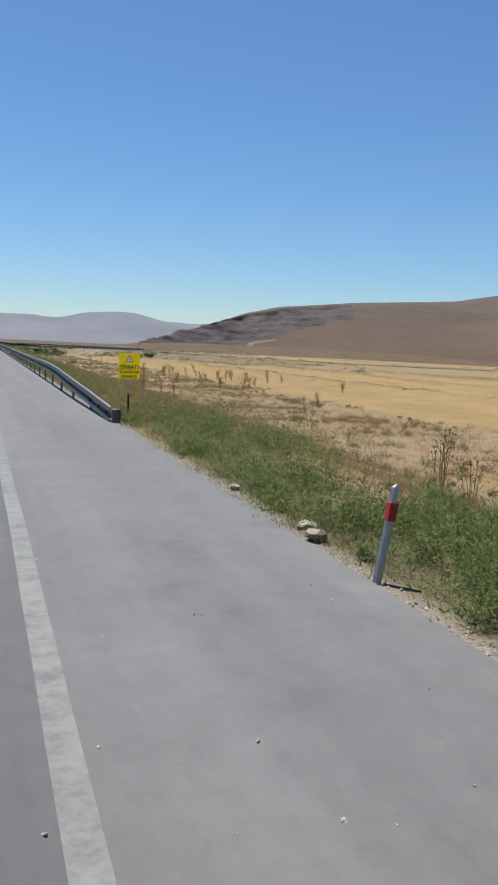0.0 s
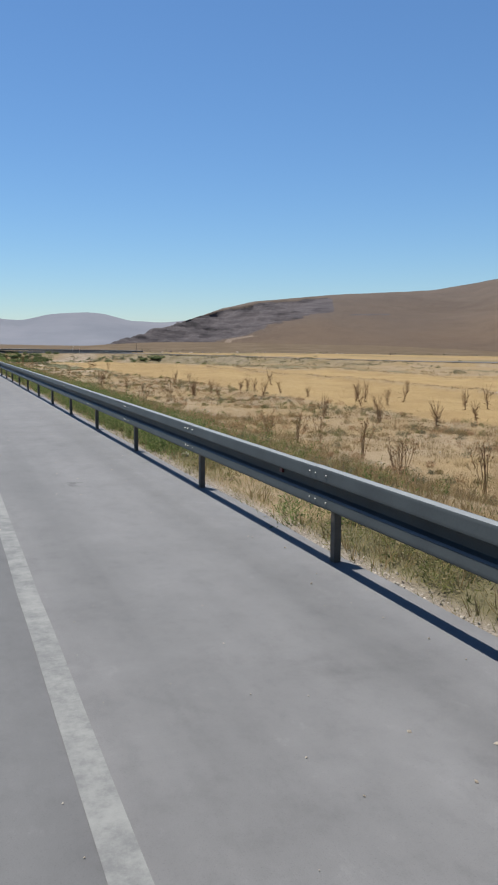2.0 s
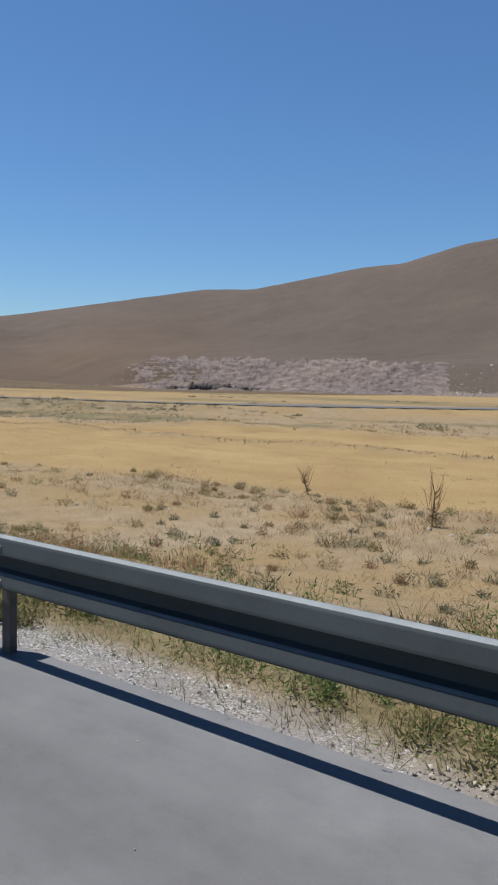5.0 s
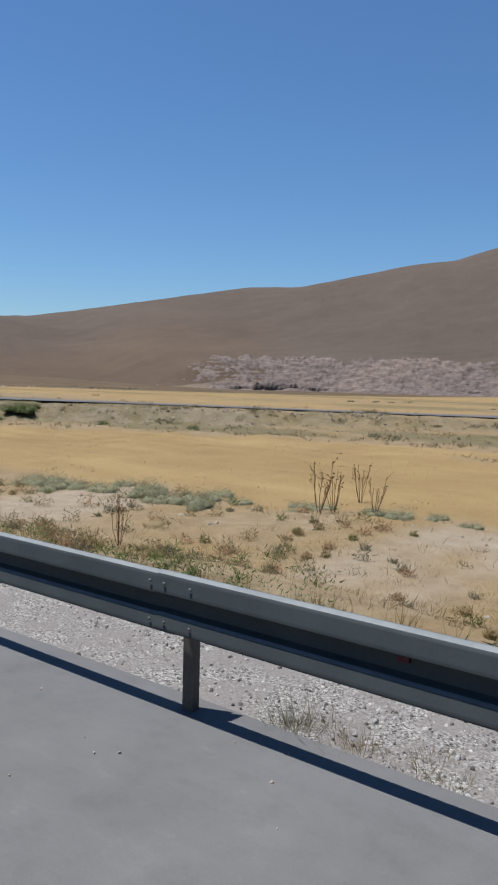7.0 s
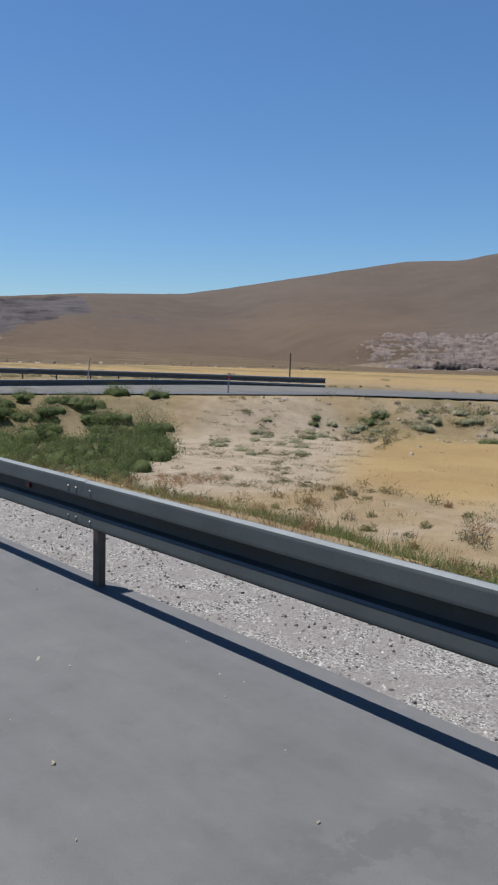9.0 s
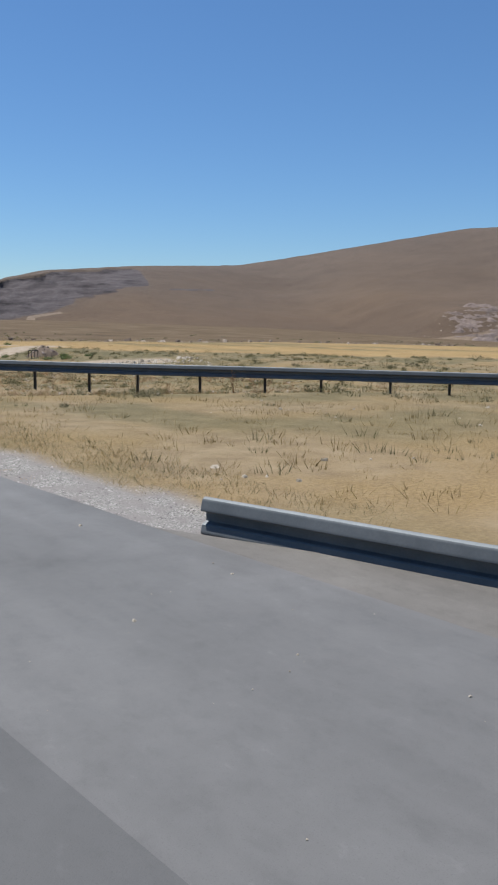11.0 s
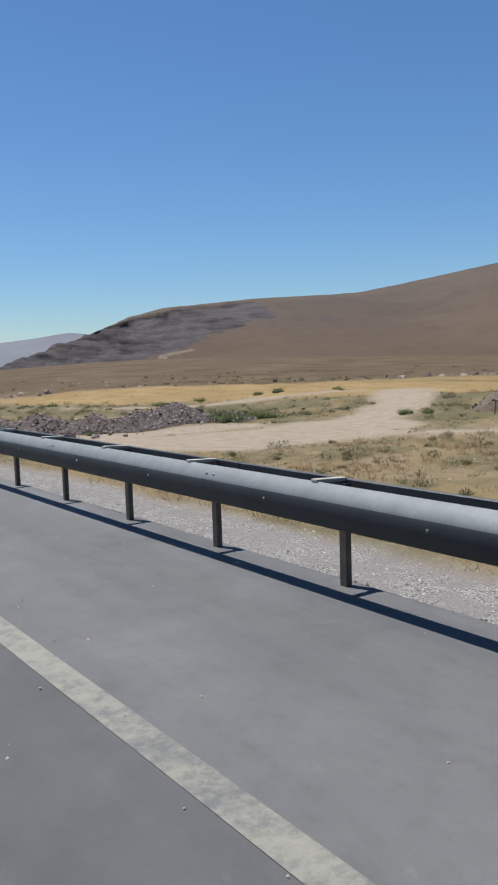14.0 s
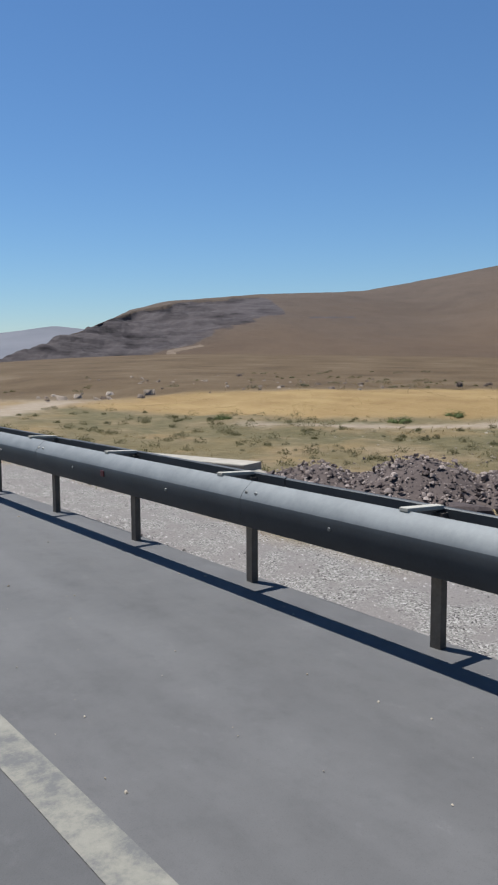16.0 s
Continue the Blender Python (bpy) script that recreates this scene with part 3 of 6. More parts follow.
def make_main_road():
    st = []
    for y in np.concatenate([[-400, -150, -60], np.arange(-40, 345, 1.5), [400, 600, 1000]]):
        off = float(rail_x(y)) - 3.2
        edge = 3.34 + off + 0.1 * (float(fbm(np.float64(7.0), y * 0.9, 83)) - 0.5) + 0.05 * (float(fbm(np.float64(3.0), y * 4.0, 85)) - 0.5)
        st.append(((-7.2 + off, y), (line_x(y), y), (edge, y)))
    # a carriageway, a shoulder, and turned-down rims on both sides
    verts, faces = [], []
    for a, b, c in st:
        row = [(a[0] - 0.03, a[1], -0.12)] + [(a[0] + (b[0] - a[0]) * k / 3, a[1], 0.0) for k in range(4)] + [(b[0] + (c[0] - b[0]) * k / 2, a[1], 0.0) for k in (1, 2)] + [(c[0] + 0.03, a[1], -0.12)]
        verts += row
    n = 8
    for i in range(len(st) - 1):
        for k in range(n - 1):
            p = i * n + k
            faces.append((p, p + 1, p + n + 1, p + n))
    me = mesh_of("road", verts, faces, ASPHALT)
    me.materials.append(LANE)
    me.polygons.foreach_set("material_index", [1 if i % (n - 1) <= 3 else 0 for i in range(len(faces))])
    return tagged(new("road", me), "grey asphalt main road with a sun-bleached paved shoulder", "road", kind="structure")


def make_side_road():
    xs = np.concatenate([np.arange(2.4, 40, 0.5), np.arange(40, 140, 4)])
    a, b = np.array(NEAR_EDGE), np.array(FAR_EDGE)
    lo = smooth_along(np.interp(xs, a[:, 0], a[:, 1]), 5)
    hi = smooth_along(np.interp(xs, b[:, 0], b[:, 1]), 5)
    st = [((x, h), (x, l), float(side_road_z(x))) for x, l, h in zip(xs, lo, hi)]
    me = ribbon("road", st, -0.012, DUSTY_ASPHALT)
    me.materials.append(LANE)
    me.polygons.foreach_set("material_index", [1 if i % 4 == 3 else 0 for i in range(len(me.polygons))])
    return tagged(new("road", me), "grey asphalt side road curving off between guard rails", "road", kind="structure")


make_main_road()
make_side_road()


def make_line(name, half, y0, y1, mat, label):
    verts, faces = [], []
    ys = np.arange(y0, y1 + 0.1, 1.0)
    for y in ys:
        c = line_x(y) + 0.012 * (float(fbm(np.float64(1.0), y * 2.0, 91)) - 0.5)
        verts += [(c - half, y, 0.004), (c + half, y, 0.004)]
    for i in range(len(ys) - 1):
        faces.append((2 * i, 2 * i + 1, 2 * i + 3, 2 * i + 2))
    return tagged(new(name, mesh_of(name, verts, faces, mat)), label, "road marking", kind="structure")


make_line("edge_line", 0.078, -60, 193, PAINT, "worn white painted edge line on the asphalt")
make_line("edge_line", 0.105, 216, 330, OLD_PAINT, "dusty yellowish white edge line on the asphalt")
for y, long in ((26.36, 0.5), (27.6, 0.24)):
    me = finish(box(0.46, long, 0.004, (0.27, y, 0.006)), "marking_bar", FRESH_PAINT)
    tagged(new("marking_bar", me), "short white painted bar beside the edge line", "road marking", "painted bars", "structure")

# ---- hills ----
FOOT = [(90, 735), (131, 728), (213, 690), (275, 610), (340, 545), (420, 500), (470, 440), (495, 360), (505, 250), (520, 100), (530, -150), (540, -500)]
CREST = [(150, 790, 2), (236, 861, 24), (310, 950, 43), (363, 988, 54), (496, 1017, 67), (665, 1060, 78), (775, 1020, 99), (985, 940, 141), (950, 820, 131), (991, 661, 157), (1020, 608, 164), (1052, 541, 187), (1074, 477, 197), (1095, 380, 210), (1090, 200, 214), (1100, -60, 196), (1120, -500, 150)]
FOOT_AT = [0, 1, 2, 3.2, 4.5, 6, 8, 10, 12, 13.5, 15, 16]


def hill_surface(s, uu):
    """Place and rock cover of the hills at s along their foot (a column) and uu up the slope."""
    fine = np.linspace(0, 16, 620)
    foot, crest = np.array(FOOT, float), np.array(CREST, float)
    fx, fy = (np.interp(s, fine, smooth_along(np.interp(fine, FOOT_AT, foot[:, k]), 31))[:, None] for k in range(2))
    cx, cy, cz = (np.interp(s, fine, smooth_along(np.interp(fine, np.arange(17), crest[:, k]), 19))[:, None] for k in range(3))
    ss = s[:, None] + 0 * uu
    x, y = fx + (cx - fx) * uu, fy + (cy - fy) * uu
    p = np.where(uu <= 1, (0.5 * (1 - np.cos(np.pi * np.clip(uu, 0, 1)))) ** 1.45, 1 - 0.5 * (uu - 1) ** 2)
    shelf = 22.0 * step(5.2, 6.2, ss) * (1 - step(11.5, 13, ss))
    z = -5.6 + shelf * step(0.0, 0.09, uu) + (cz + 5.6 - shelf) * p
    z = z + (fbm(x * 0.006, y * 0.006, 101, 5) - 0.5) * 13 * np.sin(np.pi * np.clip(uu, 0, 1)) ** 1.2 * np.clip(cz / 90, 0.1, 1)
    z = z + (fbm(x * 0.05, y * 0.05, 105, 4) - 0.5) * 1.6 * np.clip(uu * 4, 0, 1)
    # the quarried strata on the spur
    lower = np.interp(ss, [0, 0.6, 1, 2, 3, 4, 4.8, 5.2], [0.0, 0.06, 0.16, 0.38, 0.53, 0.62, 0.74, 1.05])
    brow = np.interp(ss, [0, 1.1, 1.5, 2.2, 3.2, 4], [0.97, 0.95, 0.9, 0.86, 0.87, 0.88]) + (fbm(x * 0.03, y * 0.03, 113) - 0.5) * 0.09
    rock = step(-0.06, 0.06, uu - lower + (fbm(x * 0.02, y * 0.02, 111) - 0.5) * 0.1) * (1 - step(3.8, 3.86, ss + (fbm(x * 0.02, y * 0.02, 112) - 0.5) * 0.08 + 0.9 * np.abs(uu - 0.8) ** 1.5)) * (1 - step(-0.008, 0.008, uu - brow))
    rock = np.maximum(rock, 1 - step(1.5, 4.0, line_gap(x, y, [(418, 835), (440, 836), (463, 834.5)]) + (fbm(x * 0.15, y * 0.15, 114) - 0.5) * 3))  # a lone dark ledge on the slope
    ledge = 9.0
    zt = (z + 9 * fbm(x * 0.012, y * 0.012, 115)) / ledge
    terrace = (np.floor(zt) + step(0.6, 0.95, zt - np.floor(zt)) - zt) * ledge
    keep = step(0.38, 0.56, fbm(x * 0.01, y * 0.01, 116)) * (0.4 + 0.6 * step(0.6, 0.9, uu))
    keep = keep * (1 - step(3.2, 3.6, ss)) * (1 - 0.8 * step(0.93, 0.99, uu))
    z = z - 2.4 * rock * step(0.0, 0.3, uu - lower) * step(1.3, 2.0, ss)
    z = z + rock * terrace * 0.62 * keep + rock * (fbm(x * 0.09, y * 0.09, 117, 5) - 0.5) * 6.5 * (1 - 0.8 * step(3.2, 3.6, ss)) * (1 - 0.7 * step(0.9, 1.0, uu))
    # the scarp along the brow of the quarry
    under = brow - uu
    z = z - 1.5 * step(0.0, 0.02, under) * (1 - step(0.03, 0.34, under)) * step(1.2, 1.9, ss) * (1 - step(3.3, 3.75, ss)) * (0.35 + 1.1 * step(0.3, 0.6, fbm(x * 0.02, y * 0.02, 118)))
    return x, y, z, rock


def grid_faces(ns, nu):
    i, j = np.meshgrid(np.arange(ns - 1), np.arange(nu - 1), indexing="ij")
    a = (i * nu + j).ravel()
    return np.stack([a, a + 1, a + nu + 1, a + nu], -1)


def make_hills():
    s = np.concatenate([np.linspace(0, 5.4, 420), np.linspace(5.42, 16, 160)])
    u = np.concatenate([np.linspace(0, 0.2, 40), np.linspace(0.21, 1, 115), 1 + np.linspace(0.03, 1.0, 14)])
    uu = u[None, :] + 0 * s[:, None]
    x, y, z, rock = hill_surface(s, uu)
    me = fast_mesh("hill", np.stack([x, y, z], -1).reshape(-1, 3), grid_faces(len(s), len(u)), HILL, True)
    layer = me.attributes.new("rock", "FLOAT", "POINT")
    layer.data.foreach_set("value", rock.astype(np.float32).ravel())
    dust = 1 - step(0.012, 0.05, uu + (fbm(x * 0.015, y * 0.015, 119) - 0.5) * 0.05)
    for line, half in (([(190, 682), (205, 702), (219, 726), (240, 752), (262, 792), (284, 791)], 0.8), ([(200, 690), (235, 682), (262, 650)], 1.5), ([(318, 560), (345, 552), (372, 548), (392, 528)], 3.0)):
        dust = np.maximum(dust, 0.9 * (1 - step(half, half + 5, line_gap(x, y, line))))
    layer = me.attributes.new("dust", "FLOAT", "POINT")
    layer.data.foreach_set("value", dust.astype(np.float32).ravel())
    # drier ochre grass low on the slopes above the junction
    layer = me.attributes.new("warm", "FLOAT", "POINT")
    layer.data.foreach_set("value", ((1 - step(5.5, 8.5, s[:, None] + 0 * uu)) * (1 - step(0.3, 0.8, uu + (fbm(x * 0.01, y * 0.01, 122) - 0.5) * 0.3)) * (1 - rock)).astype(np.float32).ravel())
    return tagged(new("hill", me), "bare brown steppe hills with a dark quarried rock spur", "hill", kind="structure")


def make_outcrop():
    """The broken rock ledges along the foot of the slope."""
    s = np.linspace(5.55, 11.2, 600)
    u = np.linspace(-0.015, 0.15, 80)
    uu = u[None, :] + 0 * s[:, None]
    x, y, z, _ = hill_surface(s, uu)
    ends = step(5.55, 6.0, s)[:, None] * (1 - step(10.3, 11.2, s)[:, None])
    top = 0.108 + (0.05 * (fbm(s * 2.5, s * 0, 131) - 0.5) + 0.05 * (fbm(s * 14.0, s * 0, 132) - 0.5))[:, None]
    cover = ends * step(-0.015, 0.005, uu) * (1 - step(top - 0.03, top, uu))
    zt = (z + 15 * fbm(x * 0.02, y * 0.02, 135)) / 3.4
    crag = (np.floor(zt) + step(0.55, 0.8, zt - np.floor(zt)) - zt) * 3.4
    lump = np.abs(fbm(x * 0.06, y * 0.06, 137, 4) - 0.5) * 2
    z = z - 1.5 + cover * (1.6 + 2.6 * step(0.32, 0.55, fbm(x * 0.02, y * 0.02, 136)) + crag * 0.6 * step(0.3, 0.5, fbm(x * 0.015, y * 0.015, 138)) + (0.3 - lump) * 1.8 + (fbm(x * 0.16, y * 0.16, 139, 4) - 0.5) * 2.6 + (fbm(x * 0.42, y * 0.42, 142, 3) - 0.5) * 2.2)
    me = fast_mesh("rock_outcrop", np.stack([x, y, z], -1).reshape(-1, 3), grid_faces(len(s), len(u)), OUTCROP)
    return tagged(new("rock_outcrop", me), "pale pinkish grey broken rock ledges at the foot of the hill", "rock", kind="structure")


def recess_shade(s_mid, length, tall, u_at=0.006):
    """A dark sheet that stands in for shaded recesses at the foot of the ledges."""
    n = 160
    s = np.linspace(s_mid - length / 2, s_mid + length / 2, n)
    rows = []
    for k, (h, back) in enumerate(((-2.0, 0.0), (0.15, 0.0), (0.5, 0.6), (0.85, 1.0), (1.0, 2.4), (0.4, 9.0))):
        x, y, z, _ = (v[:, 0] for v in hill_surface(s, np.full((n, 1), u_at)))
        gx, gy = -np.gradient(y), np.gradient(x)
        l = np.hypot(gx, gy)
        side = -np.sign(gx[n // 2]) if gx[n // 2] < 0 else 1.0
        taper = np.minimum(1, 3 * np.sin(np.linspace(0, np.pi, n)))
        top = tall * h * taper * (0.35 + 1.2 * fbm(x * 0.06, y * 0.06, 143) + 0.6 * (fbm(x * 0.35, y * 0.35, 144) - 0.5)) if h > 0 else np.full(n, h)
        wob = (fbm(x * 0.1, y * 0.1, 145 + k) - 0.5) * 3 + (fbm(x * 0.5, y * 0.5, 151 + k) - 0.5) * 2.5
        rows.append(np.stack([x + side * gx / l * (back + wob), y + side * gy / l * (back + wob), z + top], -1))
    me = fast_mesh("recess_shade", np.concatenate(rows), grid_faces(6, n), RECESS_DARK)
    return tagged(new("recess_shade", me), "dark brown sheet standing in for shaded recesses below the rock ledges", "bank", "clay banks at the hill foot", "structure")


make_hills()
make_outcrop()
for s_mid, length, tall in ((7.0, 0.95, 5.2), (6.4, 0.5, 3.0), (7.75, 0.7, 3.0), (9.3, 0.5, 2.6), (10.3, 0.7, 3.2)):
    recess_shade(s_mid, length, tall)


def make_far_hills():
    az = np.radians(np.linspace(-40, 34, 260))
    deg = np.degrees(az)
    el = np.interp(deg, [-40, -25, -12, -5, 1.3, 3.2, 5.0, 7.3, 10.2, 12.3, 14.7, 17, 19.2, 21.8, 26, 34], [1.2, 1.9, 1.4, 1.8, 1.67, 1.7, 1.5, 2.05, 2.12, 1.57, 1.45, 1.7, 2.05, 1.75, 1.2, 0.8])
    el = smooth_along(el, 9) + (fbm(deg * 1.5, deg * 0, 121) - 0.5) * 0.05
    verts, faces, rows = [], [], 14
    for k in range(rows):
        v = k / (rows - 1)
        r = 2600 + 1000 * v
        h = -6 + (2 + np.tan(np.radians(el)) * 3600 + 6) * v**1.4 + (fbm(deg * 0.8, deg * 0 + k * 0.7, 125) - 0.5) * 26 * np.sin(np.pi * v)
        verts.append(np.stack([np.sin(az) * r, 60 + np.cos(az) * r, h], -1))
    n = len(az)
    i, j = np.meshgrid(np.arange(rows - 1), np.arange(n - 1), indexing="ij")
    a = (i * n + j).ravel()
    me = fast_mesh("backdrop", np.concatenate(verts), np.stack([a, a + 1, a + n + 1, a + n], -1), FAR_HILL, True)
    return tagged(new("backdrop", me), "mountains on the horizon with blue grey haze put into their colour", "mountains", kind="structure")


make_far_hills()

# ---- guard rails ----
W_PROFILE = [(0.05, 0.0), (0.075, 0.004), (0.085, 0.016), (0.084, 0.03), (0.082, 0.036), (0.066, 0.088), (0.064, 0.094), (0.046, 0.108), (0.014, 0.116), (0.002, 0.126), (-0.002, 0.165), (0.002, 0.205), (0.014, 0.214), (0.074, 0.226), (0.087, 0.238), (0.086, 0.252), (0.084, 0.259), (0.066, 0.326), (0.064, 0.333), (0.056, 0.346), (0.022, 0.362)]
BEAM_Z = 0.5


def shell(profile, thick):
    """A closed outline from an open profile, with the plate's thickness behind it."""
    return profile + [(d - thick, h) for d, h in reversed(profile)]


def rounded(me):
    """Smooth shading that keeps the sharp folds."""
    me.shade_smooth()
    me.set_sharp_from_angle(angle=radians(27))
    return me


def beam_mesh(stations, name="beam", mat=None):
    outline = shell(W_PROFILE, 0.006)
    verts, faces = sweep(outline, stations, True)
    n, m = len(outline), len(stations)
    faces.append(tuple(range(n)))
    faces.append(tuple(range((m - 1) * n, m * n))[::-1])
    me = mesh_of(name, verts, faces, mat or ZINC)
    me.materials.append(SUNLIT_ZINC)  # painted highlight along both upper folds
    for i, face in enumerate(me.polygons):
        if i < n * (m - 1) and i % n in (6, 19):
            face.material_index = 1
    return rounded(me)


def channel_post(h, name="post", mat=None):
    """A C channel post, open to one side, standing at its foot."""
    w, d, t = 0.04, 0.032, 0.006
    out = [(-d, -w), (d, -w), (d, -w + t), (-d + t, -w + t), (-d + t, w - t), (d, w - t), (d, w), (-d, w)]
    verts = [(x, y, z) for z in (-0.12, h) for y, x in [(a, b) for a, b in out]]
    verts = [(b, a, z) for a, b, z in verts]
    faces = [(i, (i + 1) % 8, 8 + (i + 1) % 8, 8 + i) for i in range(8)]
    faces += [tuple(range(8))[::-1], tuple(range(8, 16))]
    return mesh_of(name, verts, faces, mat or POST_STEEL)


def bolt_mesh(r=0.012):
    bm = bmesh.new()
    bmesh.ops.create_cone(bm, cap_ends=True, segments=7, radius1=r, radius2=r * 0.7, depth=0.009, matrix=Matrix.Rotation(radians(-90), 4, "Y"))
    return finish(bm, "bolt", BOLT)


POST_PHASE = 0.979
BEAM_X = 3.115  # the back of the beam


def end_drop(y):
    return float(np.interp(y, [20.7, 23, 25, 29, 33, 37], [0.53, 0.43, 0.34, 0.2, 0.07, 0.0]))


def main_rail():
    rail = thing("guard_rail", "galvanised W-beam guard rail on brown steel channel posts beside the road", "guard rail", pose(3.2, 20.7, 0))
    post = channel_post(0.8)
    spacer = finish(box(0.05, 0.09, 0.2, (-0.055, 0, 0.68), 0.006), "spacer", ZINC_DULL)
    side = (-1, 0)
    full = beam_mesh([((0, y, BEAM_Z), side) for y in (-2.0, -1.0, 0.0, 1.0, 2.16)])
    bolt = bolt_mesh()
    for k in range(6, 50):
        y = POST_PHASE + 4 * k if k > 6 else 24.46
        drop = end_drop(y)
        p = part("post", post if drop == 0 else channel_post(0.8 - drop), rail, at=pose(0, y - 20.7, 0, 0, 0, random.uniform(-3, 3)))
        part("spacer", spacer, p, at=pose(0, 0, -drop))
    for k in range(10, 49):
        y = POST_PHASE + 4 * k + 2
        b = part("beam", full, rail, at=pose(BEAM_X - 3.2 + random.uniform(-0.002, 0.002), y - 20.7, random.uniform(-0.003, 0.003), 0, 0, random.uniform(-0.05, 0.05)))
        for dy in (-0.13, 0.08, 0.2):
            for h in (0.06, 0.295):
                part("bolt", bolt, b, at=pose(-0.088, 2.0 + dy, BEAM_Z + h))
    # the end ramps down to the ground and closes in a rounded nose
    for k in range(5, 10):
        y0 = max(20.8, POST_PHASE + 4 * k)
        st = [((BEAM_X - 3.2 + 0.0009 * max(0, 33 - y) ** 2, y - 20.7, BEAM_Z - end_drop(y)), (-1, 0)) for y in np.linspace(y0, POST_PHASE + 4 * k + 4, 6)]
        part("beam", beam_mesh(st), rail)
    for y, z in ((70.9, 0.73), (135.5, 0.75), (154.9, 0.73), (46.0, 0.73), (110.9, 0.73), (178.0, 0.73)):
        part("reflector", finish(box(0.02, 0.07, 0.06, (0, 0, 0), 0.006), "reflector", RED_REFLECTOR), rail, "small red reflector", pose(-0.095, y - 20.7, z - 0.04))
    nose = [((0.1, 0.12, -0.06), (-math.cos(a), -math.sin(a))) for a in np.linspace(0, math.pi, 13)]
    v, f = sweep(shell([(0.09, 0.0), (0.11, 0.02), (0.11, 0.36), (0.09, 0.38)], 0.006), nose, True)
    part("nose", mesh_of("nose", v, f, ZINC_DULL), rail, "rounded steel end nose")
    for y in (21.75, 22.98):
        part("post", channel_post(0.8 - end_drop(y)), rail, at=pose(0.0, y - 20.7, 0))
    return rail


main_rail()


def curved_rail(name, label, points, post_every, first=0.0, z0=0.0, face=1, mat=None, height=BEAM_Z):
    """A W-beam rail along a smoothed line; its face looks to the left of the line for face = 1."""
    pts = np.array(points, float)
    d = np.concatenate([[0], np.cumsum(np.hypot(*np.diff(pts[:, :2], axis=0).T))])
    n = max(int(d[-1] / 0.35), 8)
    s = np.linspace(0, d[-1], n)
    cols = [np.interp(s, d, pts[:, k]) for k in range(3)]
    w = max(3, (n // 12) | 1)
    x, y, z = (smooth_along(c, w) for c in cols)
    dx, dy = np.gradient(x), np.gradient(y)
    l = np.hypot(dx, dy)
    sides = np.stack([-dy / l * face, dx / l * face], -1)
    rail = thing(name, label, "guard rail", pose(x[0], y[0], 0))
    z0 = 0.0
    chunk = max(4, int(4.0 / (d[-1] / n)))
    i = 0
    while i < n - 1:
        j = min(n - 1, i + chunk)
        st = [((x[k] - x[0] + sides[k][0] * 0.07, y[k] - y[0] + sides[k][1] * 0.07, z[k] + height), sides[k]) for k in range(i, j + 1)]
        part("beam", beam_mesh(st, mat=mat), rail)
        i = j
    post = channel_post(height + 0.28)
    for q in np.arange(first, d[-1], post_every):
        k = int(np.argmin(np.abs(s - q)))
        part("post", post, rail, at=pose(x[k] - x[0], y[k] - y[0], z[k], 0, 0, math.degrees(math.atan2(dy[k], dx[k])) - 90))
    return rail


corner = curved_rail("guard_rail", "short curved galvanised guard rail round the junction corner", [(3.7, 198.25, 0), (4.5, 199.3, 0), (5.6, 200.2, -0.07), (7.2, 201.3, -0.18), (9.6, 202.9, -0.33), (11.8, 204.1, -0.46), (13.9, 204.7, -0.55)], 3.2, 0.6)
part("end_cap", finish(box(0.02, 0.18, 0.4, (10.22, 6.5, -0.55 + BEAM_Z + 0.18), 0.006), "end_cap", ZINC_DULL), corner, "flat steel end cap")
curved_rail("guard_rail", "long dark low guard rail along the side road", [(3.4, 215.0, 0), (4.4, 211.4, 0), (6.5, 210.0, 0), (11.5, 209.55, 0), (19.2, 209.4, 0), (26, 209.8, 0), (31, 209.2, -0.05), (37, 205.8, -0.2)], 4.0, 1.0, face=-1, mat=ZINC_DULL, height=-0.06)
curved_rail("guard_rail", "distant guard rail crossing the dry grass beyond the junction", [(9.5, 237, -0.25), (12.5, 232, -0.22), (15.2, 228.5, -0.2), (19.5, 223.5, -0.22), (24, 219.2, -0.25), (30.2, 214.9, -0.3), (40, 208.5, -0.45)], 2.0, 0.5, face=-1, mat=ZINC_DULL)


def make_corner_nose():
    """A bent plate that closes the two rail ends at the corner."""
    end = thing("rail_end_plate", "bent bare steel plate joining two rail ends at the junction corner", "guard rail", pose(3.2, 197.4, 0))
    p = np.array([(-0.075, -0.26), (-0.08, -0.1), (-0.06, 0.15), (-0.04, 0.38), (0.1, 0.55), (0.28, 0.68), (0.46, 0.88)])
    t = np.linspace(0, len(p) - 1, 25)
    x, y = (smooth_along(np.interp(t, np.arange(len(p)), p[:, k]), 5) for k in range(2))
    dx, dy = np.gradient(x), np.gradient(y)
    l = np.hypot(dx, dy)
    st = [((x[k], y[k], 0.5), (-dy[k] / l[k], dx[k] / l[k])) for k in range(len(x))]
    v, f = sweep(shell([(-0.012, 0.0), (0.006, 0.015), (0.006, 0.345), (-0.012, 0.36)], 0.006), st, True)
    part("plate", rounded(mesh_of("plate", v, f, ZINC)), end)


make_corner_nose()

# the second rail: a deep box beam in front, a flat rail behind, tied by brackets over each post
RAIL2_PHASE, RAIL2_STEP = -1.1385, 2.00279


REFLECTORS = (14, 32, 38, 44)


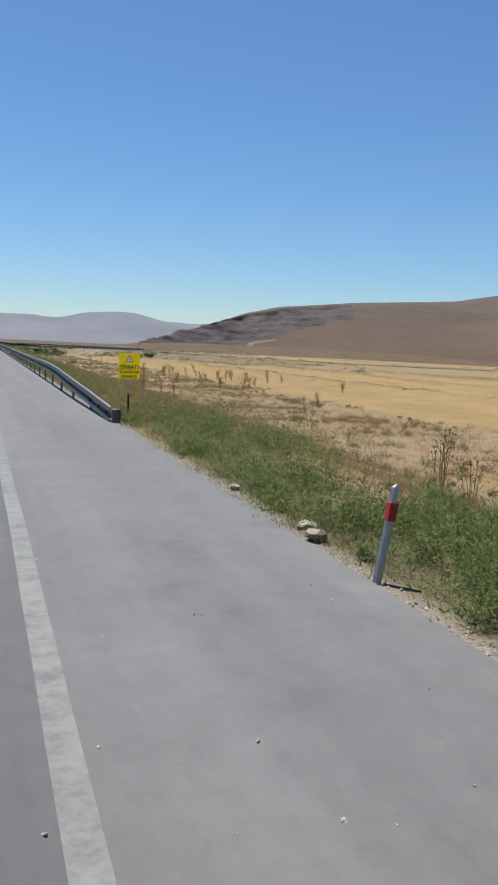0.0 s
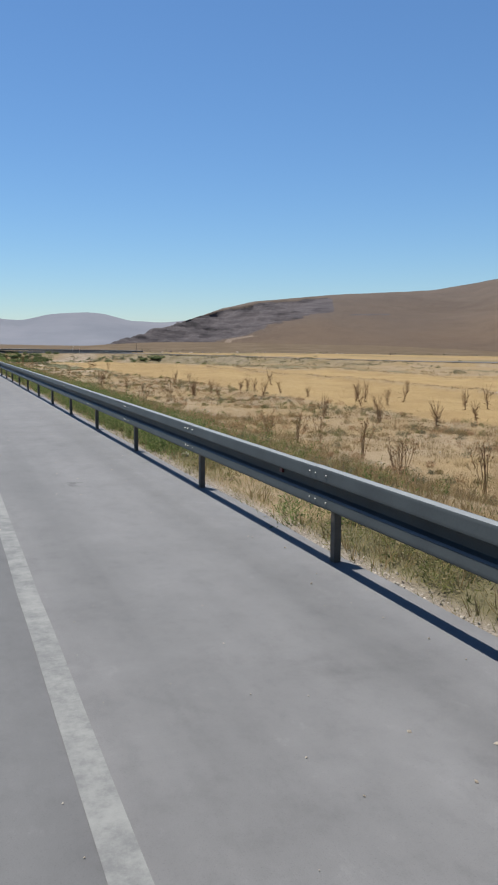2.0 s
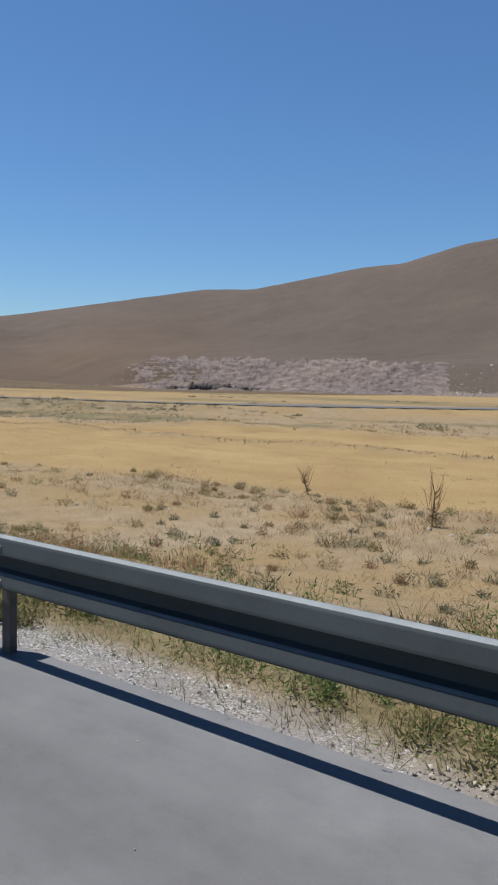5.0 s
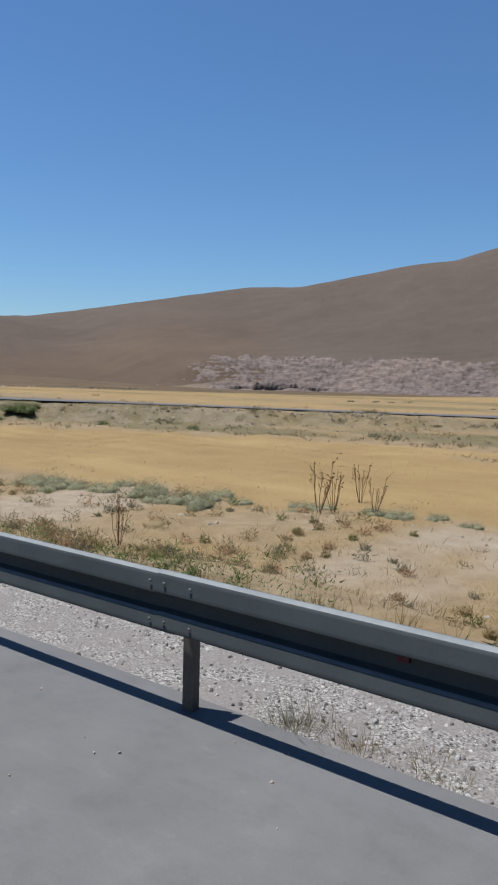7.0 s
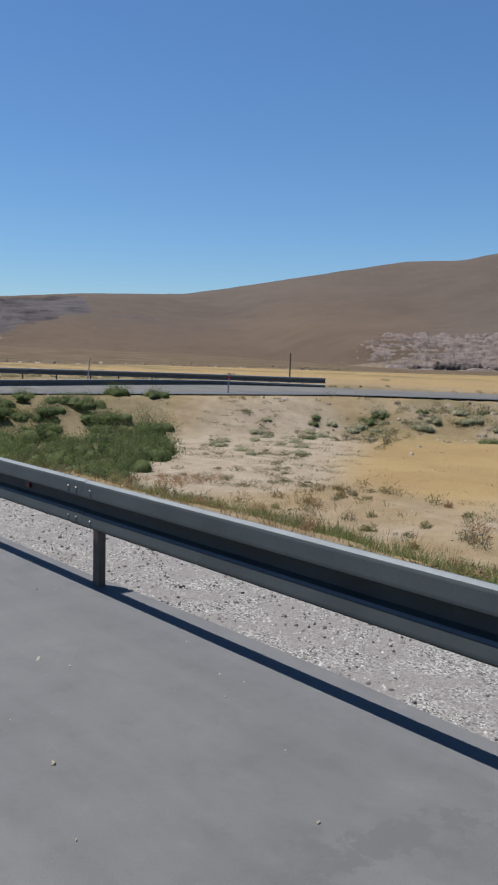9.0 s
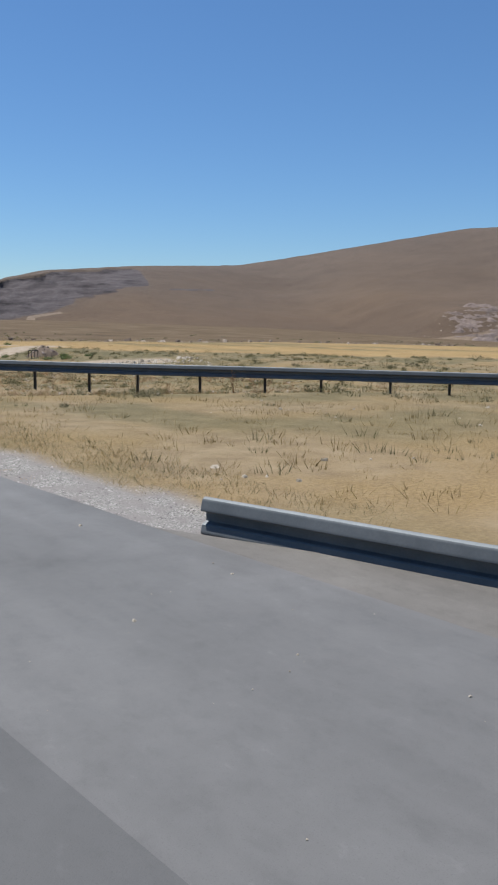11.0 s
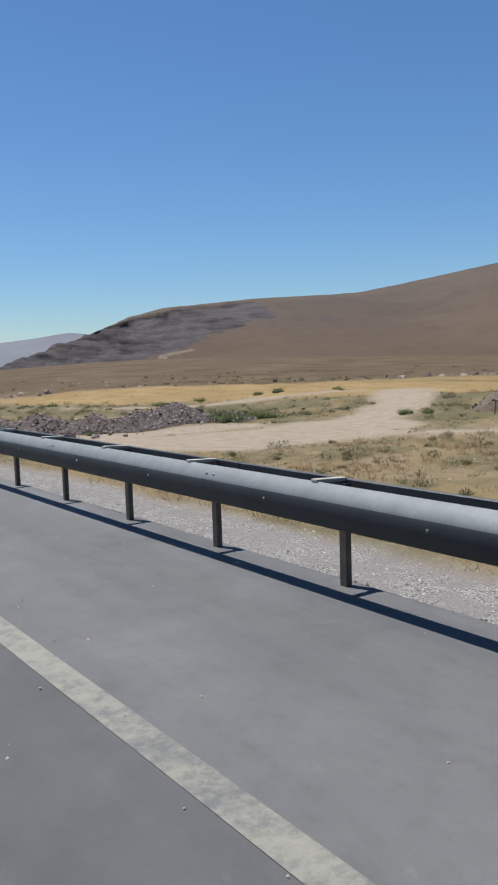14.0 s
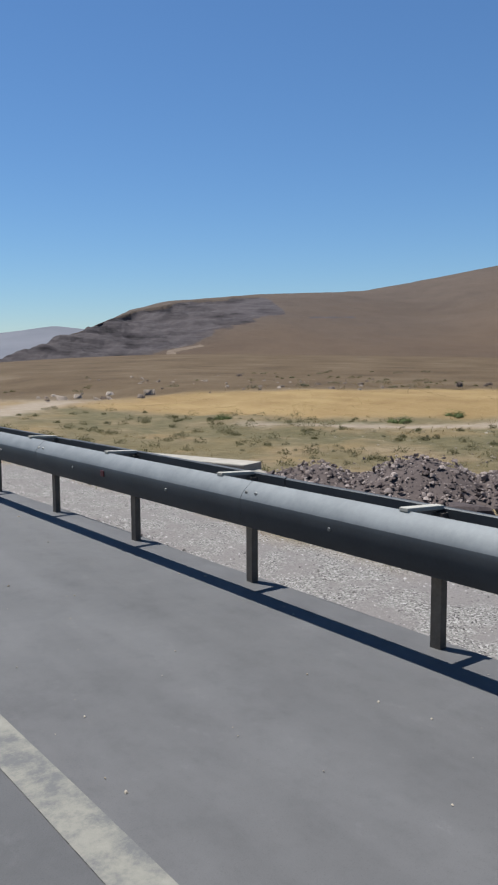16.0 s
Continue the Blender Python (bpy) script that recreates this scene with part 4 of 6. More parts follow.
def second_rail():
    x0, y0 = float(rail_x(219)), 219.0
    turn = math.degrees(math.atan(-BEND))
    rail = thing("guard_rail", "double guard rail with a deep rounded steel beam and cross brackets", "guard rail", pose(x0, y0, 0, 0, 0, turn))
    front = [(-0.02, 0.0), (0.008, 0.006), (0.03, 0.03), (0.048, 0.075), (0.06, 0.135), (0.062, 0.195), (0.057, 0.232), (0.042, 0.262), (0.012, 0.3), (-0.03, 0.335), (-0.072, 0.355), (-0.085, 0.345), (-0.085, 0.31), (-0.065, 0.3)]
    outline = shell(front, 0.006)

    def length(profile, y_a, y_b, mat, name):
        v, f = sweep(profile, [((0, y, 0), (-1, 0)) for y in np.linspace(y_a, y_b, 4)], True)
        n = len(profile)
        me = mesh_of(name, v, f + [tuple(range(n)), tuple(range(3 * n, 4 * n))[::-1]], mat)
        if name == "beam":  # sunlight on the top facets, put into their colour
            me.materials.append(SUNLIT_ZINC)
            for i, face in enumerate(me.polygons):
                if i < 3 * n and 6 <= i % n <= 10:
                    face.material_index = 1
            rounded(me)
        return me

    beam = length(outline, -2.0, 2.006, ZINC_SHADED, "beam")
    back = length(shell([(0.0, 0.0), (0.012, 0.008), (0.012, 0.142), (0.0, 0.15)], 0.02), -2.0, 2.0, ZINC_SHADED, "back_rail")
    post = channel_post(0.9)
    bm = box(0.34, 0.075, 0.028, (0, 0, 0), 0.006)
    bm.transform(pose(-0.12, 0, 0.94, 0, 3, 0))
    bracket = finish(bm, "bracket", BRACKET)
    k0 = math.ceil((y0 - RAIL2_PHASE) / RAIL2_STEP)
    bolt = bolt_mesh(0.017)
    scale = math.hypot(1, BEND)
    for i in range(62):
        s = (RAIL2_PHASE + RAIL2_STEP * (k0 + i) - y0) * scale
        part("post", post, rail, at=pose(0.02, s, 0, 0, 0, random.uniform(-4, 4)))
        part("bracket", bracket, rail, "pale flat cross bracket", pose(0, s + 0.03, random.uniform(-0.004, 0.004), 0, 0, random.uniform(-1.5, 1.5)))
        if i % 2 == 0:
            b = part("beam", beam, rail, at=pose(-0.34, s + 1.6, 0.585 + random.uniform(-0.002, 0.002)))
            for dy, h in ((-0.9, 0.16), (1.0, 0.16), (1.85, 0.285), (1.97, 0.285)):
                part("bolt", bolt, b, at=pose(-0.063 if h < 0.2 else -0.03, dy, h))
            if i in REFLECTORS:
                part("reflector", finish(box(0.012, 0.07, 0.06, (-0.064, 0.3, 0.17), 0.004), "reflector", RED_REFLECTOR), b, "small red reflector")
            part("back_rail", back, rail, "flat dark rear rail", pose(0.06, s + 1.6, 0.782 + random.uniform(-0.004, 0.004)))
    return rail


second_rail()

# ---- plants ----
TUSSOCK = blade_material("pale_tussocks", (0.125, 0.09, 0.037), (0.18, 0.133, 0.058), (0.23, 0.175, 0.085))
OLIVE = blade_material("olive_scrub", (0.0734, 0.0734, 0.0334), (0.1067, 0.1001, 0.05), (0.1534, 0.1334, 0.0734))
RNG = np.random.default_rng(7)


def scatter(n, x0, x1, y0, y1, chance):
    """Random places in a stretch of the plan, kept by a chance that depends on the place."""
    x, y = RNG.uniform(x0, x1, n), RNG.uniform(y0, y1, n)
    keep = RNG.random(n) < chance(x, y)
    return x[keep], y[keep]


def blades(x, y, per, height, spread, lean, width, z=None, plain=False):
    """Verts and faces of tufts of narrow leaves at x, y."""
    n = len(x)
    z = ground_z(x, y) if z is None else z
    size = RNG.uniform(0.55, 1.25, n)
    bx, by, bz, bs = (np.repeat(v, per) for v in (x, y, z, size))
    m = n * per
    a = RNG.uniform(0, 2 * np.pi, m)
    r = np.sqrt(RNG.random(m)) * spread * bs
    px, py = bx + np.cos(a) * r, by + np.sin(a) * r
    h = height * bs * RNG.uniform(0.5, 1.15, m)
    la = a + RNG.normal(0, 0.7, m)
    out = h * lean * RNG.uniform(0.1, 1.1, m)
    wa = RNG.uniform(0, 2 * np.pi, m)
    w = width * RNG.uniform(0.6, 1.4, m) / 2
    wx, wy = np.cos(wa) * w, np.sin(wa) * w
    zb = bz - 0.03
    if plain:  # one triangle a leaf, for tufts that stay far off
        v = np.stack([np.stack([px - wx, py - wy, zb], -1), np.stack([px + wx, py + wy, zb], -1), np.stack([px + np.cos(la) * out, py + np.sin(la) * out, zb + h], -1)], 1)
        return v.reshape(-1, 3), np.arange(3 * m).reshape(-1, 3)
    v = np.empty((m, 5, 3))
    v[:, 0] = np.stack([px - wx, py - wy, zb], -1)
    v[:, 1] = np.stack([px + wx, py + wy, zb], -1)
    mx, my, mz = px + np.cos(la) * out * 0.35, py + np.sin(la) * out * 0.35, zb + h * 0.6
    v[:, 2] = np.stack([mx + wx * 0.8, my + wy * 0.8, mz], -1)
    v[:, 3] = np.stack([mx - wx * 0.8, my - wy * 0.8, mz], -1)
    v[:, 4] = np.stack([px + np.cos(la) * out, py + np.sin(la) * out, zb + h], -1)
    i = np.arange(m)[:, None] * 5
    f = np.concatenate([i + [0, 1, 2], i + [0, 2, 3], i + [3, 2, 4]])
    return v.reshape(-1, 3), f


def leaf_cloud(cx, cy, cz, radius, height, per, leaf, slim=0.12):
    """Verts and faces of bushy clumps made of small leaves in a dome."""
    n = len(cx)
    m = n * per
    rep = lambda v: np.repeat(v, per)
    a = RNG.uniform(0, 2 * np.pi, m)
    t = RNG.random(m) ** 0.45
    e = np.arccos(RNG.uniform(0.0, 1, m))
    rr, hh = rep(radius), rep(height)
    lump = 0.75 + 0.5 * value_noise(np.cos(a) * 2 + rep(cx) * 3, np.sin(a) * 2 + e * 2 + rep(cy) * 3, 5)
    px = rep(cx) + np.cos(a) * np.sin(e) * rr * t * lump
    py = rep(cy) + np.sin(a) * np.sin(e) * rr * t * lump
    pz = rep(cz) + np.cos(e) * hh * t * lump + 0.02
    d = RNG.normal(0, 1, (m, 3)) + np.stack([np.cos(a) * 0.7, np.sin(a) * 0.7, np.full(m, 0.9)], -1)
    d /= np.linalg.norm(d, axis=1)[:, None]
    s = np.cross(d, RNG.normal(0, 1, (m, 3)))
    s /= np.linalg.norm(s, axis=1)[:, None]
    l = leaf * RNG.uniform(0.6, 1.5, m)[:, None]
    p = np.stack([px, py, pz], -1)
    v = np.stack([p - s * l * slim, p + s * l * slim, p + d * l * 1.25], 1)
    return v.reshape(-1, 3), np.arange(3 * m).reshape(-1, 3)


def stuff(name, verts, faces, mat, label, category):
    ob = new(name, fast_mesh(name, verts, faces, mat))
    return tagged(ob, label, category, kind="stuff")


def joined(*pieces):
    v, f, n = [], [], 0
    for a, b in pieces:
        v.append(a)
        f.append(b + n)
        n += len(a)
    return np.concatenate(v), np.concatenate(f)


def bare(x, y):
    """One minus all covers that keep dry grass away."""
    return (1 - stubble(x, y)) * (1 - pale_dirt(x, y)) * (1 - gravel(x, y)) * (side_road_gap(x, y) > 0.3) * (x > rail_x(y) + 0.5)


def dry_chance(x, y):
    patch = step(0.36, 0.56, fbm(x * 0.33, y * 0.33, 141) + 0.08 * (y < 115))
    return bare(x, y) * (0.06 + 0.94 * patch) * (1 - 0.35 * greenness(x, y))


def make_dry_grass():
    a = scatter(10500, 3.7, 12, -6, 198, dry_chance)
    b = scatter(15000, 12, 26, -6, 198, dry_chance)
    c = scatter(9000, 26, 60, -6, 205, lambda x, y: dry_chance(x, y) * 0.8)
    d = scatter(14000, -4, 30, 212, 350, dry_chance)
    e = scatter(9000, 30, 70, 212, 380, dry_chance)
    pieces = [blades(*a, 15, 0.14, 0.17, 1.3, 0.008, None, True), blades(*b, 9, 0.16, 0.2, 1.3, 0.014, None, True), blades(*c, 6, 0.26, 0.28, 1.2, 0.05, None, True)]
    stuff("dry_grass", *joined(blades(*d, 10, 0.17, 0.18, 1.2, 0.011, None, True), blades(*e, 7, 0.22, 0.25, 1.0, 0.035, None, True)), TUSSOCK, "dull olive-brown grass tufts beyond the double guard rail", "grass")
    stuff("dry_grass", *joined(*pieces), STRAW, "dense dry straw-coloured grass tufts on sandy soil", "grass")


def make_stubble():
    a = scatter(20000, 14, 40, -6, 194, lambda x, y: stubble(x, y))
    b = scatter(16000, 18, 95, 315, 400, lambda x, y: stubble(x, y))
    stuff("stubble", *joined(blades(*a, 5, 0.08, 0.2, 0.5, 0.018, None, True), blades(*b, 5, 0.07, 0.3, 1.7, 0.05, None, True)), blade_material("stubble_stalks", (0.2, 0.139, 0.062), (0.25, 0.184, 0.09), (0.29, 0.223, 0.123)), "short golden grain stubble in a harvested field", "stubble")


def make_weeds():
    near = lambda x, y: greenness(x, y) * (side_road_gap(x, y) > 0.2)
    x, y = scatter(13000, 3.4, 9, -8, 198, near)
    big = RNG.uniform(0.4, 1.4, len(x)) * np.interp(y, [0, 20, 40, 60, 100], [1.3, 1.2, 1.0, 0.95, 0.9]) * (0.55 + 0.9 * step(0.3, 0.7, fbm(x * 0.9, y * 0.9, 72)))
    u, v = scatter(13000, 3.4, 9, -8, 198, near)
    # the lush stretch before the guard rail begins, and the thinner growth along it
    m, k = y < 20.5 + 2 * np.sin(x * 9), v < 20.5 + 2 * np.sin(u * 9)
    stuff("green_weeds", *joined(leaf_cloud(x[m], y[m], ground_z(x[m], y[m]), 0.27 * big[m], 0.42 * big[m], 170, 0.046, 0.13), blades(u[k], v[k], 8, 0.3, 0.2, 0.8, 0.006, None, True)), GREEN_BLADE, "lush feathery green weeds crowding the road's edge", "weeds")
    x, y, big, u, v = x[~m], y[~m], big[~m], u[~k], v[~k]
    fine = [leaf_cloud(x, y, ground_z(x, y), 0.25 * big, 0.36 * big, 90, 0.042, 0.15), blades(u, v, 6, 0.28, 0.2, 0.8, 0.005, None, True)]
    # a dense growth close behind the posts
    x, y = scatter(4200, 3.5, 5.0, 53, 91, lambda x, y: step(0.05, 0.3, x - rail_x(y) - 0.25) * (0.15 + 0.85 * step(0.34, 0.46, fbm(x * 0.6, y * 0.35, 181))) * np.interp(x, [3.5, 4.3, 5.0], [1, 0.8, 0.3]) * np.interp(y, [53, 65, 68, 72.5, 74.5, 91], [0.55, 0.55, 0.15, 0.12, 0.5, 0.5]))
    big = RNG.uniform(0.5, 1.25, len(x)) * np.interp(y, [53, 60, 66, 76, 84, 91], [1.0, 1.1, 0.85, 0.75, 0.95, 0.6])
    stuff("green_weeds", *leaf_cloud(x, y, ground_z(x, y) - 0.03, 0.21 * big, 0.42 * big, 170, 0.032, 0.2), LUSH, "dense dark green weeds close behind the guard rail's posts", "weeds")
    x, y = scatter(1000, 3.5, 5.2, 88, 106, lambda x, y: step(0.05, 0.3, x - rail_x(y) - 0.25) * step(0.4, 0.54, fbm(x * 0.5, y * 0.3, 182)) * 0.5)
    big = RNG.uniform(0.5, 1.2, len(x))
    stuff("green_weeds", *leaf_cloud(x, y, ground_z(x, y) - 0.03, 0.2 * big, 0.34 * big, 130, 0.05, 0.13), WEED_BLADE, "olive weeds in clumps close behind the guard rail's posts", "weeds")
    # close under the rail
    u, v = scatter(9500, 3.42, 5.2, 8, 108, lambda x, y: step(0.12, 0.36, fbm(x * 0.5, y * 0.5, 157)) * np.interp(x, [3.4, 3.6, 4.2, 5.2], [0.25, 0.85, 1, 0.6]))
    stuff("dry_weeds", *blades(u, v, 10, 0.16, 0.16, 1.3, 0.007, None, True), WEED_BLADE, "low straw-olive grass close under the guard rail", "grass")
    # tall soft growth round the junction shrubs
    u, v = scatter(1700, 6.2, 21, 185, 204, lambda x, y: (greenness(x, y) > 0.25) * (side_road_gap(x, y) > 0.4) * 0.35)
    tall = np.interp(v, [186, 195, 199, 204], [0.42, 0.42, 0.28, 0.22])
    for k in (0, 1):
        m = (tall > 0.35) == bool(k)
        fine.append(blades(u[m], v[m], 26, 0.24 + 0.16 * k, 0.3, 0.8, 0.009, None, True))
    # a green strip at the foot of the embankment
    u, v = scatter(4500, 6, 13, 166, 187, lambda x, y: np.exp(-(((x - 9.2 - (y - 180) * 0.08) / 0.7) ** 2)))
    fine.append(blades(u, v, 18, 0.26, 0.2, 0.8, 0.008, None, True))
    leaves = joined(*fine)[0].reshape(-1, 3, 3)
    olive = (leaves[:, 0, 1] < 50 + 6 * np.sin(leaves[:, 0, 1] * 0.9)) & (leaves[:, 0, 1] > 20)
    for kept, mat, label in ((olive, WEED_BLADE, "olive weeds drying along the guard rail"), (~olive, GREEN_BLADE, "green weeds growing along the guard rail")):
        v = leaves[kept].reshape(-1, 3)
        stuff("green_weeds", v, np.arange(len(v)).reshape(-1, 3), mat, label, "weeds")
    # brown stalks over the near field
    u, v = scatter(9000, 7, 30, 6, 118, lambda x, y: bare(x, y) * step(0.45, 0.62, fbm(x * 0.22, y * 0.22, 171)) * 0.4)
    stuff("dry_weeds", *blades(u, v, 20, 0.3, 0.16, 0.8, 0.009, None, True), THISTLE, "knee-high dry brown weeds over the sandy field", "weeds")
    u, v = scatter(6000, 3.42, 7, -8, 198, lambda x, y: (0.25 + 0.75 * near(x, y)) * np.where(y < 20, 0.12, 1) * np.where(y > 96, (1 - gravel(x, y)) ** 3, 1))
    stuff("dry_stalks", *blades(u, v, 10, 0.34, 0.1, 0.7, 0.01, None, True), STRAW, "dry stalks among the green weeds", "weeds")
    u, v = scatter(800, 5.5, 11, 196, 203, lambda x, y: (side_road_gap(x, y) > 0.3) * step(0.35, 0.5, fbm(x * 0.5, y * 0.5, 74)) * (1 - gravel(x, y)))
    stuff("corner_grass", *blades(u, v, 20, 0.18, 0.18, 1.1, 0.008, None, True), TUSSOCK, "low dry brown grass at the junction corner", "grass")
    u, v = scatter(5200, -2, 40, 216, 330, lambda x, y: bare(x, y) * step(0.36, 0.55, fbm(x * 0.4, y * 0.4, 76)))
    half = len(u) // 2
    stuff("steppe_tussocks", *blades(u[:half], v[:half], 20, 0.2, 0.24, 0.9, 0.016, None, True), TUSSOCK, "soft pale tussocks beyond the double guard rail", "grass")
    stuff("steppe_tussocks", *blades(u[half:], v[half:], 20, 0.2, 0.24, 0.9, 0.016, None, True), OLIVE, "olive tussocks beyond the double guard rail", "grass")
    u, v = scatter(900, 10, 26, 182, 200, lambda x, y: pale_dirt(x, y) * (side_road_gap(x, y) > 0.6) * step(0.42, 0.6, fbm(x * 0.7, y * 0.7, 78)))
    stuff("sand_tufts", *blades(u, v, 46, 0.11, 0.26, 1.6, 0.014, None, True), OLIVE, "olive tufts on the sandy patch", "grass")
    u, v = scatter(2600, 5.2, 26, 100, 200, lambda x, y: pale_dirt(x, y) * (side_road_gap(x, y) > 0.4) * step(0.45, 0.62, fbm(x * 0.8, y * 0.8, 75)))
    stuff("sand_tufts", *blades(u, v, 30, 0.085, 0.24, 1.8, 0.016, None, True), OLIVE, "low brownish tufts dotted over bare sand", "grass")
    # flat dark cushions and a russet patch on the sandy ground by the junction
    x, y = scatter(420, 13, 27, 184, 200, lambda x, y: (stubble(x, y) < 0.3) * (side_road_gap(x, y) > 0.8) * step(0.44, 0.56, fbm(x * 0.35, y * 0.35, 185)) * (y < 184 + (x - 7.5) * 1.0))
    big = RNG.uniform(0.5, 1.4, len(x))
    stuff("sand_tufts", *leaf_cloud(x, y, ground_z(x, y) - 0.02, 0.24 * big, 0.11 * big, 110, 0.045, 0.12), OLIVE, "flat dark olive cushions on bare sand", "scrub")
    x, y = scatter(70, 11, 14.5, 187, 191, lambda x, y: np.exp(-((x - 12.7) ** 2 + (y - 189) ** 2) / 1.5))
    big = RNG.uniform(0.5, 1.2, len(x))
    stuff("dry_weeds", *leaf_cloud(x, y, ground_z(x, y) - 0.02, 0.3 * big, 0.2 * big, 120, 0.05, 0.1), THISTLE, "russet dried weeds on bare sand", "weeds")
    # knee-high golden grass along the first stretch
    u, v = scatter(9000, 4.6, 20, 0, 76, lambda x, y: bare(x, y) * step(0.3, 0.5, fbm(x * 0.25, y * 0.25, 158)) * np.interp(x, [4.6, 6, 10, 20], [0.5, 1, 0.8, 0.4]) * 0.9)
    stuff("golden_grass", *blades(u, v, 24, 0.3, 0.22, 0.8, 0.007, None, True), STRAW, "knee-high soft golden grass beside the guard rail", "grass")
    # low soft tussocks of the near field
    u, v = scatter(8000, 4.8, 24, -4, 196, lambda x, y: bare(x, y) * step(0.4, 0.58, fbm(x * 0.45, y * 0.45, 159)))
    stuff("tussocks", *blades(u, v, 26, 0.14, 0.2, 1.2, 0.008, None, True), TUSSOCK, "soft pale olive tussocks on sandy soil", "grass")
    # rounded olive cushions between the gravel and the stubble
    x, y = scatter(5600, 5.2, 25, 4, 186, lambda x, y: (1 - stubble(x, y)) * (1 - gravel(x, y)) * (1 - 0.6 * pale_dirt(x, y)) * (0.12 + 0.88 * step(0.4, 0.56, fbm(x * 0.3, y * 0.3, 173))) * (1 - 0.6 * greenness(x, y)) * 0.75)
    for k, (mat, label) in enumerate(((WEED_BLADE, "rounded olive cushion plants on sandy soil"), (TUSSOCK, "rounded straw-brown cushion plants on sandy soil"), (THISTLE, "rounded russet cushion plants on sandy soil"), (SAGE, "rounded grey-green cushion plants on sandy soil"))):
        u, v = x[k::4], y[k::4]
        big = RNG.uniform(0.45, 1.35, len(u)) * np.interp(u, [5, 10, 25], [0.8, 1.0, 1.15])
        stuff("cushion_plants", *leaf_cloud(u, v, ground_z(u, v) - 0.03, 0.22 * big, 0.25 * big, 140, 0.06, 0.12), mat, label, "scrub")
    x, y = scatter(6000, 5, 70, 0, 360, lambda x, y: bare(x, y) * step(0.46, 0.6, fbm(x * 0.21, y * 0.21, 151)) * 0.8)
    big = RNG.uniform(0.4, 1.2, len(x)) * np.interp(x, [5, 20, 70], [0.75, 1.0, 1.5])
    cloud = leaf_cloud(x, y, ground_z(x, y) - 0.03, 0.28 * big, 0.22 * big, 70, 0.07)
    stuff("scrub", *cloud, SAGE, "low grey-green scrub tussocks dotted over the steppe", "scrub")
    x, y = scatter(1500, 40, 260, 20, 420, lambda x, y: step(0.5, 0.62, fbm(x * 0.05, y * 0.09, 153)) * (side_road_gap(x, y) > 0.5) * (stubble(x, y) < 0.1) * (1 - pale_dirt(x, y)))
    big = RNG.uniform(0.5, 1.4, len(x))
    cloud = leaf_cloud(x, y, ground_z(x, y) - 0.05, 0.9 * big, 0.36 * big, 90, 0.16, 0.2)
    stuff("far_scrub", *cloud, SAGE, "distant grey-green scrub in bands across the plain", "scrub")
    x, y = scatter(4200, 5, 80, 225, 420, lambda x, y: greenness(x, y) * (1 - pale_dirt(x, y)) * (1 - stubble(x, y)) * (0.25 + 0.75 * step(0.4, 0.55, fbm(x * 0.16, y * 0.16, 155))) * np.interp(y, [225, 262, 290], [0.35, 0.6, 1]))
    big = RNG.uniform(0.4, 1.3, len(x))
    cloud = leaf_cloud(x, y, ground_z(x, y) - 0.03, 0.5 * big, 0.36 * big, 130, 0.085, 0.16)
    stuff("olive_scrub", *cloud, OLIVE, "low olive-green scrub between the heap and the stubble", "scrub")
    # a strip of olive grass behind the gravel of the double rail
    u, v = scatter(34000, -3, 5.5, 214, 324, lambda x, y: step(0.9, 1.3, x - rail_x(y) - 0.15) * (1 - step(2.2, 3.4, x - rail_x(y) - 0.15)) * (1 - gravel(x, y)) * (0.3 + 0.7 * step(0.36, 0.5, fbm(x * 0.5, y * 0.3, 156))))
    for k, (mat, label) in enumerate(((OLIVE, "olive grass along the back of the gravel verge"), (STRAW, "dry straw grass along the back of the gravel verge"))):
        stuff("verge_grass", *blades(u[k::2], v[k::2], 10, 0.12, 0.16, 1.3, 0.007, None, True), mat, label, "grass")
    # lone growth at the asphalt's edge
    for k, (mat, label, at) in enumerate(((SAGE, "grey twiggy sprig at the asphalt's edge", (3.5, 136.4)), (STRAW, "straw-brown tuft at the asphalt's edge", (3.48, 135.75)))):
        n = 5 + 11 * k
        u, v = at[0] + RNG.normal(0, 0.05 + 0.09 * k, n), at[1] + RNG.normal(0, 0.07 + 0.2 * k, n)
        stuff("edge_tuft", *blades(u, v, 34, 0.26 - 0.12 * k, 0.1, 1.1, 0.005, None, True), mat, label, "weeds")
    # a sparse growth in the gravel
    x, y = scatter(260, 2, 5, 100, 320, lambda x, y: gravel(x, y) * 0.45)
    stuff("verge_sprigs", *blades(x, y, 24, 0.06, 0.07, 1.3, 0.005), STRAW, "thin dry sprigs growing through the gravel", "weeds")


make_dry_grass()
make_stubble()
make_weeds()


def lobe(x, y, size):
    """The uneven leafy heart of one lobe of a shrub."""
    a, e = np.meshgrid(np.arange(9) * 2 * np.pi / 9, np.linspace(0, 1.5, 5))
    bumps = size * RNG.uniform(0.78, 1.08, a.shape)
    p = np.stack([x + np.cos(a) * np.cos(e) * bumps, y + np.sin(a) * np.cos(e) * bumps, np.sin(e) * bumps * 1.05 - 0.02], -1).reshape(-1, 3)
    f = []
    for i in range(4):
        for j in range(9):
            b, c, d, g = i * 9 + j, i * 9 + (j + 1) % 9, (i + 1) * 9 + (j + 1) % 9, (i + 1) * 9 + j
            f += [(b, c, d), (b, d, g)]
    return p, np.array(f)


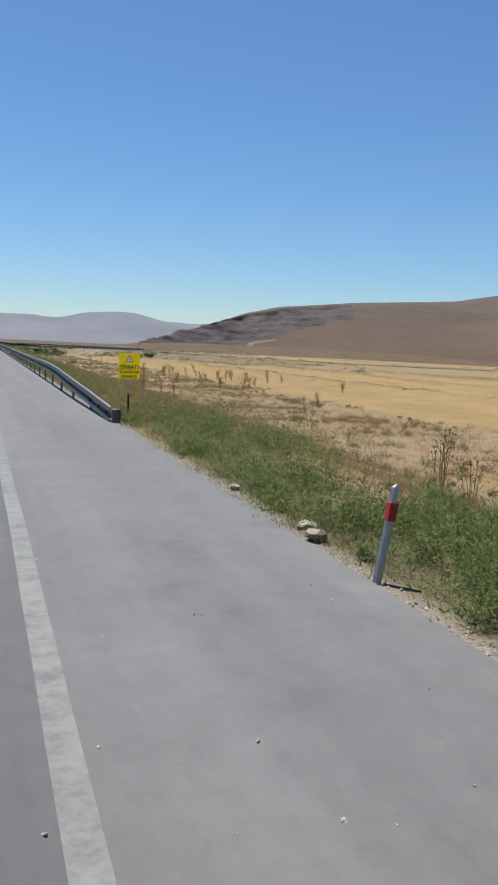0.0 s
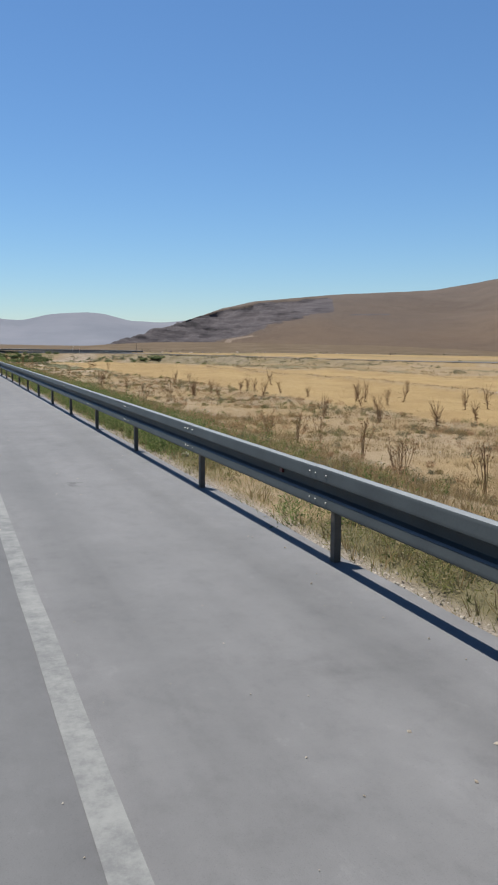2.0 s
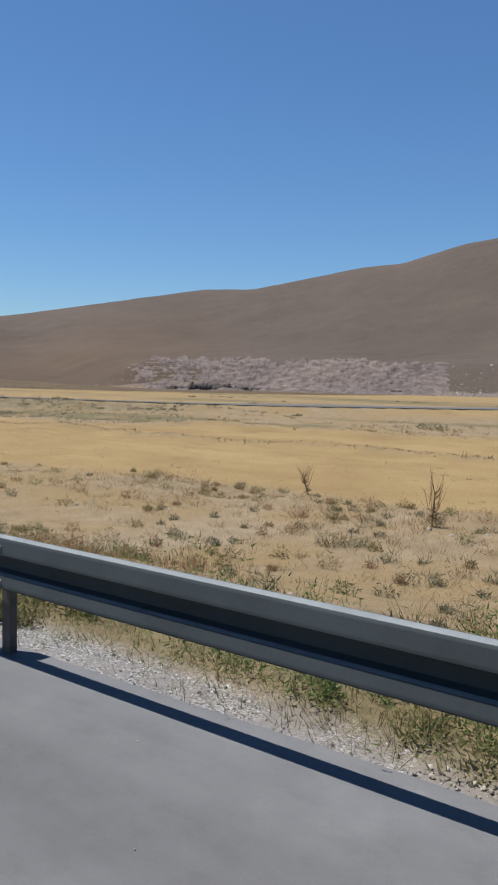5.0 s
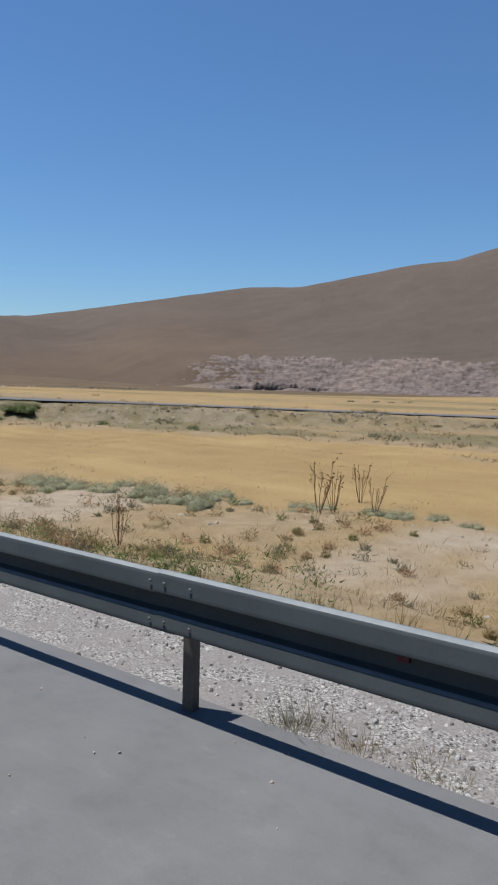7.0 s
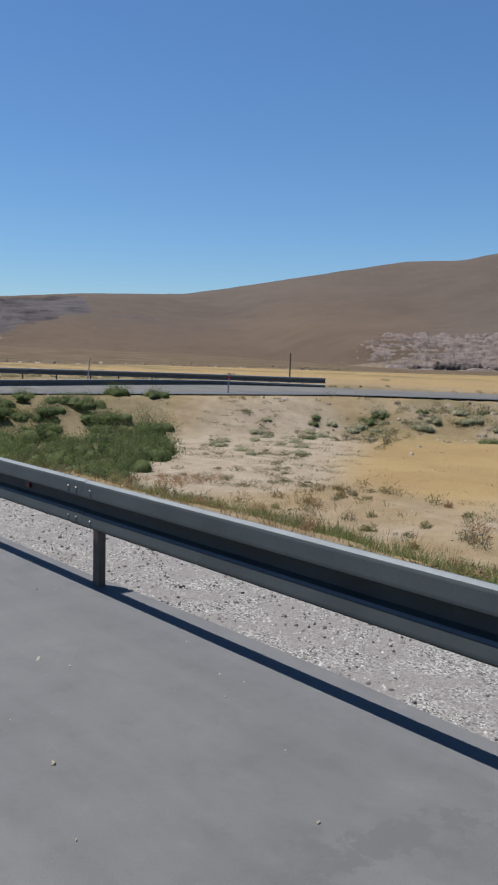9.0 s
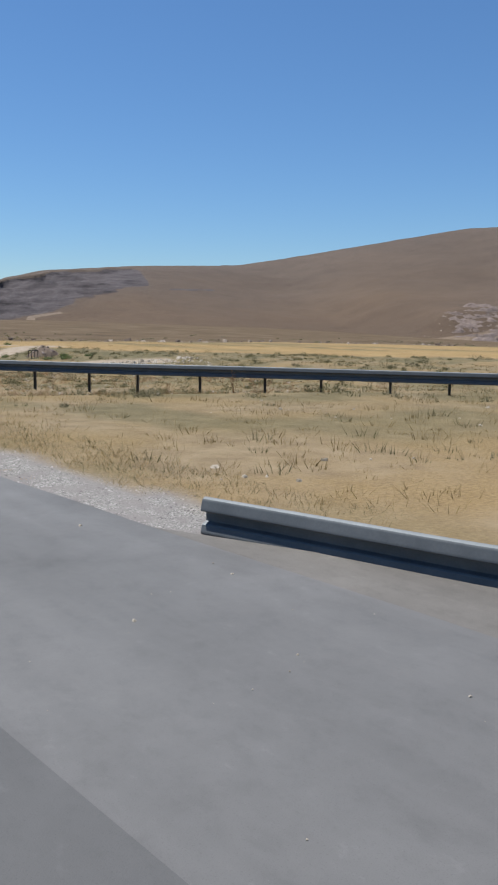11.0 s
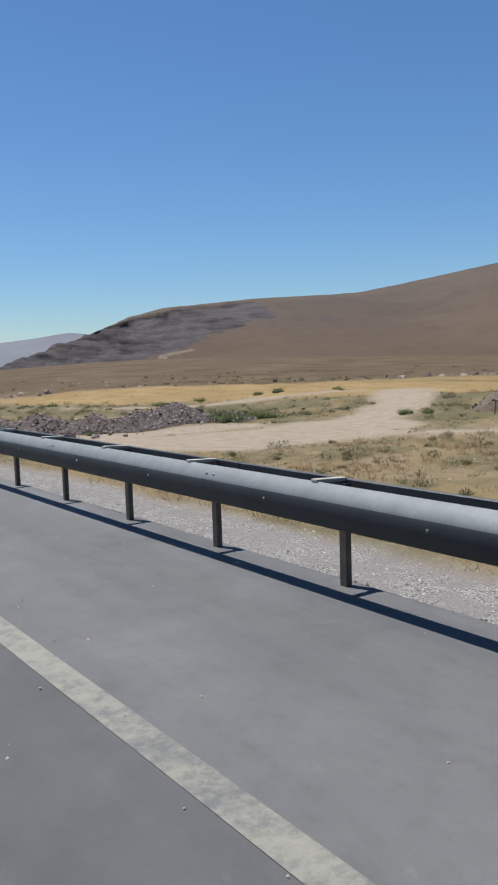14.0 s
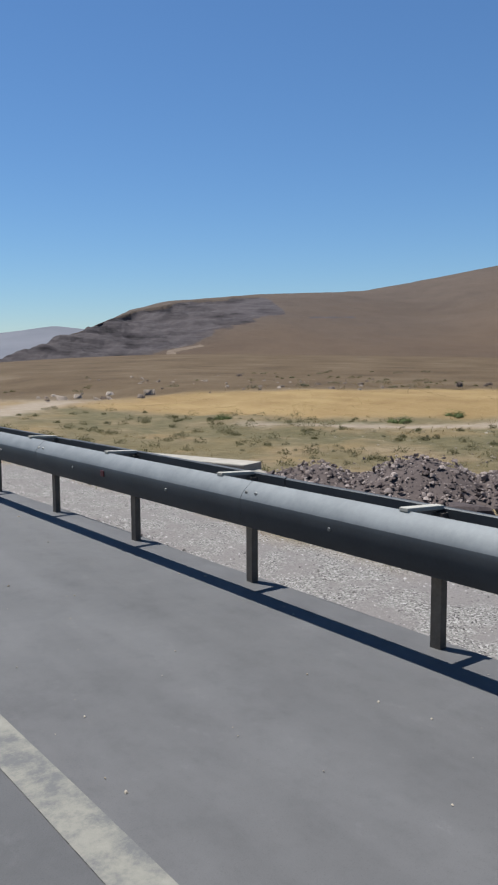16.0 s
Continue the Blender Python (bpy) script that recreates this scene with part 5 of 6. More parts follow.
def shrub_meshes(k, mat, leaf, per):
    me = []
    for i in range(k):
        n = 9
        a = RNG.uniform(0, 2 * np.pi, n)
        r = np.sqrt(RNG.random(n)) * 0.6
        size = RNG.uniform(0.4, 0.62, n)
        v, f = leaf_cloud(np.cos(a) * r, np.sin(a) * r, np.zeros(n), size, size * RNG.uniform(0.9, 1.5, n), per, leaf)
        lobes = list(zip(np.cos(a) * r, np.sin(a) * r, size))
        v, f = joined((v, f), *(lobe(x, y, 0.57 * q) for x, y, q in lobes))
        bm = bmesh.new()
        for j in range(7):
            b = RNG.uniform(0, 2 * np.pi)
            rod((0, 0, -0.05), (math.cos(b) * 0.45, math.sin(b) * 0.45, RNG.uniform(0.3, 0.6)), 0.014, 0.004, 5, bm)
        me.append((fast_mesh("foliage", v, f, mat), finish(bm, "stems", WOOD)))
    return me


def shrub(meshes, x, y, size, label, group, flat=1.0):
    z = float(ground_z(x, y)) - 0.03
    s = thing("shrub", label, "shrub", pose(x, y, z, 0, 0, RNG.uniform(0, 360)), group)
    s.scale = (size, size, size * flat * RNG.uniform(0.8, 1.05))
    leaves, stems = meshes[RNG.integers(len(meshes))]
    part("foliage", leaves, s)
    part("stems", stems, s)


GREEN_SHRUBS = shrub_meshes(4, SHRUB_LEAF, 0.059, 270)
LOW_SHRUBS = shrub_meshes(3, OLIVE, 0.055, 200)
SAGE_SHRUBS = shrub_meshes(4, BLUE_SAGE, 0.055, 220)
PLACED = []
for i in range(420):
    a, r = RNG.uniform(0, 2 * np.pi), math.sqrt(RNG.random())
    x, y = 12.8 + math.cos(a) * r * 6.6, 195.0 + math.sin(a) * r * 7.6
    if side_road_gap(x, y) < 1.0 or x < 6.9 + max(0, y - 198) * 1.5 or y < 187.4 + (x - 9) * 1.0:
        continue
    size = RNG.uniform(0.7, 1.35)
    if any(math.hypot(x - px, y - py) < 0.5 * (size + ps) for px, py, ps in PLACED) or len(PLACED) > 80:
        continue
    PLACED.append((x, y, size))
    shrub(GREEN_SHRUBS, x, y, size, "dense rounded green shrub beside the junction", "green shrubs at the junction", 1.0)
for x, y, size in ((8.9, 200.3, 0.42), (16.2, 315.6, 0.6), (10.2, 201.2, 0.5), (11.8, 202.2, 0.6), (13.2, 202.6, 0.55), (19.3, 202.0, 0.9), (20.6, 200.9, 0.7), (37.5, 186.1, 1.5), (36.7, 186.9, 1.2), (35.0, 187.8, 1.1), (33.2, 188.6, 0.9), (27.9, 187.5, 0.6), (29.0, 189.4, 0.6), (42.0, 173.0, 0.6), (39.2, 179.5, 0.7)):
    shrub(GREEN_SHRUBS, x, y, size, "rounded green shrub on dry ground", "scattered green shrubs")
FEATHERY = shrub_meshes(2, GREEN_BLADE, 0.036, 700)
for x, y, size in ((7.6, 168.2, 1.05), (7.8, 167.5, 0.75), (7.4, 168.9, 0.7), (8.3, 168.3, 0.8)):
    shrub(FEATHERY, x, y, size, "feathery bright green bush behind the guard rail", "feathery bushes by the rail", 1.05)
for x, y, size in ((26.9, 319.9, 2.0), (28.6, 318.6, 2.2), (30.5, 319.4, 1.8), (32.0, 318.0, 1.4), (25.3, 321.3, 1.4), (34.7, 342.7, 1.0), (46.3, 336.7, 0.9), (26.2, 352.5, 0.9), (50.0, 331.0, 0.9), (44.0, 337.5, 0.8), (39.0, 341.5, 0.9), (41.0, 297.8, 0.85), (42.3, 295.6, 0.8), (43.8, 298.5, 0.9), (44.6, 300.6, 0.8), (39.0, 309.2, 0.9), (40.2, 308.2, 0.7), (45.5, 296.0, 0.7)):
    shrub(GREEN_SHRUBS, x, y, size, "green shrub beside the spoil heap and the dirt track", "shrubs by the track")
for i in range(16):
    t = i / 15
    x, y = 18.0 + 1.6 * t + RNG.normal(0, 0.4), 149.5 - 12 * t + RNG.normal(0, 0.5)
    shrub(SAGE_SHRUBS, x, y, RNG.uniform(0.35, 0.75), "grey-green sage shrub along the edge of the stubble", "sage row by the stubble", 0.8)
for i in range(26):
    t = i / 25
    x, y = 15.2 + 2.0 * t + RNG.normal(0, 0.5), 164.5 - 15 * t + RNG.normal(0, 0.5)
    shrub(SAGE_SHRUBS, x, y, RNG.uniform(0.6, 1.05), "grey-green sage shrub along the edge of the stubble", "sage row by the stubble", 0.85)
for i in range(30):
    t = (i + RNG.uniform(0.0, 0.9)) / 30
    x, y = 14.3 + 2.9 * t ** 0.7 + RNG.normal(0, 0.3), 175.8 - 11 * t + RNG.normal(0, 0.3)
    shrub(LOW_SHRUBS if i % 3 else GREEN_SHRUBS, x, y, RNG.uniform(0.4, 0.8), "low olive-green shrub along the edge of the stubble", "olive shrubs by the stubble", 0.75)
for i in range(34):
    t = RNG.uniform(0, 1)
    x, y = 23.5 + 13 * t + RNG.normal(0, 0.9), 196.2 - 10 * t * t + RNG.normal(0, 0.8)
    if stubble(x, y) < 0.4 and side_road_gap(x, y) > 0.8:
        shrub(SAGE_SHRUBS if i % 3 else GREEN_SHRUBS, x, y, RNG.uniform(0.3, 0.7), "low scrubby bush on the bank of spoil", "bushes on the spoil bank")
for i in range(40):
    x, y = 18.5 + RNG.uniform(0, 11), 185.5 + RNG.uniform(0, 11)
    if stubble(x, y) < 0.3 and abs(y - 192 - (x - 21) * 0.85) < 4.5 and side_road_gap(x, y) > 1:
        shrub(SAGE_SHRUBS, x, y, RNG.uniform(0.28, 0.55), "low grey-green sage shrub on pale sandy ground", "sage round the sandy patch", 0.95)


# weeds and dried thistles
def prisms(segments):
    """Thin three-sided bars: rows of a, b, radius at a, radius at b."""
    verts, faces = [], []
    for a, b, r0, r1 in segments:
        a, b = Vector(a), Vector(b)
        q = (b - a).to_track_quat("Z", "Y")
        n = len(verts)
        for p, r in ((a, r0), (b, r1)):
            for k in range(3):
                verts.append(p + q @ Vector((math.cos(k * 2.094) * r, math.sin(k * 2.094) * r, 0)))
        for k in range(3):
            l = (k + 1) % 3
            faces.append((n + k, n + l, n + 3 + l, n + 3 + k))
        faces.append((n + 3, n + 4, n + 5))
    return verts, faces


def thistle_meshes(tall, seed):
    rnd = random.Random(seed)
    stem, twig, heads = [], [], []
    if tall:  # several slim stems with knobbly heads
        for i in range(rnd.randint(5, 8)):
            a, out, h = rnd.uniform(0, 6.28), rnd.uniform(0.05, 0.4), rnd.uniform(0.75, 1.3)
            p = Vector((math.cos(a) * 0.04, math.sin(a) * 0.04, -0.04))
            q = Vector((math.cos(a) * out, math.sin(a) * out, h))
            m = (p + q) / 2 + Vector((rnd.uniform(-0.05, 0.05), rnd.uniform(-0.05, 0.05), 0))
            stem.append([(p, m, 0.012, 0.009), (m, q, 0.009, 0.006)])
            heads.append((q, rnd.uniform(0.022, 0.034)))
            for j in range(rnd.randint(2, 5)):
                s = m.lerp(q, rnd.uniform(0, 0.9))
                b = a + rnd.uniform(-1.6, 1.6)
                e = s + Vector((math.cos(b) * 0.12, math.sin(b) * 0.12, rnd.uniform(0.1, 0.26)))
                twig.append((s, e, 0.006, 0.004))
                heads.append((e, rnd.uniform(0.016, 0.028)))
    else:  # a leafy foot, a bare stem and a broom of upright twigs
        h = rnd.uniform(0.9, 1.25)
        lean = Vector((rnd.uniform(-0.22, 0.22), rnd.uniform(-0.12, 0.12), h * 0.55))
        stem.append([(Vector((0, 0, -0.05)), lean, 0.02, 0.012)])
        for i in range(rnd.randint(20, 30)):
            s = Vector((0, 0, 0)).lerp(lean, rnd.uniform(0.35, 1))
            a = rnd.uniform(0, 6.28)
            m = s + Vector((math.cos(a) * 0.09, math.sin(a) * 0.09, 0.09))
            e = m + Vector((math.cos(a) * rnd.uniform(0.02, 0.22), math.sin(a) * rnd.uniform(0.02, 0.22), rnd.uniform(0.1, 0.42)))
            twig += [(s, m, 0.006, 0.005), (m, e, 0.006, 0.003)]
        for i in range(26):
            a, z = rnd.uniform(0, 6.28), rnd.uniform(0, 0.4)
            s = lean * (z / lean.z)
            e = s + Vector((math.cos(a) * 0.13, math.sin(a) * 0.13, rnd.uniform(-0.08, 0.07)))
            twig.append((s, e, 0.012, 0.004))
    out = [("stem", mesh_of("stem", *prisms(one), THISTLE)) for one in stem] + [("broom", mesh_of("broom", *prisms(twig), THISTLE))]
    if heads:
        bm = bmesh.new()
        for p, r in heads:
            bmesh.ops.create_icosphere(bm, subdivisions=1, radius=r, matrix=Matrix.Translation(p))
        out.append(("seed_head", finish(bm, "seed_head", THISTLE)))
    return out


def umbel_weed(x, y, tall, seed):
    """A green stalk that forks into flat heads of small white flowers."""
    rnd = random.Random(seed)
    w = thing("umbel_weed", "tall green weed with flat heads of small white flowers", "weed", pose(x, y, float(ground_z(x, y))), "white umbel weeds at the junction")
    top = Vector((rnd.uniform(-0.1, 0.1), rnd.uniform(-0.1, 0.1), tall * 0.6))
    part("stem", mesh_of("stem", *prisms([(Vector((0, 0, -0.05)), top, 0.014, 0.009)]), GREEN_BLADE), w)
    for i in range(6):
        a, out = rnd.uniform(0, 6.28), rnd.uniform(0.06, 0.34)
        e = Vector((math.cos(a) * out, math.sin(a) * out, tall * rnd.uniform(0.88, 1.02)))
        bm = bmesh.new()
        bmesh.ops.create_icosphere(bm, subdivisions=2, radius=rnd.uniform(0.022, 0.036), matrix=Matrix.Translation(e))
        for v in bm.verts:
            d = v.co - e
            v.co = e + Vector((d.x * rnd.uniform(0.6, 1.4), d.y * rnd.uniform(0.6, 1.4), d.z * rnd.uniform(0.1, 0.5)))
        head = part("flower_head", finish(bm, "flower_head", WHITE_FILM), w, "flat head of small dull white flowers")
        rays = [(top, e, 0.007, 0.004)]
        part("stalk", mesh_of("stalk", *prisms(rays), GREEN_BLADE), head)


for i, (x, y, z) in enumerate(((7.75, 195.1, -0.15), (7.4, 191.3, -0.15), (7.55, 190.9, -0.3), (7.2, 190.7, -0.2), (7.9, 190.5, -0.45))):
    umbel_weed(x, y, z - float(ground_z(x, y)) + 0.1, 60 + i)


BROOMS = [thistle_meshes(False, i) for i in range(6)]
TALLS = [thistle_meshes(True, 20 + i) for i in range(5)]


def thistle(x, y, tall, size):
    kind = TALLS if tall else BROOMS
    t = thing("dried_thistle", "tall dried brown thistle with many slim seed heads" if tall else "dried brown thistle with an upright broom of twigs", "thistle", pose(x, y, float(ground_z(x, y)), 0, 0, RNG.uniform(0, 360)), "dried thistles in the field")
    t.scale = (size, size, size)
    for name, me in kind[RNG.integers(len(kind))]:
        p = part(name, me, t)
        if name != "stem":
            tagged(p, kind="stuff")


BROOM_AT = [(16.0, 91.7), (20.3, 94.4), (21.5, 94.7), (22.5, 92.1), (18.37, 85.2), (22.3, 87.0), (23.2, 82.2), (18.1, 94.6), (16.2, 92.9), (15.5, 90.8), (16.5, 88.0), (24.5, 83.4), (17.0, 73.7), (25.8, 81.0), (19.2, 72.1), (26.4, 75.6), (18.9, 71.8), (26.2, 87.6), (19.4, 67.8), (23.5, 70.6), (18.2, 58.0), (20.6, 76.5), (27.9, 75.6), (20.1, 62.2), (27.5, 60.9), (19.5, 47.0), (24.1, 80.0), (21.3, 95.7), (26.0, 102.5), (31.1, 89.2), (18.0, 104.5), (21.0, 110.0)]
TALL_AT = [(10.8, 90.2), (11.2, 87.6), (10.9, 85.0), (12.5, 85.7), (10.9, 65.6), (11.3, 59.4), (10.7, 56.4), (11.4, 53.7), (11.2, 146.5), (17.9, 145.9), (18.3, 144.4), (12.0, 174.5), (13.0, 171.9), (10.2, 160.6), (10.6, 159.2), (11.4, 152.2), (18.3, 145.7), (20.4, 146.1), (14.1, 137.6), (9.5, 17.0), (8.7, 14.7), (9.0, 168.2), (10.0, 55.0), (11.8, 51.8), (10.4, 62.0), (11.9, 63.5), (9.6, 92.0), (10.2, 94.5)]
for x, y in BROOM_AT:
    thistle(x, y, False, RNG.uniform(1.0, 1.4))
for x, y in TALL_AT:
    thistle(x, y, True, RNG.uniform(0.8, 1.15))
for x, y in ((10.8, 23.5), (10.5, 24.8), (13.5, 30.0), (15.5, 38.5), (16.6, 42.0), (14.0, 36.0)):
    thistle(x, y, False, RNG.uniform(0.45, 0.65))
for i in range(26):
    x, y = RNG.uniform(5, 22), RNG.uniform(226, 292)
    if pale_dirt(x, y) < 0.2:
        thistle(x, y, True, RNG.uniform(0.35, 0.6))

# ---- stones ----


def rock_mesh(seed, subdiv=2, flat=0.7, mat=None, name="stone"):
    bm = bmesh.new()
    bmesh.ops.create_icosphere(bm, subdivisions=subdiv, radius=0.5)
    off = Vector((seed * 3.7, seed * 1.3, seed * 7.1))
    rnd = random.Random(seed)
    planes = [(Vector((rnd.gauss(0, 1), rnd.gauss(0, 1), rnd.gauss(0, 1))).normalized(), rnd.uniform(0.26, 0.4)) for _ in range(8)]
    for v in bm.verts:
        v.co *= 1 + 0.35 * noise.noise(v.co * 2.2 + off)
        for n, d in planes:
            over = v.co.dot(n) - d
            if over > 0:
                v.co -= n * over
        v.co.z *= flat
    return finish(bm, name, mat or RUBBLE)


def shard_mesh(seed, mat):
    """An angular broken stone: the hull of a few scattered corners."""
    rnd = random.Random(seed)
    bm = bmesh.new()
    for i in range(9):
        d = Vector((rnd.gauss(0, 1), rnd.gauss(0, 1), rnd.gauss(0, 1))).normalized() * rnd.uniform(0.36, 0.55)
        bm.verts.new((d.x, d.y * 0.85, d.z * 0.7))
    out = bmesh.ops.convex_hull(bm, input=bm.verts[:])
    bmesh.ops.delete(bm, geom=[v for v in out["geom_interior"] if isinstance(v, bmesh.types.BMVert)], context="VERTS")
    return finish(bm, "stone", mat)


def chip_field(x, y, z, size, mat, name, label, blocky=True):
    """Many small angular stones half sunk in the ground: blunt blocks, or mere points where they are tiny."""
    n = len(x)
    low = [(1, 0, -0.4), (0, 1, -0.4), (-1, 0, -0.4), (0, -1, -0.4)]
    if blocky:
        shape = np.array(low + [(0.62, 0.2, 0.8), (-0.15, 0.66, 0.9), (-0.66, -0.1, 0.85), (0.1, -0.6, 0.75)])
        tri = np.array([t for k in range(4) for t in ((k, (k + 1) % 4, 4 + (k + 1) % 4), (k, 4 + (k + 1) % 4, 4 + k))] + [(4, 5, 6), (4, 6, 7)])
    else:
        shape = np.array(low + [(0, 0, 1)], float)
        tri = np.array([(0, 1, 4), (1, 2, 4), (2, 3, 4), (3, 0, 4)])
    k = len(shape)
    v = shape[None] * RNG.uniform(0.6, 1.3, (n, k, 1)) * np.stack([size, size * RNG.uniform(0.6, 1, n), size * RNG.uniform(0.35, 0.75, n)], -1)[:, None, :]
    a = RNG.uniform(0, 2 * np.pi, n)[:, None]
    vx = v[..., 0] * np.cos(a) - v[..., 1] * np.sin(a)
    vy = v[..., 0] * np.sin(a) + v[..., 1] * np.cos(a)
    v = np.stack([vx + x[:, None], vy + y[:, None], v[..., 2] + z[:, None]], -1)
    f = (np.arange(n)[:, None, None] * k + tri[None]).reshape(-1, 3)
    return stuff(name, v.reshape(-1, 3), f, mat, label, "gravel")


DARK_RUBBLE = stone_material("dark_rubble", (0.035, 0.03, 0.027), (0.07, 0.06, 0.053), (0.17, 0.15, 0.135))


def make_gravel():
    x, y = scatter(150000, 2.5, 6.6, 96, 199, lambda x, y: gravel(x, y) * (0.2 + 0.8 * step(0.4, 0.58, fbm(x * 1.6, y * 1.6, 163))))
    k = x > rail_x(y) + 0.12
    x, y = x[k], y[k]
    chip_field(x, y, ground_z(x, y), np.clip(RNG.lognormal(-4.4, 0.4, len(x)), 0.006, 0.022), GRAVEL, "gravel", "pale crushed stone gravel along the road's edge", False)
    x, y = scatter(42000, 2.5, 6.6, 96, 199, lambda x, y: gravel(x, y) * (0.12 + 0.88 * step(0.46, 0.6, fbm(x * 0.9, y * 0.5, 164))))
    k = x > rail_x(y) + 0.14
    x, y = x[k], y[k]
    chip_field(x, y, ground_z(x, y) + 0.004, np.clip(RNG.lognormal(-4.3, 0.35, len(x)), 0.008, 0.026), GRAVEL, "gravel", "coarse pale stones lying on the gravel verge")
    x, y = scatter(150000, -4, 4.5, 214, 330, gravel)
    k = x > rail_x(y) + 0.12
    x, y = x[k][:42000], y[k][:42000]
    chip_field(x, y, ground_z(x, y), np.clip(RNG.lognormal(-4.35, 0.42, len(x)), 0.006, 0.026), GRAVEL, "gravel", "pale crushed stone gravel behind the double guard rail", False)
    x, y = scatter(16000, 3.25, 3.75, -6, 98, gravel)
    k = x > rail_x(y) + 0.1
    x, y = x[k], y[k]
    chip_field(x, y, ground_z(x, y) + 0.01, RNG.uniform(0.006, 0.022, len(x)), FIELD_STONE, "gravel", "loose pale chips where the asphalt breaks off")
    x, y = scatter(9000, 5, 40, -6, 340, lambda x, y: bare(x, y) * step(0.5, 0.62, fbm(x * 0.3, y * 0.3, 161)))
    chip_field(x, y, ground_z(x, y), RNG.uniform(0.02, 0.09, len(x)), FIELD_STONE, "field_stones", "pale stones lying about on sandy soil")
    x, y = scatter(11000, 24, 66, 150, 200, lambda x, y: np.exp(-(((side_road_gap(x, y) - 4.5) / 3.2) ** 2)) * (side_road_gap(x, y) > 0.5))
    chip_field(x, y, ground_z(x, y), np.clip(RNG.lognormal(-2.65, 0.5, len(x)), 0.03, 0.24), stone_material("spoil_stone", (0.07, 0.054, 0.043), (0.14, 0.112, 0.088), (0.23, 0.19, 0.155)), "spoil_stones", "stones strewn over a low bank of spoil")
    x, y = scatter(24000, -2, 3, 284, 303, lambda x, y: np.exp(-(((x - rail_x(y) - 1.0) / 0.6) ** 2)) * step(0.4, 0.6, fbm(x * 0.7, y * 0.7, 169)))
    chip_field(x, y, ground_z(x, y), np.clip(RNG.lognormal(-4.35, 0.5, len(x)), 0.006, 0.035), DARK_RUBBLE, "verge_rubble", "dark broken rubble spilled on the verge")
    x, y = scatter(10000, -2, 3, 284, 304, lambda x, y: np.exp(-(((x - rail_x(y) - 0.85) / 0.55) ** 2)) * step(0.45, 0.6, fbm(x * 1.1, y * 0.8, 183)) * (x > rail_x(y) + 0.3))
    chip_field(x, y, ground_z(x, y) + 0.004, np.clip(RNG.lognormal(-3.75, 0.5, len(x)), 0.012, 0.075), DARK_RUBBLE, "verge_rubble", "dark clods and broken stones heaped on the verge")
    u, v = scatter(420, -2, 3, 281, 304, lambda x, y: np.exp(-(((x - rail_x(y) - 0.8) / 0.5) ** 2)) * step(0.42, 0.55, fbm(x * 0.9, y * 0.6, 184)) * (x > rail_x(y) + 0.25))
    for k, (mat, label) in enumerate(((STRAW, "dry straw tufts among the rubble on the verge"), (OLIVE, "olive tufts among the rubble on the verge"))):
        stuff("verge_tufts", *blades(u[k::2], v[k::2], 26, 0.15, 0.1, 1.0, 0.006, None, True), mat, label, "weeds")
    # clods along the ploughed ridges
    x, y = scatter(60000, 31, 55, 60, 150, lambda x, y: np.exp(-(((x - 35.5 + (fbm(x * 0, y * 0.1, 25) - 0.5) * 4) / 0.4) ** 2)) + np.exp(-(((x - 49 + (fbm(x * 0, y * 0.1, 27) - 0.5) * 4) / 0.4) ** 2)) * 0.7)
    chip_field(x, y, ground_z(x, y), RNG.uniform(0.02, 0.07, len(x)), stone_material("earth_clods", (0.08, 0.05, 0.024), (0.115, 0.074, 0.036), (0.155, 0.104, 0.054)), "earth_clods", "brown earth clods along ploughed ridges")
    x, y = scatter(7500, 23, 75, 140, 200, lambda x, y: np.exp(-(((side_road_gap(x, y) - 4) / 3.2) ** 2)) * (side_road_gap(x, y) > 0.4) * step(0.45, 0.6, fbm(x * 0.3, y * 0.3, 167)))
    big = RNG.uniform(0.4, 1.1, len(x))
    stuff("bank_scrub", *leaf_cloud(x, y, ground_z(x, y) - 0.03, 0.4 * big, 0.4 * big, 70, 0.08), OLIVE, "olive brown scrub on the bank of spoil", "scrub")
    s = RNG.uniform(0.6, 12, 2600)
    up = RNG.exponential(0.016, 2600)[:, None]
    x, y, z, _ = (v[:, 0] for v in hill_surface(s, up))
    keep = fbm(x * 0.02, y * 0.02, 165) > 0.46
    chip_field(x[keep], y[keep], z[keep] + 0.1, np.clip(RNG.lognormal(-0.6, 0.5, int(keep.sum())), 0.2, 1.4), stone_material("foot_rocks", (0.1001, 0.08, 0.07), (0.1467, 0.1201, 0.1034), (0.2134, 0.1801, 0.1567)), "foot_rocks", "scattered rocks along the dusty foot of the hill")
    x, y = scatter(5000, 25, 260, 350, 560, lambda x, y: hill_soil(x, y) * np.exp(-((far_field(x, y)[1] - 12) / 22) ** 2) * step(0.46, 0.58, fbm(x * 0.06, y * 0.06, 168)))
    chip_field(x, y, ground_z(x, y), np.clip(RNG.lognormal(-1.5, 0.5, len(x)), 0.08, 0.6), stone_material("slope_rocks", (0.075, 0.056, 0.045), (0.12, 0.095, 0.078), (0.22, 0.185, 0.155)), "slope_rocks", "brown and pale rocks strewn below the hills")
    x, y = scatter(9000, 25, 260, 340, 560, lambda x, y: np.exp(-((far_field(x, y)[1] - 5) / 4.5) ** 2) * (y > 345) * step(0.42, 0.54, fbm(x * 0.09, y * 0.09, 186)))
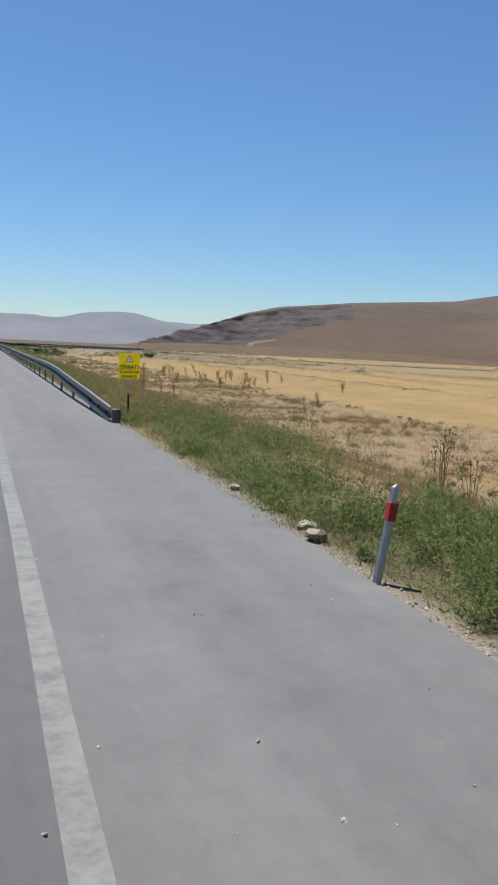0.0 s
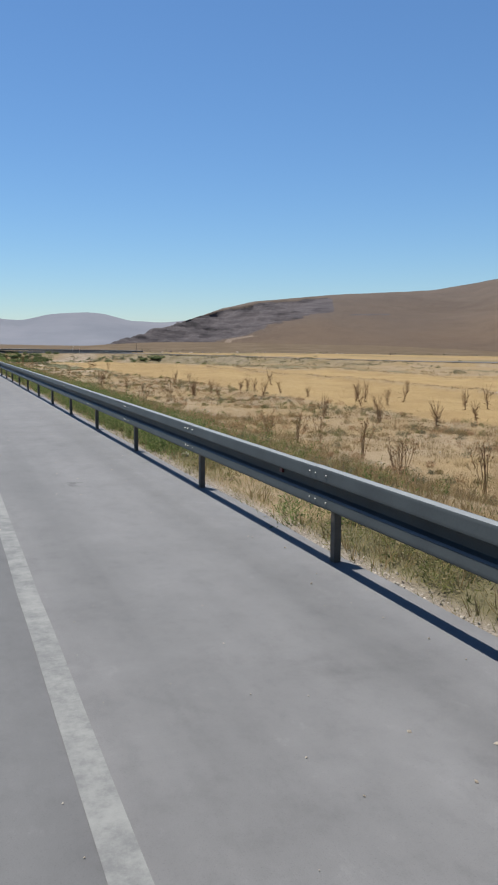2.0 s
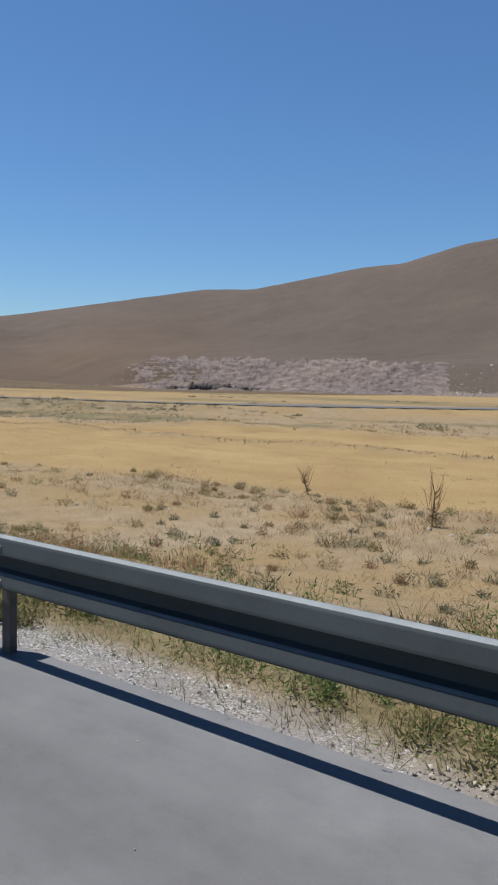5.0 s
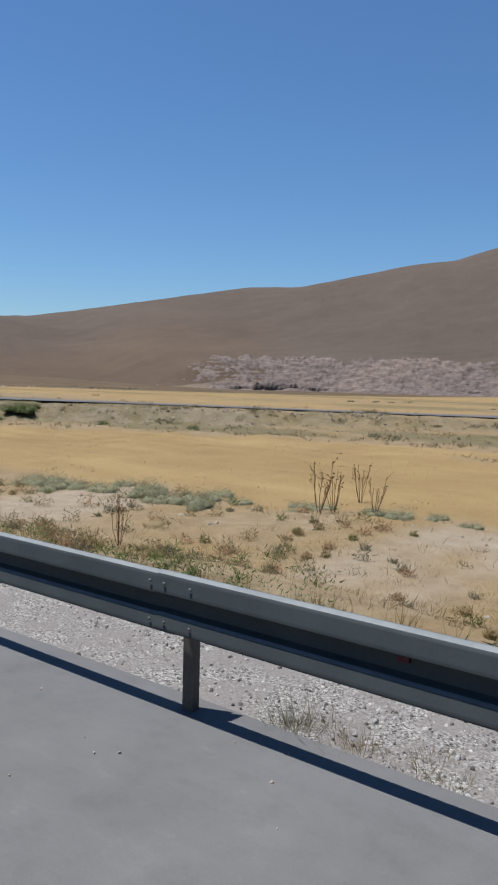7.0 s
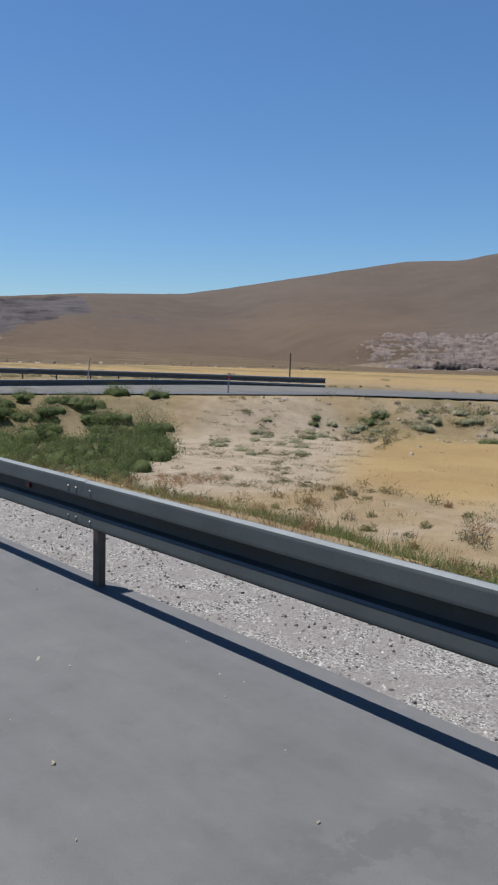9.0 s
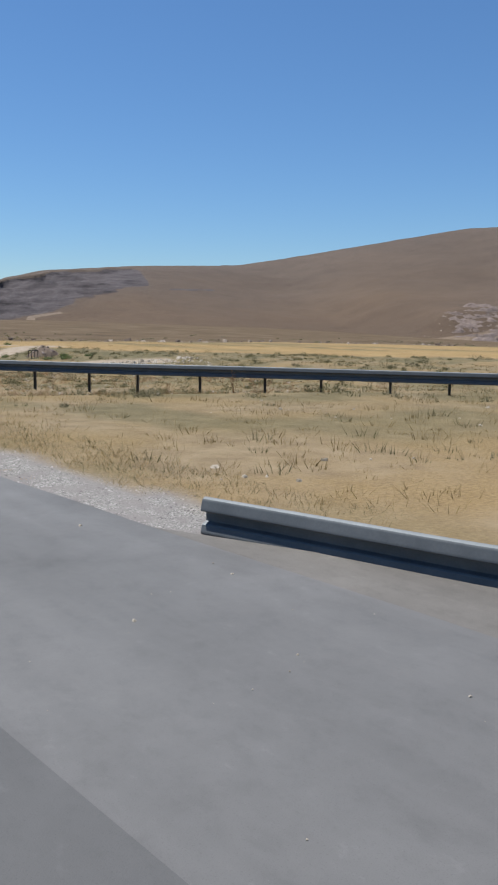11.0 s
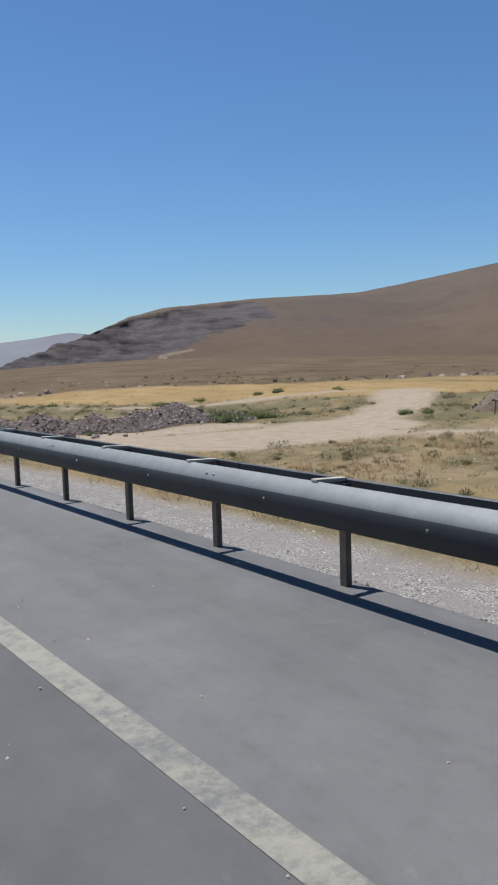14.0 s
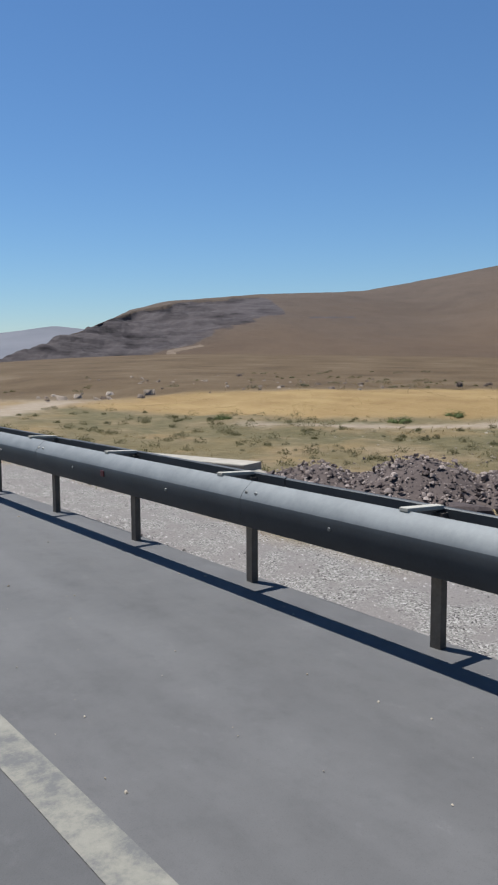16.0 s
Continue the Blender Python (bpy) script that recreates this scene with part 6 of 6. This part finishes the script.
    chip_field(x, y, ground_z(x, y) + 0.05, np.clip(RNG.lognormal(-1.0, 0.55, len(x)), 0.12, 1.1), stone_material("rim_rocks", (0.06, 0.043, 0.034), (0.12, 0.094, 0.076), (0.25, 0.21, 0.175)), "rim_rocks", "rows of broken rocks along the far rim of the stubble")
    # stones and brown stalks over the rough ground behind the double rail
    x, y = scatter(2600, 1, 40, 236, 312, lambda x, y: bare(x, y) * (0.25 + 0.75 * step(0.45, 0.56, fbm(x * 0.2, y * 0.2, 187))))
    chip_field(x, y, ground_z(x, y), np.clip(RNG.lognormal(-3.0, 0.6, len(x)), 0.02, 0.2), FIELD_STONE, "field_stones", "pale stones strewn over rough ground behind the double rail")
    u, v = scatter(2600, 3, 42, 232, 304, lambda x, y: bare(x, y) * step(0.46, 0.58, fbm(x * 0.17, y * 0.17, 188)))
    stuff("dry_weeds", *blades(u, v, 18, 0.42, 0.14, 0.8, 0.014, None, True), THISTLE, "dry brown stalks on rough ground behind the double rail", "weeds")
    u, v = scatter(6000, 2, 34, 228, 304, lambda x, y: bare(x, y) * step(0.38, 0.5, fbm(x * 0.24, y * 0.24, 189)))
    stuff("dry_grass", *blades(u, v, 10, 0.2, 0.24, 1.0, 0.014, None, True), STRAW, "straw grass tufts on rough ground behind the double rail", "grass")
    x, y = RNG.uniform(-3.5, 3.1, 2400), RNG.uniform(2, 325, 2400)
    off = rail_x(y) - 3.2
    chip_field(x * 0.5 + 1.55 + off, y, np.full(2400, 0.005), np.clip(RNG.lognormal(-4.9, 0.5, 2400), 0.004, 0.02), FIELD_STONE, "pebbles", "stray pebbles lying on the asphalt")


make_gravel()


def make_stone_bank():
    x, y = scatter(5200, 34, 52, 268, 290, lambda x, y: np.exp(-(line_gap(x, y, [(38.5, 285.5), (41.5, 281.5), (46, 275)]) / 1.3) ** 2) * 0.5)
    lift = 0.55 * np.exp(-(line_gap(x, y, [(38.5, 285.5), (41.5, 281.5), (46, 275)]) / 1.0) ** 2)
    chip_field(x, y, ground_z(x, y) + lift, np.clip(RNG.lognormal(-2.1, 0.45, len(x)), 0.05, 0.35), FIELD_STONE, "stone_bank", "low bank of broken brown stones beside the dirt track")


make_stone_bank()


def make_heap():
    """A heap of quarry rubble: a mound of earth with stones over it."""
    heap = thing("rubble_heap", "long heap of purplish grey quarry rubble on dusty ground", "rubble heap", pose(20, 319, 0))
    peaks = ((25.4, 321.4, 1.75, 4.4), (21.5, 319.8, 1.4, 3.9), (17.7, 318.9, 1.4, 3.6), (14.5, 321.2, 1.6, 3.6), (12.2, 324.0, 1.0, 3.1), (10.8, 327.8, 0.65, 2.6), (28.9, 319.2, 0.9, 2.7))

    def high(x, y):
        h = np.zeros(np.shape(x))
        for px, py, ph, pr in peaks:
            h = np.maximum(h, ph * np.clip(1 - np.hypot(x - px, (y - py) * 1.15) / pr, 0, 1) ** 0.85)
        return h * (0.85 + 0.3 * fbm(x * 0.8, y * 0.8, 171))

    gx, gy = np.meshgrid(np.linspace(7.5, 33.5, 90), np.linspace(313, 331, 60), indexing="ij")
    h = high(gx, gy)
    z = ground_z(gx, gy) - 0.08 + h * 0.92 + (fbm(gx * 2.2, gy * 2.2, 173, 3) - 0.5) * 0.3 * (h > 0.02)
    me = fast_mesh("mound", np.stack([gx - 20, gy - 319, z], -1).reshape(-1, 3), grid_faces(90, 60), stone_material("rubble_earth", (0.068, 0.053, 0.049), (0.068, 0.053, 0.049), (0.072, 0.056, 0.051)))
    part("mound", me, heap, "bare brown earth and grit of the heap")
    kinds = [shard_mesh(i, RUBBLE) for i in range(14)]
    n = 0
    while n < 290:
        x, y = RNG.uniform(8.5, 31.5), RNG.uniform(313.5, 327)
        hh = float(high(np.float64(x), np.float64(y)))
        if hh < 0.04 and RNG.random() > 0.06:
            continue
        size = float(np.clip(RNG.lognormal(-1.85, 0.6), 0.1, 0.65))
        st = part("stone", kinds[RNG.integers(14)], heap, at=pose(x - 20, y - 319, float(ground_z(x, y)) + hh * 0.92 + size * 0.12, RNG.uniform(-60, 60), RNG.uniform(-60, 60), RNG.uniform(0, 360)))
        st.scale = (size * RNG.uniform(1.0, 2.0), size, size * RNG.uniform(0.5, 0.9))
        n += 1
    m = 22000
    x, y = RNG.uniform(8, 33, m), RNG.uniform(313, 331, m)
    hh = high(x, y)
    k = (hh > 0.03) | (RNG.random(m) < 0.02)
    x, y, hh = x[k], y[k], hh[k]
    chips = chip_field(x - 20, y - 319, ground_z(x, y) + hh * 0.92 + 0.03, np.clip(RNG.lognormal(-3.2, 0.65, len(x)), 0.02, 0.16), RUBBLE, "grit", "small broken stones of the heap")
    chips.parent = heap
    del chips["category"]
    return heap



def make_small_mound():
    """A low mound of spoil with stones on it, beside the trestle."""
    m = thing("spoil_mound", "low brown mound of spoil with broken stones", "mound", pose(43.4, 304.2, 0))
    gx, gy = np.meshgrid(np.linspace(-2.2, 2.2, 34), np.linspace(-2.2, 2.2, 34), indexing="ij")
    rise = lambda x, y: 1.35 * np.clip(1 - np.hypot(x, y) / 2.0, 0, 1) ** 0.7 * (0.75 + 0.5 * fbm(x * 0.9 + 40, y * 0.9, 190))
    z = ground_z(gx + 43.4, gy + 304.2) - 0.06 + rise(gx, gy) + (fbm(gx * 2.5 + 9, gy * 2.5, 191, 3) - 0.5) * 0.25
    part("earth", fast_mesh("earth", np.stack([gx, gy, z], -1).reshape(-1, 3), grid_faces(34, 34), stone_material("spoil_earth", (0.1, 0.074, 0.056), (0.1, 0.074, 0.056), (0.105, 0.078, 0.06))), m)
    kinds = [shard_mesh(40 + i, RUBBLE) for i in range(6)]
    for i in range(70):
        a, q = RNG.uniform(0, 6.28), 2.1 * math.sqrt(RNG.random())
        x, y, size = math.cos(a) * q, math.sin(a) * q, float(np.clip(RNG.lognormal(-1.8, 0.5), 0.1, 0.45))
        h = float(ground_z(x + 43.4, y + 304.2)) + float(rise(np.float64(x), np.float64(y)))
        st = part("stone", kinds[i % 6], m, at=pose(x, y, h, RNG.uniform(-50, 50), RNG.uniform(-50, 50), RNG.uniform(0, 360)))
        st.scale = (size * 1.3, size, size * 0.8)


make_heap()
make_small_mound()
for x, y, size, seed in ((12.2, 317.0, 1.2, 31), (13.2, 315.6, 0.75, 32), (14.6, 316.2, 0.62, 33), (10.2, 318.6, 0.7, 34), (14.3, 314.3, 0.55, 35), (15.5, 313.4, 0.45, 36), (17.4, 312.8, 0.35, 37), (11.4, 315.8, 0.55, 38), (9.4, 320.5, 0.5, 39), (13.9, 317.2, 0.5, 40)):
    b = new("boulder", rock_mesh(seed, 3, 0.75, RUBBLE, "boulder"))
    b.matrix_basis = pose(x, y, float(ground_z(x, y)) + size * 0.2, random.uniform(-15, 15), random.uniform(-15, 15), random.uniform(0, 360)) @ Matrix.Diagonal((size * 1.2, size, size, 1))
    tagged(b, "big pale grey boulder lying before the rubble heap", "boulder", "boulders by the heap")
for x, y, size, seed in ((3.5, 9.6, 0.26, 41), (3.62, 10.1, 0.2, 42), (3.55, 12.4, 0.16, 43), (3.95, 52.3, 0.18, 44), (11.9, 153.2, 0.3, 45), (9.5, 154.0, 0.25, 46), (8.6, 156.5, 0.22, 47), (4.3, 187.9, 0.22, 48), (-0.2, 296.2, 0.17, 49), (0.1, 296.9, 0.14, 50), (-0.75, 298.6, 0.12, 51), (-0.2, 299.4, 0.12, 52)):
    b = new("stone", rock_mesh(seed, 2, 0.65, DARK_RUBBLE if y > 290 else FIELD_STONE, "stone"))
    b.matrix_basis = pose(x, y, float(ground_z(x, y)) + size * 0.2, 0, 0, random.uniform(0, 360)) @ Matrix.Diagonal((size * 1.3, size, size, 1))
    tagged(b, "rough pale stone lying on the verge", "stone", "loose stones on the verge")

# ---- signs and posts ----


def lettering(text, size, at, parent, mat, label):
    cu = bpy.data.curves.new("text", "FONT")
    cu.body, cu.size, cu.align_x, cu.align_y, cu.extrude, cu.offset = text, size, "CENTER", "CENTER", 0.001, size * 0.03
    cu.materials.append(mat)
    ob = new("lettering", cu)
    ob.parent = parent
    ob.matrix_basis = at
    return tagged(ob, label)


def warning_sign():
    x, y = 3.82, 22.25
    sign = thing("warning_sign", "yellow roadworks warning board with black capitals on a thin pole", "road sign", pose(x, y, float(ground_z(x, y)), 0, 0, 6))
    g = -float(ground_z(x, y))
    b0, b1 = 0.93 + g, 1.56 + g
    mid = (b0 + b1) / 2
    corners = lambda r: [(math.sin(a) * r, mid + 0.165 + math.cos(a) * r) for a in (0, 2.094, 4.189)]
    bm = bmesh.new()
    for loop in ([(-0.27, b0), (0.27, b0), (0.27, b1), (-0.27, b1)], corners(0.085)):
        vs = [bm.verts.new((a, -0.034, b)) for a, b in loop]
        for a, b in zip(vs, vs[1:] + vs[:1]):
            bm.edges.new((a, b))
    bmesh.ops.triangle_fill(bm, use_beauty=True, edges=bm.edges[:])
    out = bmesh.ops.extrude_face_region(bm, geom=bm.faces[:])
    bmesh.ops.translate(bm, vec=(0, 0.004, 0), verts=[v for v in out["geom"] if isinstance(v, bmesh.types.BMVert)])
    board = part("board", finish(bm, "board", YELLOW_SIGN), sign)
    c = corners(0.087)
    film = mesh_of("triangle", [(a, y, b) for y in (-0.033, -0.031) for a, b in c], [(0, 1, 2), (5, 4, 3), (0, 3, 4, 1), (1, 4, 5, 2), (2, 5, 3, 0)], WHITE_FILM)
    part("triangle", film, board, "white field of the warning triangle")
    c = corners(0.1)
    for (ax, az), (bx, bz) in zip(c, c[1:] + c[:1]):
        part("rim", finish(rod((ax, -0.037, az), (bx, -0.037, bz), 0.009, None, 5), "rim", RED_PLASTIC), board, "red edge of the warning triangle")
    part("pole", finish(rod((0, 0, -0.1), (0, 0, b1 - 0.05), 0.012), "pole", WHITE_PLASTIC), sign)
    part("sleeve", finish(rod((0, 0, -0.05), (0, 0, 0.62), 0.028, 0.026, 10), "sleeve", BLACK_PAINT), sign, "black sleeve round the foot of the pole")
    up = pose(0, -0.0385, 0, 90, 0, 0)
    for text, size, h in (("D\u0130KKAT !", 0.115, -0.02), ("\u0130\u015e MAK\u0130NASI", 0.082, -0.145), ("\u00c7IKAB\u0130L\u0130R", 0.082, -0.25)):
        lettering(text, size, pose(0, -0.0385, mid + h, 90, 0, 0), board, BLACK_PAINT, "black painted capitals")
    for h in (-0.085, -0.305):
        part("rule", finish(box(0.5, 0.004, 0.008, (0, -0.037, mid + h)), "rule", BLACK_PAINT), board)
    part("mark", finish(box(0.014, 0.003, 0.05, (0, -0.042, mid + 0.175)), "mark", BLACK_PAINT), board)
    part("mark", finish(box(0.014, 0.003, 0.014, (0, -0.042, mid + 0.138)), "mark", BLACK_PAINT), board)


warning_sign()


def delineator(x, y, h, lean, label, width=0.1, red=True):
    z = float(ground_z(x, y))
    d = thing("delineator_post", label, "road post", pose(x, y, z, lean * 0.3, lean, 10), "delineator posts")
    bm = bmesh.new()
    prof = [(-width / 2, 0.012), (-width / 2 + 0.012, -0.014), (0, -0.022), (width / 2 - 0.012, -0.014), (width / 2, 0.012), (0, 0.004)]
    lo = [bm.verts.new((a, b, -0.08)) for a, b in prof]
    hi = [bm.verts.new((a * 0.92, b, h + (0.03 if abs(a) < 0.01 else 0.0))) for a, b in prof]
    for i in range(6):
        j = (i + 1) % 6
        bm.faces.new((lo[i], lo[j], hi[j], hi[i]))
    bm.faces.new(hi)
    bm.faces.new(lo[::-1])
    part("stake", finish(bm, "stake", WHITE_PLASTIC), d)
    if not red:
        return
    band = finish(box(width * 0.96, 0.05, 0.15, (0, 0.0, h - 0.2), 0.004), "band", RED_PLASTIC)
    part("band", band, d, "red reflective band")


delineator(3.44, 8.15, 0.8, 8, "leaning white plastic road post with a red band", 0.085)
delineator(25.2, 201.4, 1.0, 3, "slim white road post with a red band")
delineator(26.0, 215.9, 1.35, 7, "tall plain leaning white road post beside the guard rail", 0.1, False)


def chevron_sign():
    x, y = 0.70, 262.2
    z = float(ground_z(x, y))
    s = thing("chevron_sign", "narrow red and white striped hazard panel on a brown pole", "road sign", pose(x, y, z, 0, 0, 4))
    part("pole", finish(rod((0, 0.02, -0.1), (0, 0.02, 2.4 - z), 0.024, None, 10), "pole", POST_STEEL), s)
    w, lo, hi = 0.23, 1.4 - z, 2.46 - z
    panel = part("panel", finish(box(w, 0.01, hi - lo, (0, -0.012, (lo + hi) / 2), 0.003), "panel", WHITE_PLASTIC), s)
    hgt = hi - lo
    for pts in (((-0.5, 0.99), (0.48, 0.99), (-0.5, 0.71)), ((0.5, 0.64), (-0.46, 0.4), (0.5, 0.16)), ((-0.5, 0.32), (-0.5, 0.01), (0.46, 0.01))):
        v = [(a * w, -0.019, lo + b * hgt) for a, b in pts] + [(a * w, -0.016, lo + b * hgt) for a, b in pts]
        part("stripe", mesh_of("stripe", v, [(0, 1, 2), (0, 3, 4, 1), (1, 4, 5, 2), (2, 5, 3, 0)], RED_PLASTIC), panel, "red slanting stripe")


chevron_sign()


def stake(x, y, h, label):
    z = float(ground_z(x, y))
    p = new("wooden_pole", finish(rod((0, 0, -0.2), (0.02, 0, h), 0.06, 0.045, 9), "wooden_pole", WOOD))
    p.matrix_basis = pose(x, y, z)
    tagged(p, label, "pole")


stake(38.8, 211.0, 2.6, "thin weathered wooden pole beyond the side road")


def mast():
    m = thing("radio_mast", "slender lattice radio mast on the hill's crest", "mast", pose(1074, 477, 195))
    bm = bmesh.new()
    for k in range(3):
        a = k * 2.094
        rod((math.cos(a) * 1.0, math.sin(a) * 1.0, -3), (math.cos(a) * 0.7, math.sin(a) * 0.7, 52), 0.22, 0.2, 6, bm)
    part("legs", finish(bm, "legs", ZINC_DULL), m)
    bm = bmesh.new()
    for i in range(17):
        for k in range(3):
            a, b = k * 2.094, (k + 1) * 2.094
            z = i * 3.0
            rod((math.cos(a) * 0.95, math.sin(a) * 0.95, z), (math.cos(b) * 0.9, math.sin(b) * 0.9, z + 3), 0.1, None, 5, bm)
    part("lattice", finish(bm, "lattice", ZINC_DULL), m)
    part("antenna", finish(rod((0, 0, 51), (0, 0, 57), 0.15, 0.1, 6), "antenna", ZINC_DULL), m)


mast()

# ---- culvert ----


def culvert():
    c = thing("culvert_headwall", "pale concrete culvert headwall beside the embankment", "culvert", pose(2.5, 318.9, -2.2, 0, 0, math.degrees(math.atan2(-6.3, 2.4)) + 90))
    part("wall", finish(box(0.5, 10.4, 1.7, (0, 1.8, 0.85), 0.03), "wall", CONCRETE), c)
    part("coping", finish(box(0.66, 10.6, 0.2, (0, 1.8, 1.78), 0.03), "coping", CONCRETE), c)
    bm = bmesh.new()
    out = [(0, 1.75), (2.6, 0.75), (2.6, -0.3), (0, -0.3)]
    for sx in (-0.2, 0.2):
        for yy, zz in out:
            bm.verts.new((sx, -3.5 - yy, zz))
    v = list(bm.verts)
    for i in range(4):
        j = (i + 1) % 4
        bm.faces.new((v[i], v[j], v[4 + j], v[4 + i]))
    bm.faces.new(v[0:4])
    bm.faces.new(v[7:3:-1])
    bmesh.ops.bevel(bm, geom=bm.edges[:], offset=0.02, segments=1, affect="EDGES")
    part("wing_wall", finish(bm, "wing_wall", CONCRETE), c, "sloping concrete wing wall")


culvert()


def lean_to():
    z = float(ground_z(41.2, 302.2))
    t = thing("trestle", "small dark wooden trestle standing on the scrub", "trestle", pose(41.2, 302.2, z, 0, 0, 30))
    part("top", finish(box(1.5, 0.5, 0.12, (0, 0, 0.95), 0.02), "top", WOOD), t)
    for a, b in ((-0.6, -0.2), (-0.6, 0.2), (0.6, -0.2), (0.6, 0.2)):
        part("leg", finish(rod((a * 1.1, b * 1.3, -0.1), (a, b, 0.92), 0.05, 0.05, 6), "leg", WOOD), t)


lean_to()

# ---- litter on the verge ----


def bottle():
    z = float(ground_z(3.86, 127.8))
    b = thing("plastic_bottle", "crushed clear plastic bottle with a turquoise label", "bottle", pose(3.86, 127.8, z + 0.035, 90, 0, 65))
    clear = varied("clear_plastic", (0.4002, 0.4135, 0.4202), (0.5003, 0.5136, 0.5203), 10.0, 0.15)
    teal = varied("turquoise_label", (0.0334, 0.2334, 0.2668), (0.0667, 0.3335, 0.3468), 10.0, 0.4)
    bm = bmesh.new()
    prof = [(0.0, -0.11), (0.03, -0.11), (0.035, -0.09), (0.032, -0.03), (0.035, 0.03), (0.03, 0.07), (0.014, 0.1), (0.013, 0.12), (0.0, 0.12)]
    rings = [[bm.verts.new((r * math.cos(k * 0.5236), r * math.sin(k * 0.5236), h)) for k in range(12)] for r, h in prof[1:-1]]
    for a, c in zip(rings, rings[1:]):
        for k in range(12):
            bm.faces.new((a[k], a[(k + 1) % 12], c[(k + 1) % 12], c[k]))
    bm.faces.new(rings[0][::-1])
    bm.faces.new(rings[-1])
    part("body", finish(bm, "body", clear, True), b)
    part("label", finish(rod((0, 0, -0.02), (0, 0, 0.035), 0.037, 0.037, 14), "label", teal), b, "turquoise paper label")
    part("cap", finish(rod((0, 0, 0.115), (0, 0, 0.135), 0.016, 0.016, 10), "cap", WHITE_PLASTIC), b)


def wrapper(x, y, mat, size, label):
    bm = bmesh.new()
    bmesh.ops.create_icosphere(bm, subdivisions=3, radius=size)
    for v in bm.verts:
        v.co *= 0.7 + 1.1 * abs(noise.noise(v.co * (1.6 / size) + Vector((x, y, 0)))) + 0.6 * noise.noise(v.co * (4.5 / size))
        v.co.z *= 0.6
    w = new("wrapper", finish(bm, "wrapper", mat))
    w.matrix_basis = pose(x, y, float(ground_z(x, y)) + size * 0.35)
    tagged(w, label, "litter")


bottle()
wrapper(3.5, 126.0, RED_PLASTIC, 0.044, "crumpled red plastic wrapper on the gravel")
wrapper(3.7, 125.9, DARK_RUBBLE, 0.055, "dark crumpled rag on the gravel")
plank = new("plank", finish(box(0.06, 0.72, 0.012, (0, 0, 0), 0.003), "plank", CONCRETE))
plank.matrix_basis = pose(3.4, 165.4, 0.01, 2, 3, -11)
tagged(plank, "narrow whitish plank lying on the gravel edge", "plank")
